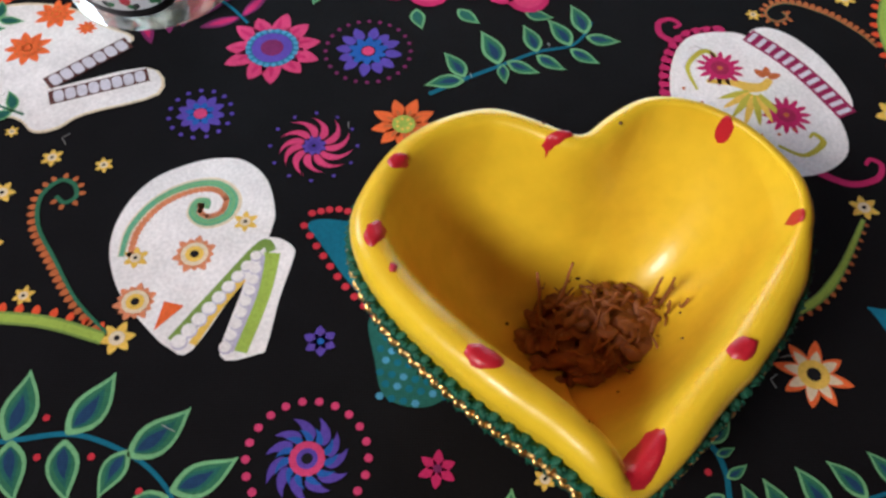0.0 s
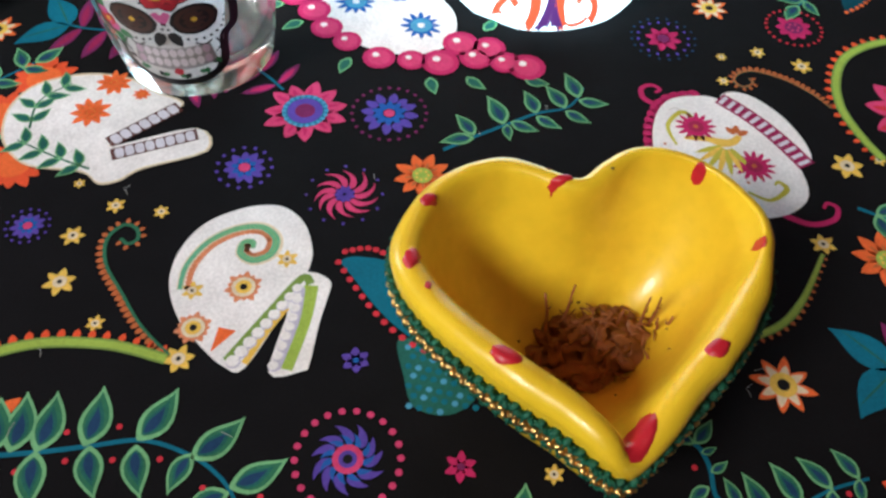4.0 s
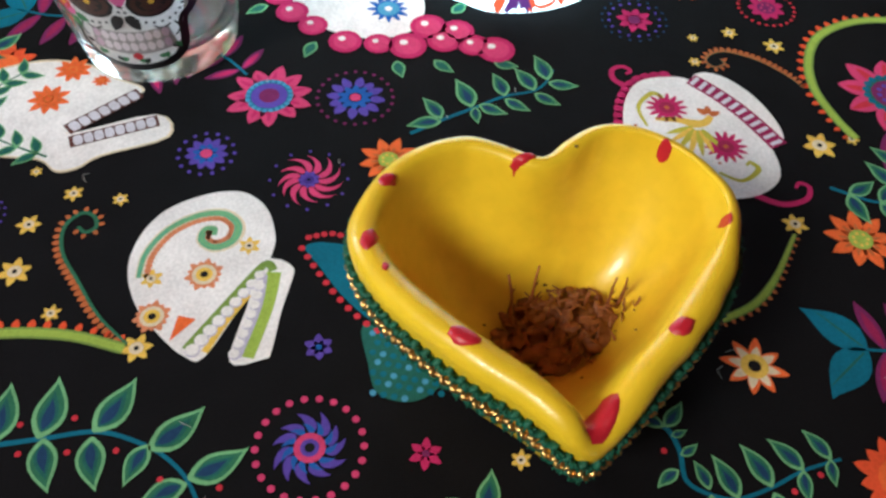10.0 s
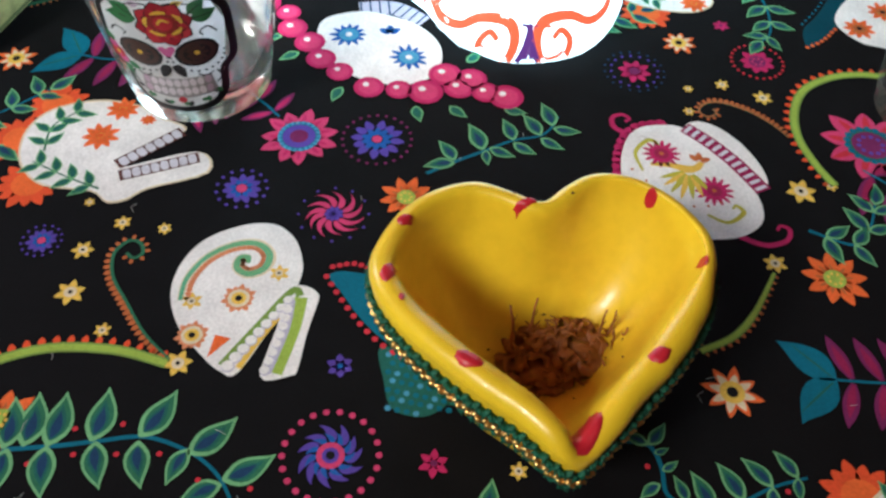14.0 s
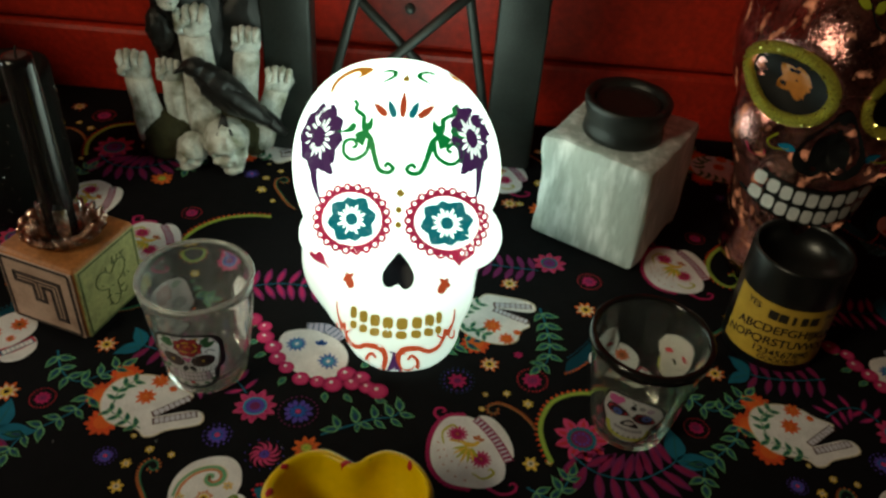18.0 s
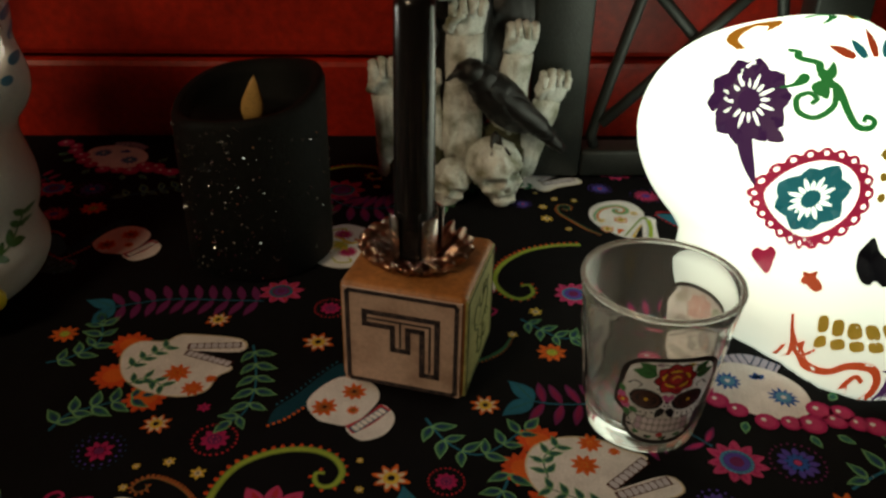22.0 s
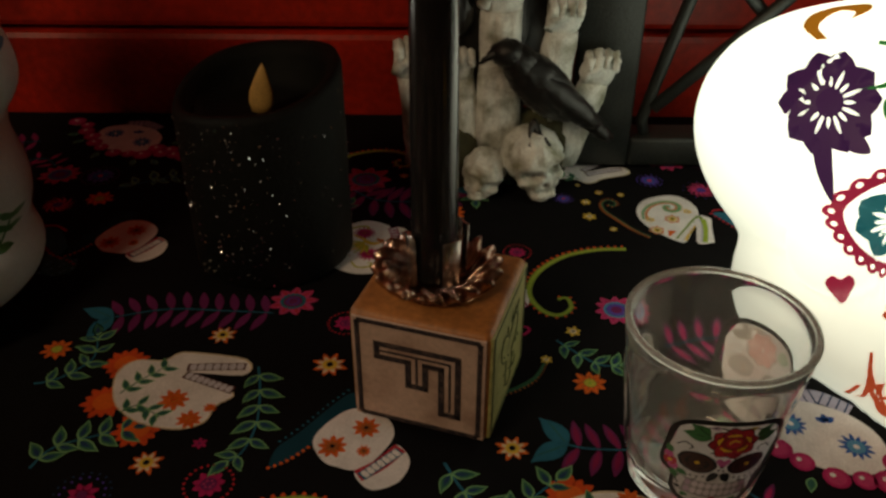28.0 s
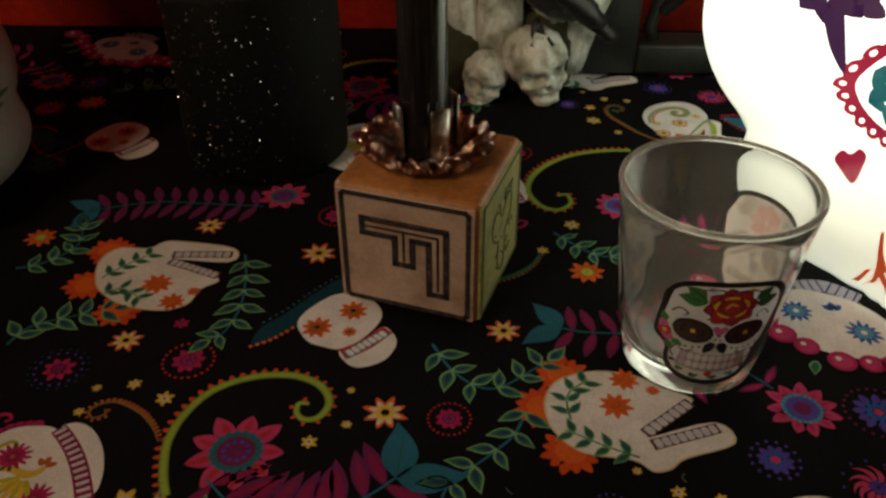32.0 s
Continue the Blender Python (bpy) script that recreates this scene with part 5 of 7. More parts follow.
def shot_glass(m, label, mat, height, r0, r1, decals, band):
    t = thing("shot_glass", m, label, "shot glass", "shot glasses")

    def outer(z):
        return r0 + (r1 - r0) * (z / height) ** 0.92

    w = 0.0019
    pr = [(0, 0.0005), (r0 * 0.7, 0.0003), (r0 - 0.0012, 0.0), (r0 - 0.0002, 0.0008)] + [(outer(height * k / 10), 0.001 + (height - 0.0015) * k / 10) for k in range(1, 10)]
    pr += [(r1, height - 0.0006), (r1 - 0.0002, height - 0.0001), (r1 - w * 0.5, height + 0.0001), (r1 - w * 0.85, height - 0.0002), (r1 - w, height - 0.0009)]
    pr += [(outer(height * k / 10) - w, height * k / 10) for k in range(9, 1, -1)]
    pr += [(outer(0.0085) - 0.0032, 0.0082), (outer(0.0085) - 0.007, 0.0068), (0, 0.0066)]
    part("glass_body", lathe(pr, 72), mat, t).visible_shadow = False
    # milky ring added over the rim to make it brighter than plain glass
    if not band:
        ring = [(r1 - w * 0.5 + 0.0012 * math.cos(k * math.tau / 12), height - 0.0004 + 0.0010 * math.sin(k * math.tau / 12)) for k in range(13)]
        part("rim", lathe(ring, 72), RIMGLASS, t, "rounded rim, made milky for the light it catches").visible_shadow = False
    for art, az, zc, sc in decals:
        a0 = radians(az)

        def wrap(x, y, l):
            z = zc + y * 0.001 * sc
            rad = outer(z) + 0.00025 + 0.00004 * l
            q = a0 + x * 0.001 * sc / outer(z)
            return (rad * math.cos(q), rad * math.sin(q), z)

        fine = Art()
        for pts, ink, l in art.shapes:
            if ink == "back" or (len(pts) > 12 and max(abs(p[0]) for p in pts) > 9):
                # broad shapes are cut into upright slices, so that they follow the round wall
                xs = sorted(p[0] for p in pts)
                x0, x1, n = xs[0], xs[-1], 14
                for k in range(n):
                    u0, u1 = x0 + (x1 - x0) * k / n, x0 + (x1 - x0) * (k + 1) / n
                    ys = []
                    for u in (u0 + 1e-4, u1 - 1e-4):
                        cut = []
                        for (ax, ay), (bx, by) in zip(pts, pts[1:] + pts[:1]):
                            if (ax - u) * (bx - u) <= 0 and ax != bx:
                                cut.append(ay + (by - ay) * (u - ax) / (bx - ax))
                        ys.append((min(cut), max(cut)) if cut else (0, 0))
                    fine.poly([(u0, ys[0][0]), (u1, ys[1][0]), (u1, ys[1][1]), (u0, ys[0][1])], ink, l)
            else:
                fine.poly(pts, ink, l)
        child("decal", fine.mesh("decal", DECAL, wrap), t, "printed sugar skull decal")
    if band:
        pr = [(r1 + 0.0004, height - 0.0042), (r1 + 0.0007, height - 0.0036), (r1 + 0.0007, height - 0.0006), (r1 - 0.0002, height + 0.0006), (r1 - w - 0.0002, height + 0.0004), (r1 - w - 0.0006, height - 0.001)]
        part("rim_band", lathe(pr, 72), DARKRIM, t, "black rim band")
        bm = bmesh.new()
        rng = random.Random(8)
        for k in range(46):
            z, q = rng.uniform(0.006, height - 0.008), rng.uniform(0, math.tau)
            rad = outer(z) + 0.0001
            ball(bm, (rad * math.cos(q), rad * math.sin(q), z), (0.0002, 0.0002, rng.uniform(0.0004, 0.0008)), None, 6, 4)
        tagged(part("fleck", bm, DARKRIM, t, "black flecks"), kind="stuff")
    return t


rose = decal_rose()
shot_glass(pose(-0.0640, 0.1884, 0.0016), "clear shot glass with rose and sugar skull decals", CLEAR, 0.0622, 0.0204, 0.0280, [(rose, -91, 0.0262, 1.24), (rose, 30, 0.029, 1.12), (rose, 152, 0.0262, 1.12)], False)
bright = decal_bright()
shot_glass(pose(0.1545, 0.1750, 0.0016), "smoky shot glass with black rim and bright skull decal", SMOKE, 0.0615, 0.0190, 0.0285, [(bright, -106, 0.0262, 1.3), (bright, 38, 0.033, 1.0), (bright, 138, 0.031, 1.0)], True)

# wooden letter block
OAK = material("worn_orange_wood", (0.44, 0.17, 0.05), 0.5, vary=0.4, scale=50, fine=500, bump=0.3, stain=(0.16, 0.055, 0.015), stain_scale=60, stain_amount=0.6)
FACE = material("worn_pale_wood", (0.62, 0.44, 0.36), 0.6, vary=0.2, scale=60, fine=600, bump=0.35, stain=(0.24, 0.13, 0.09), stain_scale=60, stain_amount=0.7)
SIDE = material("worn_yellow_paint", (0.4, 0.38, 0.15), 0.6, vary=0.25, scale=80, fine=500, bump=0.3, stain=(0.14, 0.15, 0.05), stain_scale=110, stain_amount=0.7)
PRINTINK = material("black_block_ink", (0.02, 0.014, 0.02), 0.7, vary=0.5, scale=400, bump=0.6, stain=(0.2, 0.13, 0.11), stain_scale=420, stain_amount=0.55)
SIDEINK = material("green_block_ink", (0.09, 0.11, 0.035), 0.7, vary=0.5, scale=300)
block = thing("letter_block", pose(-0.1468, 0.2292, 0.0016, 0, 0, -17.5) @ Matrix.Diagonal((1.075, 1.075, 1.035, 1)), "worn wooden letter block used as a candle base", "toy block")
h = 0.0230
part("wood_cube", box(-h, h, -h, h, 0, 0.0452, 0.0030, 4), OAK, block)
part("front_panel", box(-h + 0.0014, h - 0.0014, -h - 0.0003, -h + 0.001, 0.0016, 0.0434, 0.0002, 1), FACE, block, "pale front with a black letter", smooth=False)
part("side_panel", box(h - 0.001, h + 0.0003, -h + 0.0014, h - 0.0014, 0.0016, 0.0434, 0.0002, 1), SIDE, block, "yellow green side with a worn picture", smooth=False)


def raised(strokes, w, at, mat, name, label, parent):
    """Inked strokes standing a little proud of a panel."""
    bm = bmesh.new()
    for (x0, y0), (x1, y1) in strokes:
        d = Vector((x1 - x0, y1 - y0))
        d.normalize()
        n = Vector((-d.y, d.x)) * w / 2
        e = d * w / 2
        quad = [(x0 - e.x + n.x, y0 - e.y + n.y), (x1 + e.x + n.x, y1 + e.y + n.y), (x1 + e.x - n.x, y1 + e.y - n.y), (x0 - e.x - n.x, y0 - e.y - n.y)]
        a = [bm.verts.new(at(x, y, 0)) for x, y in quad]
        b = [bm.verts.new(at(x, y, 1)) for x, y in quad]
        bm.faces.new(b)
        for k in range(4):
            bm.faces.new((a[k], a[(k + 1) % 4], b[(k + 1) % 4], b[k]))
    bmesh.ops.recalc_face_normals(bm, faces=bm.faces[:])
    return part(name, bm, mat, parent, label, smooth=False)


front_at = lambda x, y, l: (x * 0.001, -0.0230 - 0.0003 - 0.0003 * l, 0.0225 + y * 0.001)
side_at = lambda x, y, l: (0.0230 + 0.0003 + 0.00025 * l, x * 0.001, 0.0225 + y * 0.001)
q = 19.8
m = q - 1.0
raised([((-m, q), (m, q)), ((m, q), (q, m)), ((q, m), (q, -m)), ((q, -m), (m, -q)), ((m, -q), (-m, -q)), ((-m, -q), (-q, -m)), ((-q, -m), (-q, m)), ((-q, m), (-m, q))], 1.5, front_at, PRINTINK, "border", "black inked border", block)
# the letter F lying on its side, drawn as a double outline
F = [(-13.5, 11.5), (13, 11.5), (13, -13), (7.6, -13), (7.6, 6.2), (2.4, 6.2), (2.4, -3.6), (-3.2, -3.6), (-3.2, 6.2), (-13.5, 6.2)]
letter = raised(list(zip(F, F[1:] + F[:1])), 1.9, front_at, PRINTINK, "letter", "black outlined letter F turned on its side", block)
raised([((-12, 8.8), (10.4, 8.8)), ((10.4, 8.8), (10.4, -11)), ((-0.4, 8), (-0.4, -1.8))], 0.7, front_at, PRINTINK, "letter_line", "thin inner line of the letter", letter)
raised([((-q, q), (q, q)), ((q, q), (q, -q)), ((q, -q), (-q, -q)), ((-q, -q), (-q, q))], 0.9, side_at, SIDEINK, "side_border", "", block)
rng = random.Random(3)
loops = []
for k in range(34):
    t = k / 34 * math.tau
    r0, r1 = (8 + 4 * math.sin(3 * t)), (8 + 4 * math.sin(3 * (t + math.tau / 34)))
    loops.append(((r0 * math.cos(t), r0 * 1.3 * math.sin(t)), (r1 * math.cos(t + math.tau / 34), r1 * 1.3 * math.sin(t + math.tau / 34))))
for k in range(16):
    x, y = rng.uniform(-12, 12), rng.uniform(-13, 13)
    loops.append(((x, y), (x + rng.uniform(-3, 3), y + rng.uniform(-4, 4))))
raised(loops, 0.6, side_at, SIDEINK, "side_picture", "faded line picture", block)

# fluted drip dish with a clip and a black taper candle
COPPER = material("tarnished_copper", (0.72, 0.5, 0.4), 0.2, metal=1.0, vary=0.3, scale=120, bump=0.15, stain=(0.16, 0.08, 0.055), stain_scale=150, stain_amount=0.7)
PRONG = material("bright_prong_metal", (0.78, 0.72, 0.66), 0.25, metal=1.0, vary=0.2, scale=200, bump=0.1)
dish = thing("candle_dish", pose(-0.1482, 0.2322, 0.0485, 0, 0, 0), "tarnished copper fluted drip dish with clip prongs", "candle holder")
bm = bmesh.new()
n = 216
rows = [(0.0, 0.0007), (0.0082, 0.0005), (0.0100, 0.0010), (0.0120, 0.0022), (0.0140, 0.0038), (0.0160, 0.0052), (0.0178, 0.0060), (0.0196, 0.0060), (0.0210, 0.0048), (0.0216, 0.0034)]
rings = []
for r, z in rows:
    if r == 0:
        rings.append([bm.verts.new((0, 0, z))])
        continue
    k = max(0, (r - 0.008) / 0.0128)
    deep = min(1, 2.2 * k)
    rings.append([bm.verts.new(((r + 0.0014 * k * math.cos(18 * t)) * math.cos(t + 0.45 * k), (r + 0.0014 * k * math.cos(18 * t)) * math.sin(t + 0.45 * k), z + 0.0016 * deep * math.cos(18 * t))) for t in (i * math.tau / n for i in range(n))])
for a, b in zip(rings, rings[1:]):
    for i in range(n):
        j = (i + 1) % n
        bm.faces.new((a[0], b[i], b[j]) if len(a) == 1 else (a[i], b[i], b[j], a[j]))
bmesh.ops.solidify(bm, geom=bm.faces[:], thickness=0.0005)
part("fluted_pan", bm, COPPER, dish)
for k in range(4):
    t = 0.5 + k * math.tau / 4
    bm = box(-0.0032, 0.0032, -0.0004, 0.0004, 0.001, 0.0195, 0.0002, 1)
    bmesh.ops.transform(bm, matrix=Matrix.Rotation(t, 4, "Z") @ Matrix.Translation((0, 0.0094, 0)) @ Matrix.Rotation(-0.04, 4, "X"), verts=bm.verts[:])
    part("clip_prong", bm, PRONG, dish, "bright metal clip prong")
WAX = material("black_wax", (0.012, 0.011, 0.011), 0.22, vary=0.3, scale=40, bump=0.1, coat=0.2)
taper = thing("taper_candle", pose(-0.1490, 0.2325, 0.0497, 0.5, -0.2, 0), "plain black taper candle, unlit, in a copper dish", "candle")
part("candle_stick", lathe([(0, 0), (0.0077, 0.0), (0.0080, 0.001), (0.0079, 0.02), (0.0075, 0.08), (0.0073, 0.096), (0.0068, 0.0992), (0.0045, 0.1), (0.0, 0.0992)], 40), WAX, taper)
bm = bmesh.new()
tube(bm, [(0, 0, 0.099), (0.0003, 0, 0.102), (0.0012, 0, 0.1045)], 0.0006, 0.0004, 6)
part("wick", bm, material("burnt_wick", (0.03, 0.025, 0.02), 0.9), taper)

# glittering black pillar candle with a plastic flame
PILLAR = material("black_glitter_wax", (0.0035, 0.004, 0.0035), 0.65, vary=0.5, scale=500, fine=2500, bump=0.6, spec=0.2)
FLAKE = material("silver_glitter", (0.8, 0.82, 0.8), 0.2, metal=1.0, bump=0)
pillar = thing("pillar_candle", pose(-0.2243, 0.3230, 0.0016), "black glitter pillar candle with a plastic flame", "candle")
bm = bmesh.new()
n, R = 72, 0.0355


def lip(t):
    return 0.0830 + 0.0055 * math.cos(t) + 0.0040 * math.sin(t) + 0.0012 * math.sin(3 * t + 1)


spec = [(0, 0, 0), (R - 0.001, 0, 0), (R, 0.001, 0), (R, 0.03, 0), (R, None, -0.003), (R - 0.0012, None, 0), (R - 0.0045, None, -0.0004), (R - 0.007, None, -0.006), (R - 0.009, 0.071, 0), (R - 0.014, 0.068, 0), (0, 0.068, 0)]
rings = []
for r, z, dz in spec:
    rings.append([bm.verts.new((r * math.cos(t), r * math.sin(t), (lip(t) + dz) if z is None else z)) for t in (i * math.tau / n for i in range(n))] if r else [bm.verts.new((0, 0, z))])
for a, b in zip(rings, rings[1:]):
    for i in range(n):
        j = (i + 1) % n
        bm.faces.new((a[0], b[j], b[i]) if len(a) == 1 else ((a[i], a[j], b[0]) if len(b) == 1 else (a[i], a[j], b[j], b[i])))
bmesh.ops.recalc_face_normals(bm, faces=bm.faces[:])
part("wax_body", bm, PILLAR, pillar)
bm = bmesh.new()
rng = random.Random(21)
for k in range(800):
    # every second flake falls in one band, building a gleam into the glitter
    t = rng.gauss(-2.0, 0.5) if k % 2 else rng.uniform(0, math.tau)
    z = rng.uniform(0.001, 0.98) * lip(t)
    c = Vector(((R + 0.00025) * math.cos(t), (R + 0.00025) * math.sin(t), z))
    rot = Euler((rng.uniform(0, 6), rng.uniform(0, 6), rng.uniform(0, 6))).to_matrix()
    s = rng.uniform(0.00015, 0.0004)
    bm.faces.new([bm.verts.new(c + rot @ Vector(v) * s) for v in ((-1, -1, 0), (1, -1, 0), (1, 1, 0), (-1, 1, 0))])
tagged(part("glitter", bm, FLAKE, pillar, "silver glitter flakes, crowded where the gleam shows", smooth=False), kind="stuff")
bm = lathe([(0, 0), (0.0045, 0.0005), (0.0062, 0.006), (0.0058, 0.012), (0.0036, 0.019), (0.0016, 0.0245), (0, 0.0275)], 24)
bmesh.ops.transform(bm, matrix=Matrix.Translation((0.001, -0.003, 0.0681)) @ Matrix.Rotation(0.12, 4, "Y") @ Matrix.Diagonal((0.85, 0.4, 0.8, 1)), verts=bm.verts[:])
part("flame_tip", bm, material("cream_plastic", (0.6, 0.36, 0.12), 0.35, vary=0.3, scale=100, bump=0.1), pillar, "amber plastic flame")

# glowing painted sugar skull
GLOW = material("frosted_glow_shell", (0.85, 0.87, 0.85), 0.4, vary=0.03, scale=30, bump=0.1, glow=(0.9, 1.0, 0.93), glow_strength=SKULL_GLOW)
# the glow weakens towards the jaw, so the face's shading sits in it
nt = GLOW.node_tree
pos, sep, ramp, mul = (nt.nodes.new(k) for k in ("ShaderNodeTexCoord", "ShaderNodeSeparateXYZ", "ShaderNodeMapRange", "ShaderNodeMath"))
ramp.inputs[1].default_value, ramp.inputs[2].default_value, ramp.inputs[3].default_value, ramp.inputs[4].default_value = 0.018, 0.086, 0.30, 1.08
mul.operation = "MULTIPLY"
mul.inputs[1].default_value = SKULL_GLOW
nt.links.new(pos.outputs["Object"], sep.inputs[0])
nt.links.new(sep.outputs["Z"], ramp.inputs[0])
nt.links.new(ramp.outputs[0], mul.inputs[0])
nt.links.new(mul.outputs[0], nt.nodes["Principled BSDF"].inputs["Emission Strength"])
# each paint glows in its own colour, for lamp light coming through
PAINT = {k: material("skull_paint_" + k, c, 0.5, vary=0.2, scale=150, bump=0.2, glow=c, glow_strength=0.5 * g * SKULL_GLOW) for k, c, g in (
    ("rose", (0.5, 0.025, 0.09), 0.45), ("teal", (0.015, 0.16, 0.2), 0.6), ("white", (0.85, 0.95, 0.87), 2.0), ("purple", (0.06, 0.018, 0.09), 0.55), ("green", (0.02, 0.22, 0.05), 0.6),
    ("orange", (0.5, 0.2, 0.02), 0.65), ("brick", (0.5, 0.07, 0.025), 0.5), ("gold", (0.42, 0.27, 0.04), 0.4), ("black", (0.008, 0.01, 0.018), 0.1))}
lantern = thing("skull_lamp", pose(0.0226, 0.2698, 0.0014, 0, 0, 9), "glowing white sugar skull lamp painted with flowers", "lamp")
bm = bony([((0.009, 0.022, 0.0690), (0.0462, 0.060, 0.0530, 0.091), -12), ((-0.0112, 0.022, 0.0690), (0.0462, 0.060, 0.0530, 0.091), -12), ((0, -0.008, 0.064), (0.036, 0.036, 0.0675, 0.092), -9), ((0, -0.012, 0.064), (0.0435, 0.0345, 0.045), 0),
           ((0.0365, -0.025, 0.0500), (0.0165, 0.018, 0.0185), 0), ((-0.0365, -0.026, 0.0535), (0.0165, 0.018, 0.0160), 0), ((0, -0.032, 0.052), (0.012, 0.013, 0.022), 0),
           ((0.011, -0.030, 0.022), (0.0285, 0.036, 0.033), 0), ((-0.0135, -0.030, 0.022), (0.0285, 0.036, 0.033), 0), ((0, -0.054, 0.009), (0.029, 0.027, 0.022), 0), ((0.006, -0.006, 0.020), (0.0390, 0.044, 0.037), 0), ((-0.0135, -0.003, 0.019), (0.0400, 0.044, 0.036), 0), ((0, 0.038, 0.030), (0.036, 0.052, 0.036), 0)],
          [((0.022, 0, 0.069), 0.0175, 0.0145, 0.0030), ((-0.028, 0, 0.069), 0.0175, 0.0145, 0.0030), ((-0.003, 0, 0.0345), 0.03, 0.004, 0.0010)],
          (0, -0.0101, 0.0561), sharp=20)
for v in bm.verts:
    v.co = Vector((v.co.x * 1.035 + 0.0040, v.co.y + 0.0035, v.co.z * 0.985))
    v.co.z = max(v.co.z, 0.0)
lamp_bm = bm.copy()


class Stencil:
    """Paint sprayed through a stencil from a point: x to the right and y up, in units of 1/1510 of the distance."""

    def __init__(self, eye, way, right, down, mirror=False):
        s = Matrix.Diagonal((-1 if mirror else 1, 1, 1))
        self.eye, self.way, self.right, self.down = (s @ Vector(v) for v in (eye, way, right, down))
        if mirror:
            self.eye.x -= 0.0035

    def lay(self, art, name, inks, bm, lift=0.0004, step=0.00012):
        tree = BVHTree.FromBMesh(bm)
        names = sorted({s[1] for s in art.shapes})
        verts, faces, mats = [], [], []

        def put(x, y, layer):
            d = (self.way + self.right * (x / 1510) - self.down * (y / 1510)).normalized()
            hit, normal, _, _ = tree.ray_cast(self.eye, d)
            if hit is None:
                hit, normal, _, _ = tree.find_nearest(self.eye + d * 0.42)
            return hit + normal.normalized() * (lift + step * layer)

        for pts, ink, layer in art.shapes:
            k, n = len(verts), len(pts)
            verts += [put(x, y, layer) for x, y in pts]
            if n > 5:
                cx, cy = sum(p[0] for p in pts) / n, sum(p[1] for p in pts) / n
                for s in (0.66, 0.33):
                    verts += [put(cx + (p[0] - cx) * s, cy + (p[1] - cy) * s, layer) for p in pts]
                verts.append(put(cx, cy, layer))
                for i in range(n):
                    j = (i + 1) % n
                    faces += [(k + i, k + j, k + n + j, k + n + i), (k + n + i, k + n + j, k + 2 * n + j, k + 2 * n + i), (k + 2 * n + i, k + 2 * n + j, k + 3 * n)]
                    mats += [names.index(ink)] * 3
            else:
                faces.append(list(range(k, k + n)))
                mats.append(names.index(ink))
        me = bpy.data.meshes.new(name)
        me.from_pydata(verts, [], faces)
        for nm in names:
            me.materials.append(inks[nm])
        me.polygons.foreach_set("material_index", mats)
        for pl in me.polygons:
            pl.use_smooth = True
        me.update()
        return me


def eye_art(x0, y0):
    a = Art()
    n = 40
    el = lambda r, k: (x0 + r * 1.04 * math.cos(k * math.tau / n), y0 + r * 0.89 * math.sin(k * math.tau / n))
    for k in range(n):
        a.poly([el(52, k), el(52, k + 1), el(66, k + 1), el(66, k)], "rose", 0)
    for k in range(22):
        x, y = el(62.5, k * n / 22)
        a.disc(x, y, 8.6, "rose", 0, 10)
        a.disc(x, y, 3.1, "white", 2, 8)
    for k in range(8):
        a.petal(x0, y0, k * math.tau / 8 + 0.2, 8, 46 if k % 4 != 2 else 40, 19, "teal", 1)
    for k in range(16):
        a.petal(x0, y0, k * math.tau / 16, 11, 28 if k % 2 else 22, 2.4, "white", 3)
    a.disc(x0, y0, 10.5, "teal", 4, 12)
    return a


def side_flower(x0, y0):
    a = Art()
    for k in range(5):
        t = k * math.tau / 5 + 0.35
        for s in (-0.27, 0.27):
            a.petal(x0, y0, t + s, 8, 97, 42, "purple", 0)
    for k in range(16):
        a.petal(x0, y0, k * math.tau / 16, 27, 62 if k % 2 else 48, 3.4, "white", 2)
    a.disc(x0, y0, 25, "purple", 3, 14)
    a.blob([(x0 - 32, y0 - 62), (x0 + 2, y0 - 66), (x0 + 10, y0 - 110), (x0 + 10, y0 - 176), (x0 - 14, y0 - 140), (x0 - 26, y0 - 100)], "purple", 0)
    a.blob([(x0 + 44, y0 - 64), (x0 + 66, y0 - 62), (x0 + 78, y0 - 90), (x0 + 42, y0 - 88)], "purple", 0)
    return a


def cheek_heart(hx, hy):
    a = Art()
    a.blob([(hx, hy - 26), (hx + 18, hy - 8), (hx + 28, hy + 10), (hx + 18, hy + 22), (hx + 3, hy + 14), (hx - 12, hy + 20), (hx - 26, hy + 8), (hx - 16, hy - 10)], "rose", 0)
    return a


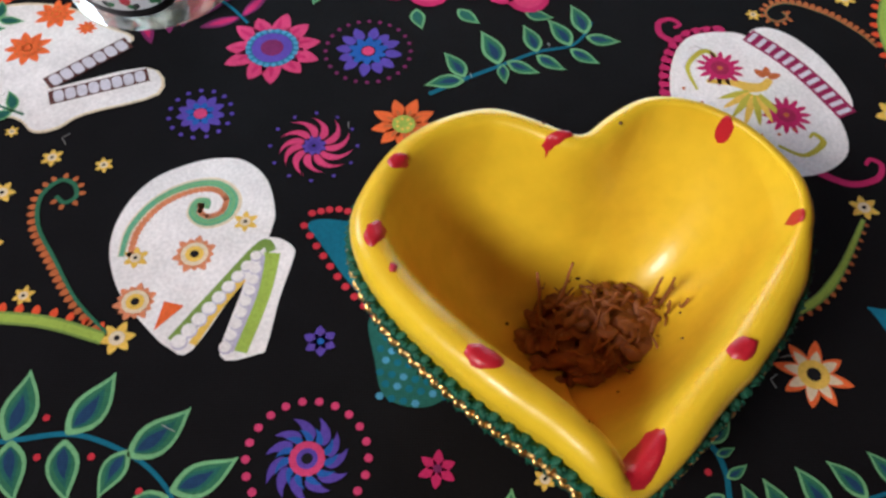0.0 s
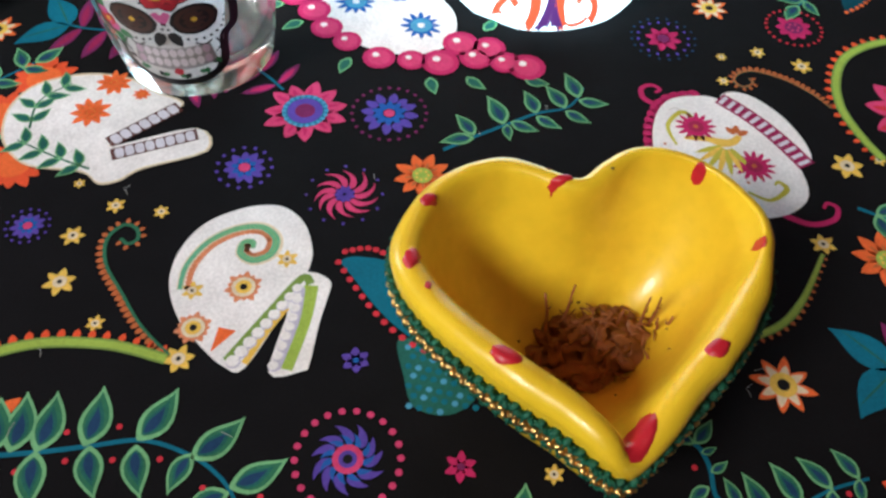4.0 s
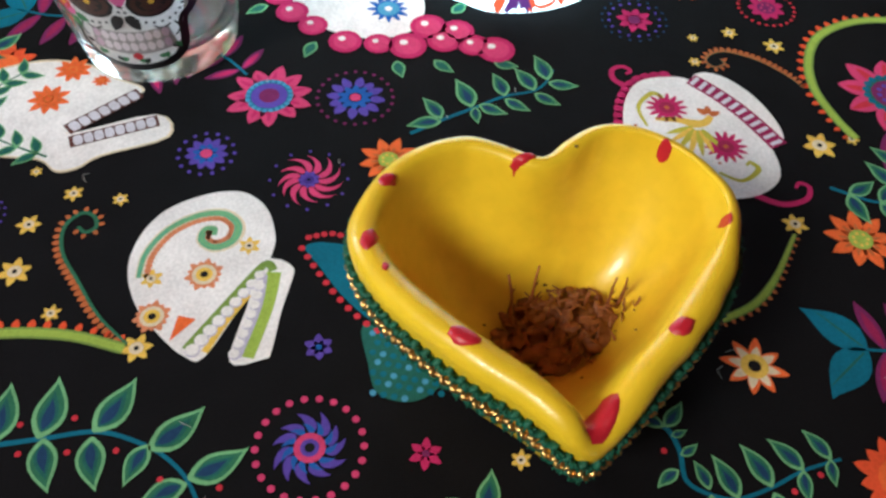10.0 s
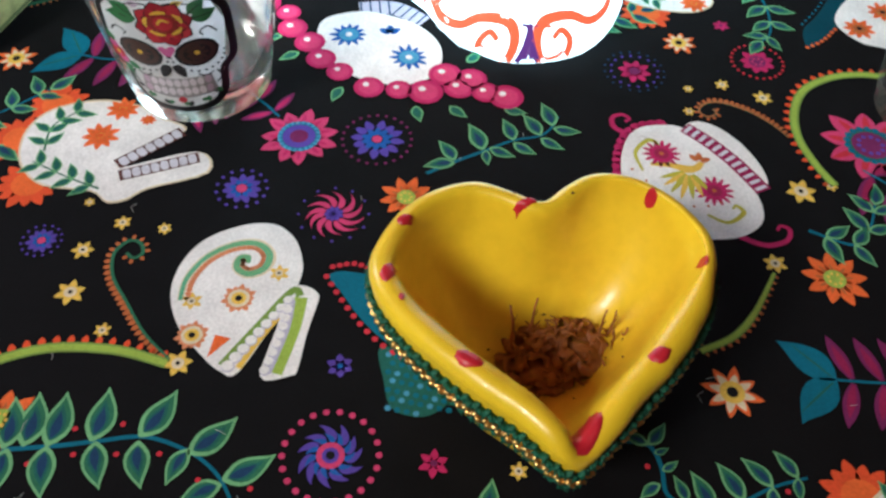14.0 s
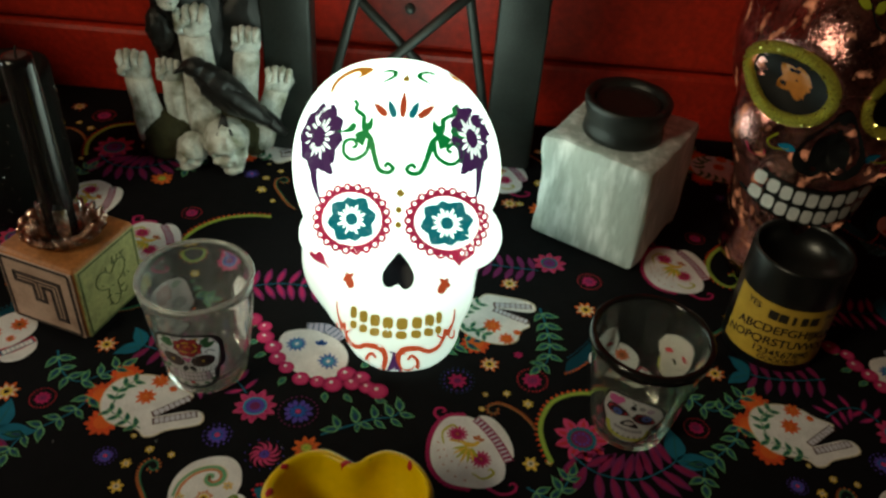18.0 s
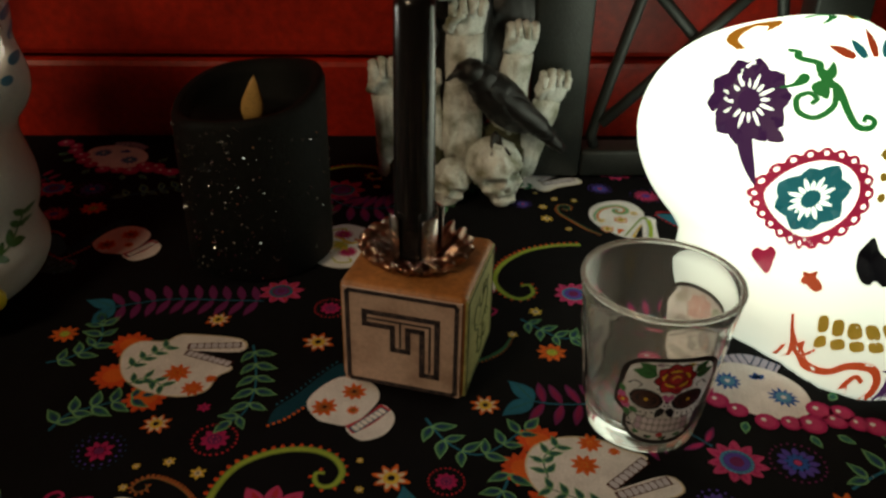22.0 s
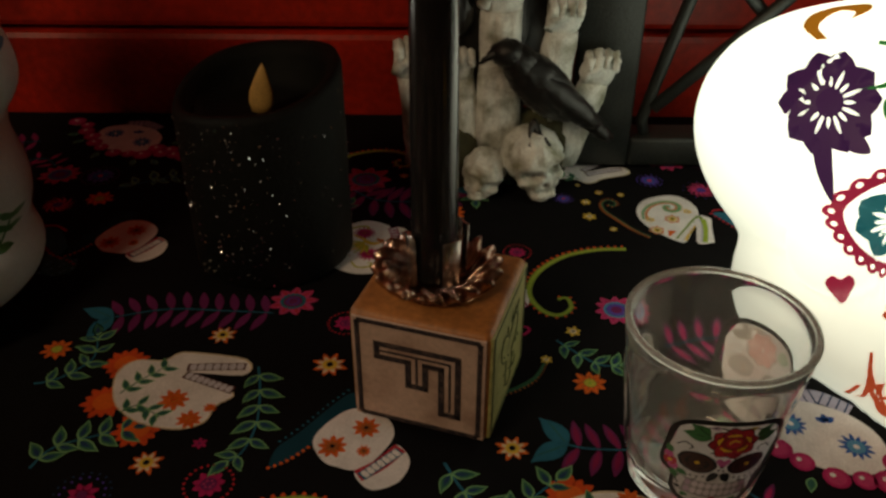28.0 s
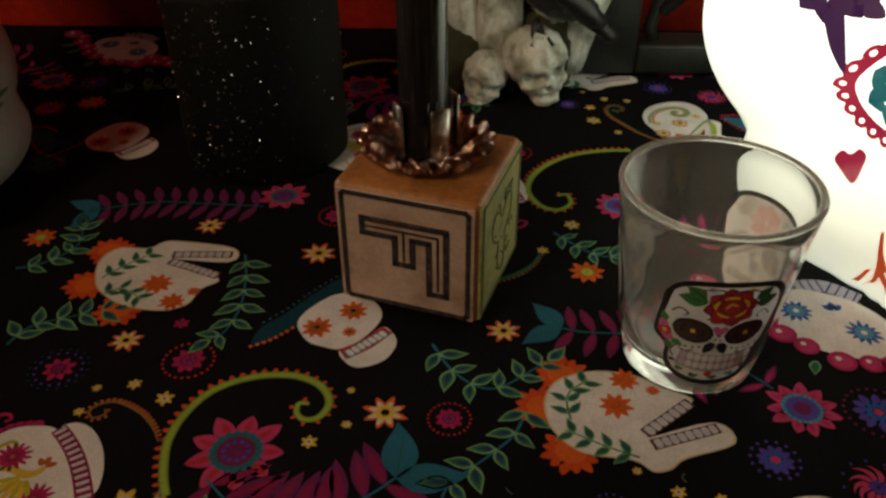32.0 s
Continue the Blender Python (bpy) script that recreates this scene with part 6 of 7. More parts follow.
def face_art():
    """Nose, teeth and scrolls, drawn about the line x = -79 below the eyes."""
    a = Art()
    m0 = -79
    for s in (-1, 1):
        m = lambda pts: [(m0 + s * x, y) for x, y in pts]
        a.strip(m([(136, 272), (130, 293), (110, 310), (86, 318), (66, 317)]), 7, 6, "orange", 0, mid=9)
        a.blob(m([(92, 317), (64, 319), (74, 307), (98, 297), (86, 306)]), "orange", 0)
        a.strip(m([(46, 313), (30, 316), (20, 310), (28, 302), (42, 295)]), 3, 2.4, "green", 0, mid=9)
        a.petal(m0 + s * 28, 234, 1.571 + s * -0.85, 0, 34, 7, "brick", 0)
        a.petal(m0 + s * 14, 232, 1.571 + s * -0.38, 0, 33, 7, "teal", 0)
        a.strip(m([(92, 260), (84, 254), (86, 244), (70, 232), (70, 222), (66, 206), (54, 190), (46, 160), (36, 138), (20, 134), (12, 142), (22, 150), (27, 142)]), 7, 7, "green", 0, mid=11)
        a.strip(m([(57, 196), (62, 168), (84, 154), (102, 164), (102, 184), (88, 190), (80, 180), (88, 174)]), 8.5, 7, "green", 0)
        a.blob(m([(54, 232), (62, 222), (74, 218), (72, 208), (58, 206), (52, 216)]), "green", 0)
        a.blob(m([(122, 203), (104, 206), (90, 220), (82, 214), (88, 204), (104, 201)]), "green", 0)
        a.blob(m([(64, 206), (80, 204), (84, 194), (70, 178), (64, 188)]), "green", 0)
        a.petal(m0 + s * 77, -73, 1.571 - s * 0.42, 0, 32, 7.6, "brick", 0)
        a.petal(m0 + s * 94, -60, 1.571 + s * 0.95, 0, 24, 5.4, "brick", 0)
        a.strip(m([(104, -98), (101, -122), (88, -150), (80, -166), (64, -176), (44, -172), (18, -178), (11, -196), (20, -216), (40, -212), (46, -196), (36, -186), (28, -194)]), 2.4, 5, "brick", 0, mid=11)
        a.strip(m([(100, -126), (96, -146), (103, -148), (104, -134)]), 4, 3, "brick", 0)
        a.strip(m([(90, -134), (86, -150), (76, -146)]), 6, 3, "brick", 0)
        a.strip(m([(11, -200), (20, -218), (46, -216)]), 6, 4, "brick", 0)
    a.petal(m0, 233, 1.571, 0, 47, 6.4, "brick", 0)
    a.blob([(m0, 310), (m0 + 5, 304), (m0 + 5, 298), (m0 - 5, 298), (m0 - 5, 304)], "gold", 0)
    c = m0 + 3
    a.blob([(c, -4), (c + 10, -14), (c + 22, -30), (c + 29, -48), (c + 24, -64), (c + 12, -70), (c, -62), (c - 12, -68), (c - 24, -64), (c - 28, -46), (c - 20, -28), (c - 9, -13)], "black", 0)
    a.poly([(m0 + 3, 108), (m0 + 12, 98), (m0 + 3, 89), (m0 - 6, 98)], "gold", 0)
    a.disc(m0 + 1, 69, 6.2, "gold", 0, 10)
    a.disc(m0 + 1, 43, 6.2, "gold", 0, 10)
    a.blob([(m0 + 4, -179), (m0 + 10, -200), (m0 + 20, -219), (m0 + 8, -219), (m0 + 5, -204), (m0 + 1, -219), (m0 - 11, -219), (m0 - 3, -200)], "purple", 1)
    for k in range(8):
        x = (-72, -54, -33, -10, 15, 41, 62, 78)[k]
        wid = (6.5, 8, 9.5, 10, 10.5, 9.5, 8.5, 5.5)[k]
        lift = 0.0028 * (x - 3) ** 2
        for y, hh in ((-131 + lift, 11), (-151 + lift * 0.9, 7.5)):
            pts = []
            for i in range(14):
                t = i * math.tau / 14
                pts.append((m0 + x + wid * math.copysign(abs(math.cos(t)) ** 0.7, math.cos(t)), y + hh * math.copysign(abs(math.sin(t)) ** 0.7, math.sin(t))))
            a.poly(pts, "gold", 0)
    return a


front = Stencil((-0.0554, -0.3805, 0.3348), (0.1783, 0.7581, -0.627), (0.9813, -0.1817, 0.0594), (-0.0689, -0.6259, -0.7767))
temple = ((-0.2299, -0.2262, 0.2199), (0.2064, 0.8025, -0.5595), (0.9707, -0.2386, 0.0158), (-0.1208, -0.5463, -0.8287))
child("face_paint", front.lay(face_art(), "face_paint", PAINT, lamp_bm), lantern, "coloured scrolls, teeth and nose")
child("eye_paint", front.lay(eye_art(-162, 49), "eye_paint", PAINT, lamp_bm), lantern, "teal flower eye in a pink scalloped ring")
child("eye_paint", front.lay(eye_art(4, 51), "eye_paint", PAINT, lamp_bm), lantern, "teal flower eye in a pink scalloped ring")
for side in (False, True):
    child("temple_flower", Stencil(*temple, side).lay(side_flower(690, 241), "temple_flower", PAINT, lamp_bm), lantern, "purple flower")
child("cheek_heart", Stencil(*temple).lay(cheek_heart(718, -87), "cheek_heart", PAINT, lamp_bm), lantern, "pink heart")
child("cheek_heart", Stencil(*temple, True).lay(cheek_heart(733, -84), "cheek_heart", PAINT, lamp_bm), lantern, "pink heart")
part("shell", bm, GLOW, lantern)

# selenite cube with a black tealight cup
SELENITE = material("selenite", (0.52, 0.57, 0.54), 0.34, vary=0.16, scale=70, fine=460, bump=0.9, stain=(0.92, 0.95, 0.94), stain_scale=150, stain_amount=1.0)
nt = SELENITE.node_tree
fibre = nt.nodes.new("ShaderNodeMapping")
fibre.inputs["Scale"].default_value = (1, 1, 0.22)
for link in [l for l in nt.links if l.from_node.type == "TEX_COORD"]:
    to, source = link.to_socket, link.from_socket
    nt.links.new(source, fibre.inputs[0])
    nt.links.new(fibre.outputs[0], to)
SELENITE.node_tree.nodes["Principled BSDF"].inputs["Subsurface Weight"].default_value = 0.25
SELENITE.node_tree.nodes["Principled BSDF"].inputs["Subsurface Radius"].default_value = (0.01, 0.01, 0.01)
cube = thing("selenite_cube", pose(0.1575, 0.3485, 0.0014, 0, 0, -30), "pale green white selenite crystal cube", "crystal")
bm = box(-0.0357, 0.0357, -0.0387, 0.0387, 0, 0.0722, 0.003, 2)
bmesh.ops.subdivide_edges(bm, edges=bm.edges[:], cuts=7, use_grid_fill=True)
for v in bm.verts:
    k = noise.noise(Vector((v.co.x * 160, v.co.y * 160, v.co.z * 34)))
    e = noise.noise(v.co * 60 + Vector((5, 5, 5)))
    if v.co.z > 0.002:
        v.co += Vector((v.co.x, v.co.y, 0)).normalized() * (0.0022 * k + 0.0018 * e)
part("crystal_body", bm, SELENITE, cube)
CUP = material("black_carved_wood", (0.012, 0.014, 0.013), 0.38, vary=0.5, scale=90, bump=0.4)
cup = thing("tealight_cup", pose(0.1555, 0.3445, 0.0728, 0, 0, 0), "black waisted tealight cup on a selenite cube", "candle holder")
part("cup_body", lathe([(0, 0), (0.0232, 0), (0.0246, 0.0012), (0.0244, 0.0050), (0.0234, 0.0082), (0.0236, 0.0110), (0.0250, 0.0160), (0.0261, 0.0205), (0.0264, 0.0230), (0.0256, 0.0246), (0.0230, 0.0243), (0.0206, 0.0222), (0.0196, 0.0150), (0, 0.0148)], 64), CUP, cup)
part("tealight", lathe([(0, 0.0149), (0.0192, 0.0149), (0.0194, 0.0212), (0.0186, 0.0216), (0.0178, 0.0206), (0.0150, 0.0203), (0.0128, 0.0207), (0.0098, 0.0200), (0.005, 0.0203), (0, 0.0198)], 48), CUP, cup, "black tealight sunk in the cup")

# bulged mercury-glass skull
MERC = material("copper_mercury_glass", (0.74, 0.30, 0.28), 0.17, metal=1.0, vary=0.65, scale=140, fine=620, bump=0.85, coat=0.4, stain=(0.07, 0.015, 0.02), stain_scale=170, stain_amount=0.8)
GILT = material("gold_glitter", (0.72, 0.56, 0.09), 0.38, metal=0.85, vary=0.7, scale=900, bump=1.0)
GILTFLAKE = material("gold_flake", (0.95, 0.78, 0.25), 0.15, metal=1.0, bump=0)
# warm glowing specks put into the shell's colour stand for its reflections
nt = MERC.node_tree
sp = nt.nodes.new("ShaderNodeTexNoise")
sp.inputs["Scale"].default_value, sp.inputs["Detail"].default_value = 85, 8
mr = nt.nodes.new("ShaderNodeMapRange")
mr.inputs[1].default_value, mr.inputs[2].default_value, mr.inputs[4].default_value = 0.58, 0.76, 0.7
co = nt.nodes.new("ShaderNodeTexCoord")
nt.links.new(co.outputs["Object"], sp.inputs["Vector"])
nt.links.new(sp.outputs["Fac"], mr.inputs[0])
nt.links.new(mr.outputs[0], nt.nodes["Principled BSDF"].inputs["Emission Strength"])
nt.nodes["Principled BSDF"].inputs["Emission Color"].default_value = (1.0, 0.32, 0.16, 1)
HOLLOW = material("black_hollow", (0.008, 0.007, 0.007), 0.35, bump=0)
ENAMEL = {k: material("enamel_" + k, c, 0.5 if k == "black" else 0.25, spec=0.15 if k == "black" else 0.5, scale=200, bump=0) for k, c in dict(white=(0.75, 0.74, 0.72), black=(0.01, 0.01, 0.01), sky=(0.02, 0.2, 0.35), lime=(0.35, 0.38, 0.03), amber=(0.55, 0.2, 0.03), rose=(0.5, 0.05, 0.1)).items()}
mercury = thing("mercury_skull", pose(0.2545, 0.3260, -0.0004, 0, 0, -7), "shiny copper mercury-glass skull with gold glitter eye rims", "skull ornament")
bm = bony([((0, 0.012, 0.142), (0.049, 0.07, 0.062), 0), ((0, -0.022, 0.110), (0.043, 0.036, 0.055), 0), ((0.031, -0.028, 0.112), (0.0155, 0.02, 0.018), 0), ((-0.031, -0.028, 0.112), (0.0155, 0.02, 0.018), 0),
           ((0, -0.018, 0.068), (0.034, 0.038, 0.05), 0), ((0, 0, 0.03), (0.029, 0.046, 0.045), 0)],
          [((-0.0265, 0, 0.142), 0.016, 0.014, 0.013), ((0.0265, 0, 0.142), 0.016, 0.014, 0.013), ((0, 0, 0.114), 0.0085, 0.010, 0.009)], (0, -0.005, 0.095), sharp=10)
for v in bm.verts:
    v.co.z = max(v.co.z, 0.0019)
mb = bm.copy()
part("shell", bm, MERC, mercury)
tree = BVHTree.FromBMesh(mb)


def on_front(tr, x, z, up=0.0):
    hit, normal, _, _ = tr.ray_cast(Vector((x, -0.5, z)), Vector((0, 1, 0)))
    return (hit or Vector((x, -0.03, z))) - Vector((0, up, 0))


for sx in (-0.0265, 0.0265):
    bm = bmesh.new()
    pts = [on_front(tree, sx + 0.0185 * math.cos(t), 0.142 + 0.0165 * math.sin(t), 0.0) for t in (k * math.tau / 40 for k in range(41))]
    tube(bm, pts, 0.0033, 0.0033, 8)
    rim = part("eye_rim", bm, GILT, mercury, "gold glitter eye rim")
    bm = bmesh.new()
    rng = random.Random(int(sx * 1e4))
    for k in range(420):
        i = rng.randrange(40)
        p = Vector(pts[i]).lerp(Vector(pts[i + 1]), rng.random())
        p += Vector((rng.gauss(0, 1), -abs(rng.gauss(0, 1)), rng.gauss(0, 1))).normalized() * 0.0034
        turn = Euler((rng.uniform(0, 6), rng.uniform(0, 6), rng.uniform(0, 6))).to_matrix()
        q = rng.uniform(0.0003, 0.0006)
        bm.faces.new([bm.verts.new(p + turn @ Vector(v) * q) for v in ((-1, -1, 0), (1, -1, 0), (1, 1, 0), (-1, 1, 0))])
    tagged(part("glitter", bm, GILTFLAKE, rim, "gold glitter flakes", smooth=False), kind="stuff")
    a = Art()
    a.disc(0, 0, 16.4, "black", 0, 24, 14.4)
    for k in range(5):
        a.petal(3, 0, k * 1.257, 0.5, 9.8, 3.6, "amber", 3)
    child("eye_hollow", art_on(a, "eye_hollow", ENAMEL, mb, (sx, 0, 0.142), 0), mercury, "black eye hollow with an amber flower")
a = Art()
a.blob([(0, 24), (8, 14), (17, -3), (15, -13), (6, -16), (0, -12), (-6, -16), (-15, -13), (-17, -3), (-8, 14)], "black", 0)
child("nose_hollow", art_on(a, "nose_hollow", ENAMEL, mb, (0, 0, 0.115), 0, lift=0.0014), mercury, "black nose hollow")
a = Art()
a.strip([(-30.5, 6), (-18, 2.2), (0, 0), (18, 2.2), (30.5, 6)], 21, 21, "black", 0, mid=23)
for row in (5.3, -5.3):
    for k in range(9):
        x = -27 + 6.75 * k
        pts = []
        for i in range(12):
            t = i * math.tau / 12
            pts.append((x + 2.85 * math.copysign(abs(math.cos(t)) ** 0.6, math.cos(t)), row + 0.0062 * x * x + 4.3 * math.copysign(abs(math.sin(t)) ** 0.6, math.sin(t))))
        a.poly(pts, "white", 3)
child("teeth", art_on(a, "teeth", ENAMEL, mb, (0, 0, 0.079), 0), mercury, "two rows of white teeth")
for s in (-1, 1):
    a = Art()
    a.leaf(s * 17, 111, 0.2 if s > 0 else 2.94, 9, "sky", None, 0)
    a.strip([(s * 27, 118), (s * 31, 113), (s * 27, 109), (s * 20, 111)], 1.2, 0.6, "lime", 0)
    a.strip([(s * 40, 108), (s * 36, 102), (s * 30, 103), (s * 31, 107)], 0.9, 0.6, "rose", 0)
    child("painted_scroll", art_on(a, "painted_scroll", ENAMEL, mb, (0, 0, 0), 0), mercury, "small painted leaf and scrolls")
a = Art()
a.strip([(-2, 186), (2, 178), (9, 176), (10, 181), (6, 182)], 0.8, 0.6, "black", 0)
a.leaf(-2, 184, 2.6, 8, "lime", None, 0)
a.leaf(0, 183, 0.5, 8, "lime", None, 0)
child("painted_sprig", art_on(a, "painted_sprig", ENAMEL, mb, (0, 0, 0), 0), mercury, "small painted green leaves")

# black tin with a yellow lettered label
TIN = material("black_tin", (0.008, 0.008, 0.008), 0.3, vary=0.2, scale=60, bump=0.1)
YELLOW = material("yellow_label_paper", (0.55, 0.35, 0.045), 0.5, vary=0.15, scale=80, bump=0.1, stain=(0.4, 0.24, 0.02), stain_scale=60, stain_amount=0.5)
LETTER = material("black_letter_ink", (0.02, 0.015, 0.008), 0.6, bump=0)
jar = thing("lettered_jar", pose(0.2430, 0.2470, 0.0014), "black candle jar with a yellow talking-board label", "candle jar")
JR = 0.0262
part("jar_body", lathe([(0, 0), (JR - 0.001, 0), (JR, 0.001), (JR, 0.0655), (JR - 0.0005, 0.067), (JR - 0.0018, 0.067), (JR - 0.0022, 0.064), (JR - 0.0024, 0.05), (0, 0.049)], 64), TIN, jar)
bm = bmesh.new()
vs = [[bm.verts.new(((JR + 0.0003) * math.cos(t), (JR + 0.0003) * math.sin(t), z)) for z in (0.006, 0.045)] for t in (radians(-175 + k * 4) for k in range(44))]
for a, b in zip(vs, vs[1:]):
    bm.faces.new((a[0], b[0], b[1], a[1]))
part("label_paper", bm, YELLOW, jar, "yellow paper label")


def lettering(text, size, az, z, name="lettering", arc=0.0):
    cu = bpy.data.curves.new(name, "FONT")
    cu.body, cu.size, cu.align_x, cu.align_y = text, size, "CENTER", "CENTER"
    cu.offset = size * 0.018
    src = bpy.data.objects.new(name, cu)
    scene.collection.objects.link(src)
    me = bpy.data.meshes.new_from_object(src.evaluated_get(bpy.context.evaluated_depsgraph_get()))
    bpy.data.objects.remove(src)
    for v in me.vertices:
        t = radians(az) + v.co.x / JR
        zz = z + v.co.y - arc * v.co.x * v.co.x
        v.co = Vector(((JR + 0.0006) * math.cos(t), (JR + 0.0006) * math.sin(t), zz))
    me.materials.clear()
    me.materials.append(LETTER)
    return child(name, me, jar, "black printed lettering")


lettering("YES", 0.0052, -146, 0.0400)
lettering("NO", 0.0052, -52, 0.0400)
lettering("ABCDEFGHIJKLM", 0.0074, -98, 0.0290, arc=6)
lettering("NOPQRSTUVWXYZ", 0.0074, -98, 0.0208, arc=6)
lettering("1234567890", 0.0062, -98, 0.0132)
lettering("GOODBYE", 0.0046, -98, 0.0085)
bm = bmesh.new()
for k, w in enumerate((0.0050, 0.0046, 0.0018, 0.0036, 0.0046)):
    a0 = radians(-98) + (-0.0105 + k * 0.0053) / JR
    quad = [(a0 - w / 2 / JR, 0.0352), (a0 + w / 2 / JR, 0.0352), (a0 + w / 2 / JR, 0.0408), (a0 - w / 2 / JR, 0.0408)]
    bm.faces.new([bm.verts.new(((JR + 0.0006) * math.cos(t), (JR + 0.0006) * math.sin(t), z)) for t, z in quad])
part("title_bar", bm, LETTER, jar, "bold black title bars", smooth=False)

# hooded statuette of pale hands, skulls and a raven
BONE = material("stained_bone_resin", (0.76, 0.78, 0.74), 0.4, vary=0.25, scale=190, fine=900, bump=0.6, stain=(0.14, 0.14, 0.05), stain_scale=75, stain_amount=0.85)
BLACKRESIN = material("black_resin", (0.012, 0.012, 0.012), 0.3, vary=0.4, scale=200, bump=0.4)
MOSS = material("mossy_resin", (0.045, 0.042, 0.014), 0.8, vary=0.5, scale=150, bump=0.6)
bm = bmesh.new()


def painted(first, index):
    bm.faces.ensure_lookup_table()
    for fc in bm.faces[first:]:
        fc.material_index = index


def upright_forearm(x, y, z0, z1, w, lean):
    """A long wrinkled forearm that rises to a half-closed fist."""
    wrist = z1 - 1.9 * w
    for dx, r in ((-0.42, 0.62), (0.42, 0.62), (0.0, 0.72)):
        tube(bm, [(x + dx * w, y, z0), (x + dx * w * 0.9 + lean * 0.4, y - 0.1 * w, (z0 + wrist) / 2), (x + dx * w * 0.75 + lean * 0.85, y, wrist)], r * w, r * w * 0.86, 12)
    ball(bm, (x + lean * 0.95, y, z1 - 1.25 * w), (w * 0.98, w * 0.62, w * 0.95), None, 14, 10)
    for k in range(4):
        fx = x + lean + (k - 1.5) * w * 0.46
        top = z1 - 0.12 * w * abs(k - 1.3)
        tube(bm, [(fx, y - 0.1 * w, z1 - 1.3 * w), (fx, y - 0.05 * w, top - 0.35 * w), (fx, y - 0.3 * w, top), (fx, y - 0.66 * w, top - 0.22 * w), (fx * 0.97 + x * 0.03, y - 0.72 * w, top - 0.75 * w)], w * 0.29, w * 0.2, 8)
    tube(bm, [(x + lean - 0.8 * w, y - 0.2 * w, z1 - 1.6 * w), (x + lean - 0.7 * w, y - 0.6 * w, z1 - 1.1 * w), (x + lean - 0.2 * w, y - 0.8 * w, z1 - 0.8 * w)], w * 0.3, w * 0.2, 8)


def small_skull(c, r, turn=0.0, roll=0.0):
    """A scowling skull: brow ridges drawn down to the nose, cheekbones, a nose ridge and a small jaw."""
    pieces = [((0, 0.1 * r, 0.34 * r), (0.92 * r, 1.05 * r, 0.88 * r), 0), ((0, -0.3 * r, -0.25 * r), (0.62 * r, 0.52 * r, 0.66 * r), 0),
              ((0, -0.70 * r, -0.08 * r), (0.13 * r, 0.20 * r, 0.30 * r), 0), ((0, -0.46 * r, -0.74 * r), (0.42 * r, 0.36 * r, 0.26 * r), 0)]
    for w in (-1, 1):
        pieces += [((w * 0.20 * r, -0.66 * r, 0.24 * r), (0.20 * r, 0.26 * r, 0.11 * r), 0), ((w * 0.46 * r, -0.56 * r, 0.36 * r), (0.24 * r, 0.26 * r, 0.12 * r), 0),
                   ((w * 0.50 * r, -0.48 * r, -0.20 * r), (0.22 * r, 0.30 * r, 0.15 * r), 0)]
    sb = bony(pieces, [((-0.36 * r, 0, 0.06 * r), 0.25 * r, 0.18 * r, 0.42 * r), ((0.36 * r, 0, 0.06 * r), 0.25 * r, 0.18 * r, 0.42 * r), ((0, 0, -0.36 * r), 0.10 * r, 0.10 * r, 0.25 * r), ((0, 0, -0.60 * r), 0.36 * r, 0.07 * r, 0.22 * r)],
              (0, 0, 0), 56, 44, 14.0)
    tmp = bpy.data.meshes.new("tmp")
    bmesh.ops.transform(sb, matrix=Matrix.Translation(c) @ Matrix.Rotation(radians(turn), 4, "Z") @ Matrix.Rotation(radians(roll), 4, "Y"), verts=sb.verts[:])
    sb.to_mesh(tmp)
    sb.free()
    bm.from_mesh(tmp)
    bpy.data.meshes.remove(tmp)


upright_forearm(-0.040, 0.004, 0.012, 0.078, 0.0105, -0.006)
upright_forearm(-0.020, 0.006, 0.012, 0.072, 0.0085, -0.004)
upright_forearm(-0.004, 0.004, 0.018, 0.112, 0.0115, 0.000)
upright_forearm(0.022, 0.010, 0.030, 0.095, 0.0095, 0.006)
upright_forearm(0.0305, 0.009, 0.006, 0.068, 0.0095, 0.0175)
small_skull((0.0135, -0.012, 0.0155), 0.0165, 12, -11)
small_skull((-0.0125, -0.010, 0.0085), 0.0120, -8, 14)
small_skull((-0.016, 0.0, 0.122), 0.0120, -6)
k0 = len(bm.faces)
for x, y, z, a, b, c in ((-0.008, 0.014, 0.006, 0.042, 0.018, 0.010), (-0.03, 0.006, 0.012, 0.02, 0.016, 0.022), (0.012, 0.008, 0.016, 0.026, 0.010, 0.022), (0.027, 0.010, 0.014, 0.009, 0.010, 0.022)):
    ball(bm, (x, y, z), (a, b, c), None, 14, 10)
painted(k0, 2)
k0 = len(bm.faces)
ball(bm, (-0.014, 0.012, 0.118), (0.019, 0.016, 0.026), None, 16, 12)
ball(bm, (-0.010, 0.018, 0.085), (0.026, 0.013, 0.05), None, 16, 12)
ball(bm, (0.012, 0.020, 0.07), (0.02, 0.010, 0.05), Matrix.Rotation(0.4, 3, "Y"), 14, 10)
ball(bm, (-0.026, 0.008, 0.092), (0.010, 0.010, 0.016), None, 12, 8)
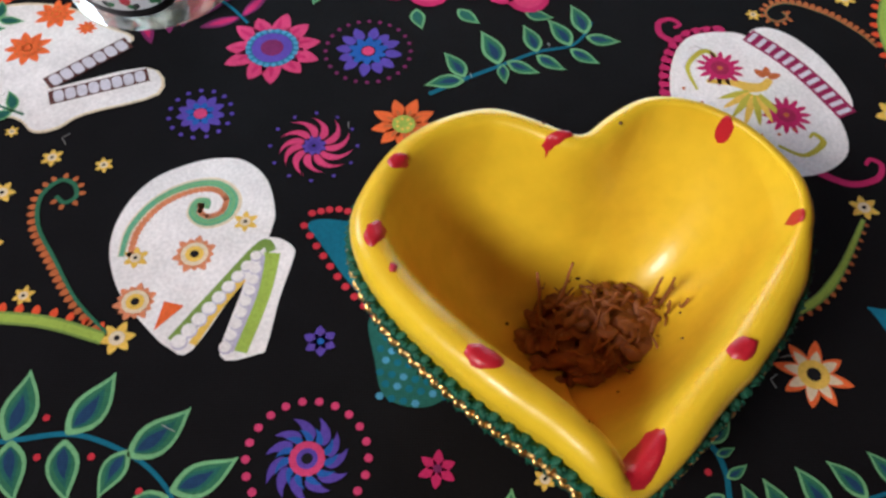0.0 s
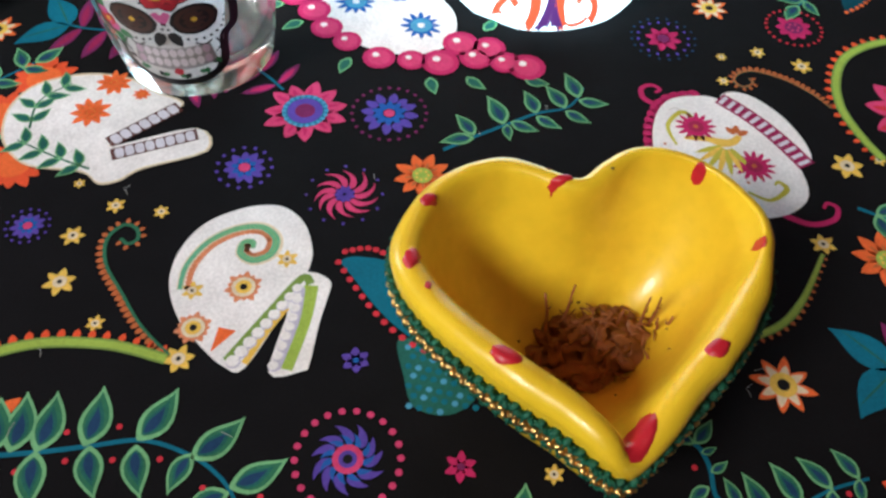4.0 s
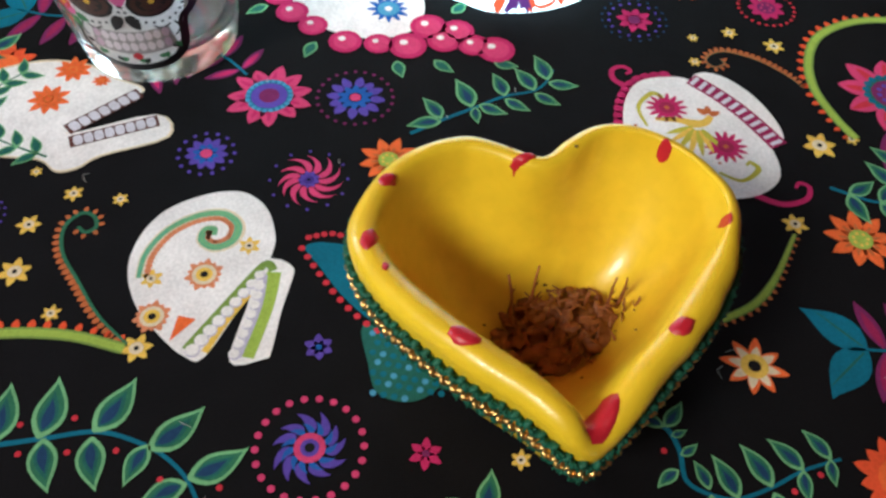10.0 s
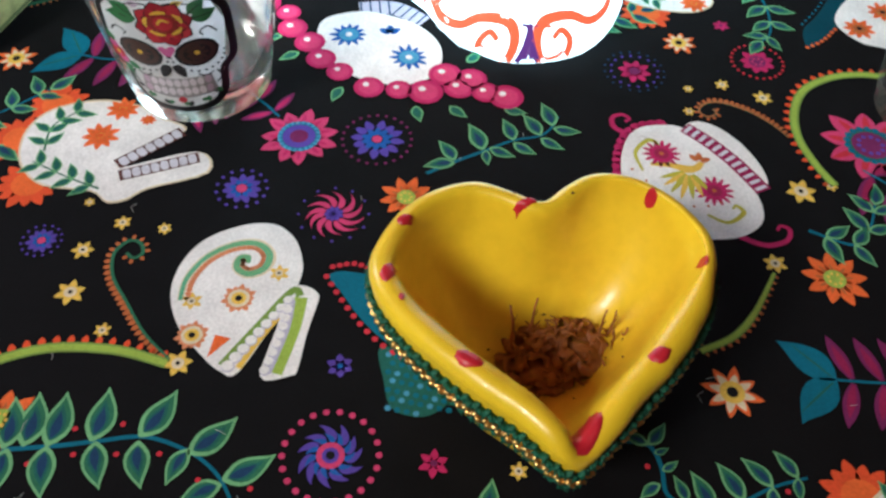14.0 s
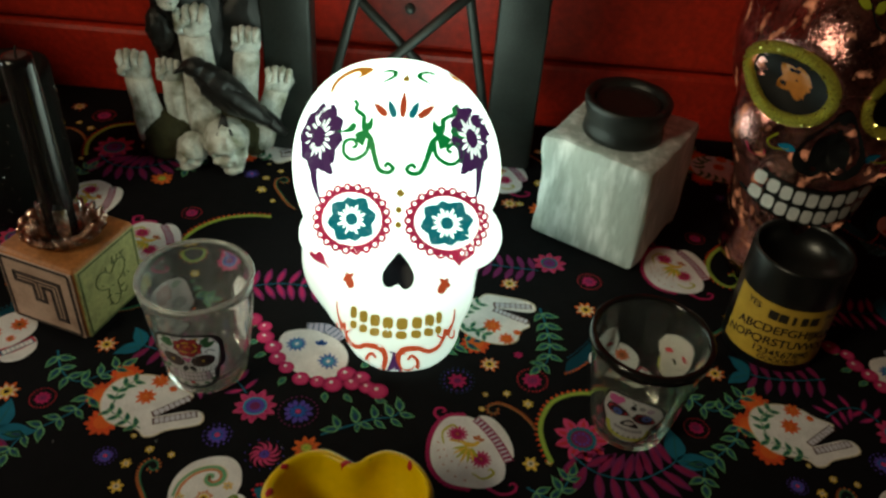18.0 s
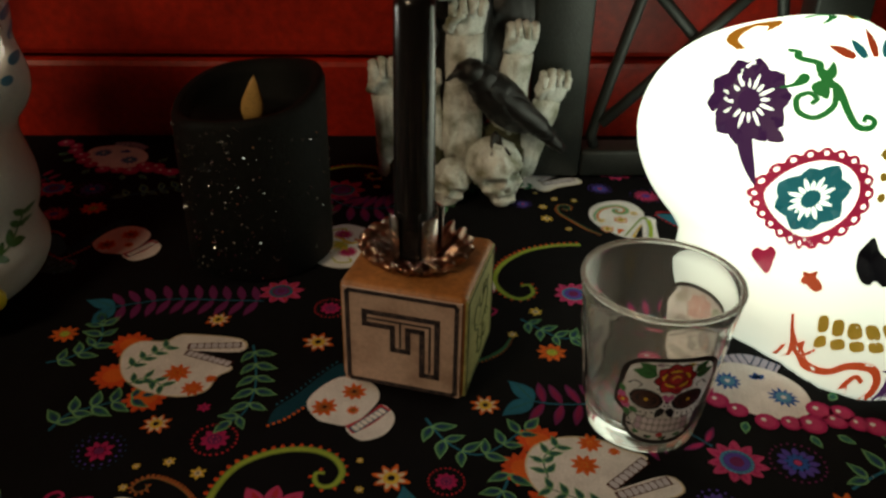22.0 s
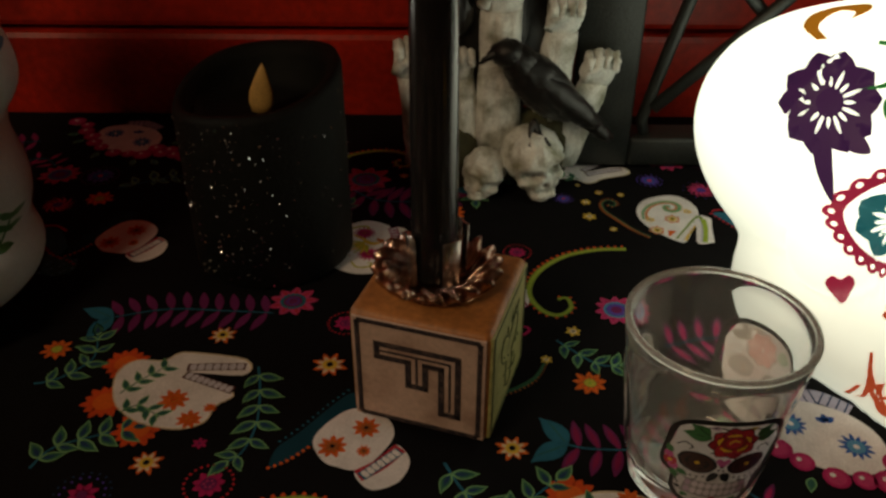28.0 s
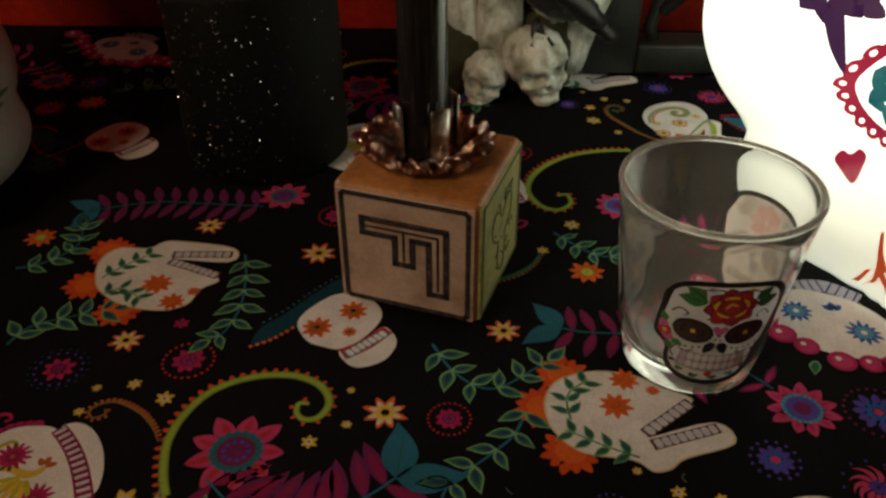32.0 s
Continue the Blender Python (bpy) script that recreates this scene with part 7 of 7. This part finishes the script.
# raven: body, head, beak, folded wing, tail and claws
ball(bm, (0.015, -0.011, 0.0575), (0.0118, 0.0105, 0.0245), Matrix.Rotation(-0.82, 3, "Y"), 18, 12)
ball(bm, (-0.0025, -0.012, 0.0745), (0.0082, 0.0072, 0.0070), None, 14, 10)
ball(bm, (0.0045, -0.0118, 0.0690), (0.0088, 0.0080, 0.0105), Matrix.Rotation(-0.82, 3, "Y"), 14, 10)
ball(bm, (0.024, -0.0145, 0.0530), (0.0072, 0.0082, 0.0260), Matrix.Rotation(-0.88, 3, "Y"), 14, 10)
ball(bm, (0.040, -0.009, 0.0385), (0.0050, 0.0062, 0.0180), Matrix.Rotation(-0.80, 3, "Y"), 12, 8)
tube(bm, [(-0.007, -0.013, 0.0755), (-0.0125, -0.014, 0.0735), (-0.0160, -0.0145, 0.0705)], 0.0032, 0.0005, 8)
for dx in (-0.004, 0.002, 0.006):
    tube(bm, [(0.012, -0.012, 0.040), (0.012 + dx * 0.5, -0.016, 0.034), (0.0125 + dx, -0.022, 0.0305)], 0.0016, 0.0008, 6)
painted(k0, 1)
bmesh.ops.subdivide_edges(bm, edges=[e for e in bm.edges if e.calc_length() > 0.0035], cuts=2, use_grid_fill=True)
for v in bm.verts:
    q = Vector((v.co.x * 420, v.co.y * 420, v.co.z * 150))
    v.co += Vector((noise.noise(q), noise.noise(q + Vector((9, 0, 0))), noise.noise(q + Vector((0, 9, 0))) * 0.6)) * 0.0015
    v.co.z = max(v.co.z, 0)
statue = part("statuette", bm, [BONE, BLACKRESIN, MOSS])
statue.matrix_world = pose(-0.1155, 0.3875, 0.0014, 0, 0, 5)
tagged(statue, "resin statuette of pale forearms, skulls and a raven", "statuette")

# large ceramic skull with glass eyes that shine
CERAMIC = material("white_ceramic", (0.66, 0.64, 0.6), 0.35, vary=0.08, scale=25, bump=0.15, stain=(0.45, 0.36, 0.28), stain_scale=25, stain_amount=0.4)
GLAZE = {k: material("glaze_" + k, c, 0.3, vary=0.15, scale=150, bump=0.1) for k, c in dict(black=(0.015, 0.015, 0.02), pink=(0.55, 0.09, 0.16), yellow=(0.72, 0.55, 0.04), green=(0.06, 0.16, 0.04), blue=(0.02, 0.14, 0.25), red=(0.45, 0.04, 0.05), white=(0.68, 0.66, 0.62)).items()}
ceramic = thing("ceramic_skull", pose(-0.3780, 0.3150, 0.0014, 0, 0, 22) @ Matrix.Diagonal((1, 1, 0.8, 1)), "white ceramic sugar skull lamp with shining glass eyes", "lamp")
bm = bony([((0, 0.01, 0.150), (0.053, 0.07, 0.062), 0), ((0, -0.016, 0.115), (0.052, 0.044, 0.06), 0), ((0.034, -0.028, 0.115), (0.02, 0.022, 0.022), 0), ((-0.034, -0.028, 0.115), (0.02, 0.022, 0.022), 0),
           ((0, -0.034, 0.062), (0.051, 0.046, 0.052), 0), ((0, -0.040, 0.03), (0.049, 0.046, 0.034), 0)],
          [((-0.0295, 0, 0.138), 0.016, 0.015, 0.018), ((0.0295, 0, 0.138), 0.016, 0.015, 0.018), ((0, 0, 0.108), 0.010, 0.011, 0.009)], (0, -0.005, 0.095), sharp=10)
for v in bm.verts:
    v.co.z = max(v.co.z, 0)
cb = bm.copy()
ctree = BVHTree.FromBMesh(cb)
part("ceramic_body", bm, CERAMIC, ceramic)
EYEGLASS = glass("eye_glass", (0.98, 0.99, 1.0))
BULB = material("white_led", (0.9, 0.9, 0.9), 0.4, bump=0, glow=(0.95, 0.98, 1.0), glow_strength=EYE_GLOW)
CHROME = material("led_reflector", (0.75, 0.76, 0.78), 0.25, metal=1.0, vary=0.1, bump=0.05)
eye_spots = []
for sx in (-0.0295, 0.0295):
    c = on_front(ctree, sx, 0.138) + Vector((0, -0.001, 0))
    bm = bmesh.new()
    ball(bm, c + Vector((0, -0.0045, 0)), (0.0200, 0.011, 0.0235), None, 40, 24)
    ob = part("eye_lens", bm, EYEGLASS, ceramic, "clear glass eye")
    ob.visible_shadow = False
    bm = bmesh.new()
    ball(bm, c + Vector((0, 0.0085, 0)), (0.0205, 0.003, 0.0240), None, 32, 16)
    cup_back = part("eye_reflector", bm, CHROME, ceramic, "bright reflector behind the glass")
    bm = bmesh.new()
    ball(bm, c + Vector((0, 0.0035, 0.001)), (0.0042, 0.002, 0.0042), None, 20, 12)
    part("eye_led", bm, BULB, cup_back, "white light in the eye")
    a = Art()
    for k in range(18):
        t = k * math.tau / 18
        a.disc(23.5 * math.cos(t), 26 * math.sin(t), 2.5, "blue", 0, 10)
    child("eye_frill", art_on(a, "eye_frill", GLAZE, cb, (sx, 0, 0.138), 0), ceramic, "blue dotted frill round the eye")
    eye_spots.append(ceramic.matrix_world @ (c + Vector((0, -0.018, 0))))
a = Art()
a.blob([(0, 119), (5, 112), (10, 103), (7, 99), (0, 102), (-7, 99), (-10, 103), (-5, 112)], "black", 0)
child("nose_hollow", art_on(a, "nose_hollow", GLAZE, cb, (0, 0, 0), 0), ceramic, "painted black nose")
for s in (-1, 1):
    a = Art()
    a.strip([(s * 13, 95), (s * 22, 98.5), (s * 31, 96), (s * 35, 91)], 2, 1, "pink", 0, mid=4)
    a.strip([(s * 17, 91), (s * 24, 93.6), (s * 31, 91)], 1.5, 0.8, "red", 0, mid=2.4)
    child("cheek_stripe", art_on(a, "cheek_stripe", GLAZE, cb, (0, 0, 0), 0), ceramic, "painted pink and red cheek stripes")
    a = Art()
    c = a.strip([(s * 20, 42), (s * 30, 41), (s * 38, 46), (s * 43, 56)], 1.2, 0.7, "green", 0)
    for k in range(5):
        p, d = along(c, (k + 0.6) / 5)
        t = math.atan2(d.y, d.x)
        for w in (0.9, -0.9):
            a.petal(p.x, p.y, t + w, 0, 6, 1.6, "green", 0)
    child("painted_sprig", art_on(a, "painted_sprig", GLAZE, cb, (0, 0, 0), 0), ceramic, "painted green leafy sprig")
    a = Art()
    for k in range(5):
        a.disc(s * (12 + 5 * k), 168 + 3 * math.sin(k), 1.6, "blue", 0, 8)
    child("brow_dots", art_on(a, "brow_dots", GLAZE, cb, (0, 0, 0), 0), ceramic, "row of painted blue dots")
    a = Art()
    a.strip([(s * 8, 176), (s * 16, 184), (s * 28, 182), (s * 33, 174)], 3, 1, "pink", 0, mid=6)
    child("brow_stroke", art_on(a, "brow_stroke", GLAZE, cb, (0, 0, 0), 0), ceramic, "painted pink brow stroke")
    a = Art()
    a.strip([(s * 40, 168), (s * 46, 160), (s * 44, 152)], 1, 0.8, "green", 0)
    child("painted_scroll", art_on(a, "painted_scroll", GLAZE, cb, (0, 0, 0), 0), ceramic, "thin painted green scroll")
for row, z in ((0, 79), (1, 62)):
    for k in range(4):
        x = -0.0158 + 0.0112 * k
        p = on_front(ctree, x, z * 0.001)
        bm = bmesh.new()
        ball(bm, p + Vector((0, 0.0005, 0)), (0.0060, 0.0036, 0.0096 if row == 0 else 0.0088), None, 16, 12)
        part("tooth", bm, CERAMIC, ceramic)
bm = bmesh.new()
p = on_front(ctree, 0.014, 0.024)
for k in range(6):
    t = k * math.tau / 6
    ball(bm, p + Vector((0.0098 * math.cos(t), -0.0012, 0.0112 * math.sin(t))), (0.0070, 0.0030, 0.0080), None, 14, 9)
petals = part("yellow_flower", bm, GLAZE["yellow"], ceramic, "raised yellow flower")
bm = bmesh.new()
ball(bm, p + Vector((0, -0.0032, 0)), (0.0036, 0.0026, 0.0036), None, 12, 8)
part("flower_heart", bm, GLAZE["red"], petals, "red flower centre")
# unseen spots added just outside each lens throw the shining eyes' light
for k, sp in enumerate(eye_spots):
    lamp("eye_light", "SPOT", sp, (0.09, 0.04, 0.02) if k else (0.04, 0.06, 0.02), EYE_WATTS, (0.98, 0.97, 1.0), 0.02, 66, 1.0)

# dark green heart bowl at the side, the yellow one's fellow
GREENGLAZE = material("dark_green_glaze", (0.006, 0.075, 0.04), 0.2, vary=0.35, scale=45, coat=0.4, stain=(0.003, 0.03, 0.018), stain_scale=40, stain_amount=0.5)
gb = thing("heart_bowl", pose(-0.2640, 0.0590, 0.0004, 0, 0, 4), "dark green glazed clay heart bowl", "bowl", "heart bowls")
green_body = bpy.data.objects["bowl_body"].data.copy()
green_body.materials.clear()
green_body.materials.append(GREENGLAZE)
child("bowl_body", green_body, gb)
bm = bmesh.new()
for k in range(9):
    t = math.tau * k / 9
    ball(bm, Vector((-0.0010 + 0.0021 * math.cos(t), 0.0158 + 0.0010 * math.sin(t), 0.0386)), (0.0012, 0.0008, 0.0006), None, 8, 5)
part("pale_dot", bm, DECAL["white"], gb, "brushed pale paint dot")

# black iron stand with crossed bars
IRON = material("black_iron", (0.026, 0.03, 0.028), 0.42, metal=0.3, vary=0.4, scale=60, bump=0.4)
stand = thing("iron_stand", pose(0.0135, 0.4130, 0.0014), "black iron frame with crossed bars behind the lamp", "metal frame")
for sx in (-0.0775, 0.0775):
    part("post", box(sx - 0.0165, sx + 0.0165, -0.008, 0.012, 0, 0.30, 0.002), IRON, stand)
part("bottom_rail", box(-0.0608, 0.0608, -0.008, 0.012, 0.0, 0.0165, 0.002), IRON, stand)
part("top_rail", box(-0.0608, 0.0608, -0.008, 0.012, 0.284, 0.30, 0.002), IRON, stand)
for pts in ([(-0.052, 0.0, 0.017), (-0.0545, 0.0, 0.024), (-0.046, 0.0, 0.060), (-0.028, 0, 0.130), (-0.012, 0, 0.20), (-0.006, 0, 0.285)], [(0.058, 0.0, 0.017), (0.0605, 0.0, 0.024), (0.054, 0.0, 0.060), (0.040, 0, 0.130), (0.022, 0, 0.20), (0.012, 0, 0.285)],
            [(-0.060, 0.003, 0.142), (-0.0, 0.003, 0.082), (0.034, 0.003, 0.048)], [(0.060, -0.003, 0.142), (0.0, -0.003, 0.082), (-0.050, -0.003, 0.032)]):
    bm = bmesh.new()
    tube(bm, pts, 0.0034, 0.0034, 8)
    part("bar", bm, IRON, stand)
bm = bmesh.new()
ball(bm, (0.004, -0.004, 0.112), (0.0036, 0.0036, 0.0036), None, 12, 8)
part("knob", bm, IRON, stand)

# lint on the cloth
LINT = material("pale_lint", (0.5, 0.48, 0.45), 0.8)
bm = bmesh.new()
rng = random.Random(31)
for k in range(34):
    x, y = rng.uniform(-0.13, 0.1), rng.uniform(0.03, 0.17)
    if (x - 0.023) ** 2 + (y - 0.085) ** 2 < 0.0016:
        continue
    a, l = rng.uniform(0, math.tau), rng.uniform(0.0008, 0.0034)
    d = Vector((math.cos(a), math.sin(a), 0)) * l
    o = Vector((x, y, 0.0008))
    tube(bm, [o, o + d * 0.5 + Vector((-d.y, d.x, 0)) * rng.uniform(-0.4, 0.4) + Vector((0, 0, 0.0003)), o + d], 0.00008, 0.00006, 4)
tagged(part("lint", bm, LINT), "tiny pale lint fibres lying on the cloth", "lint", kind="stuff")
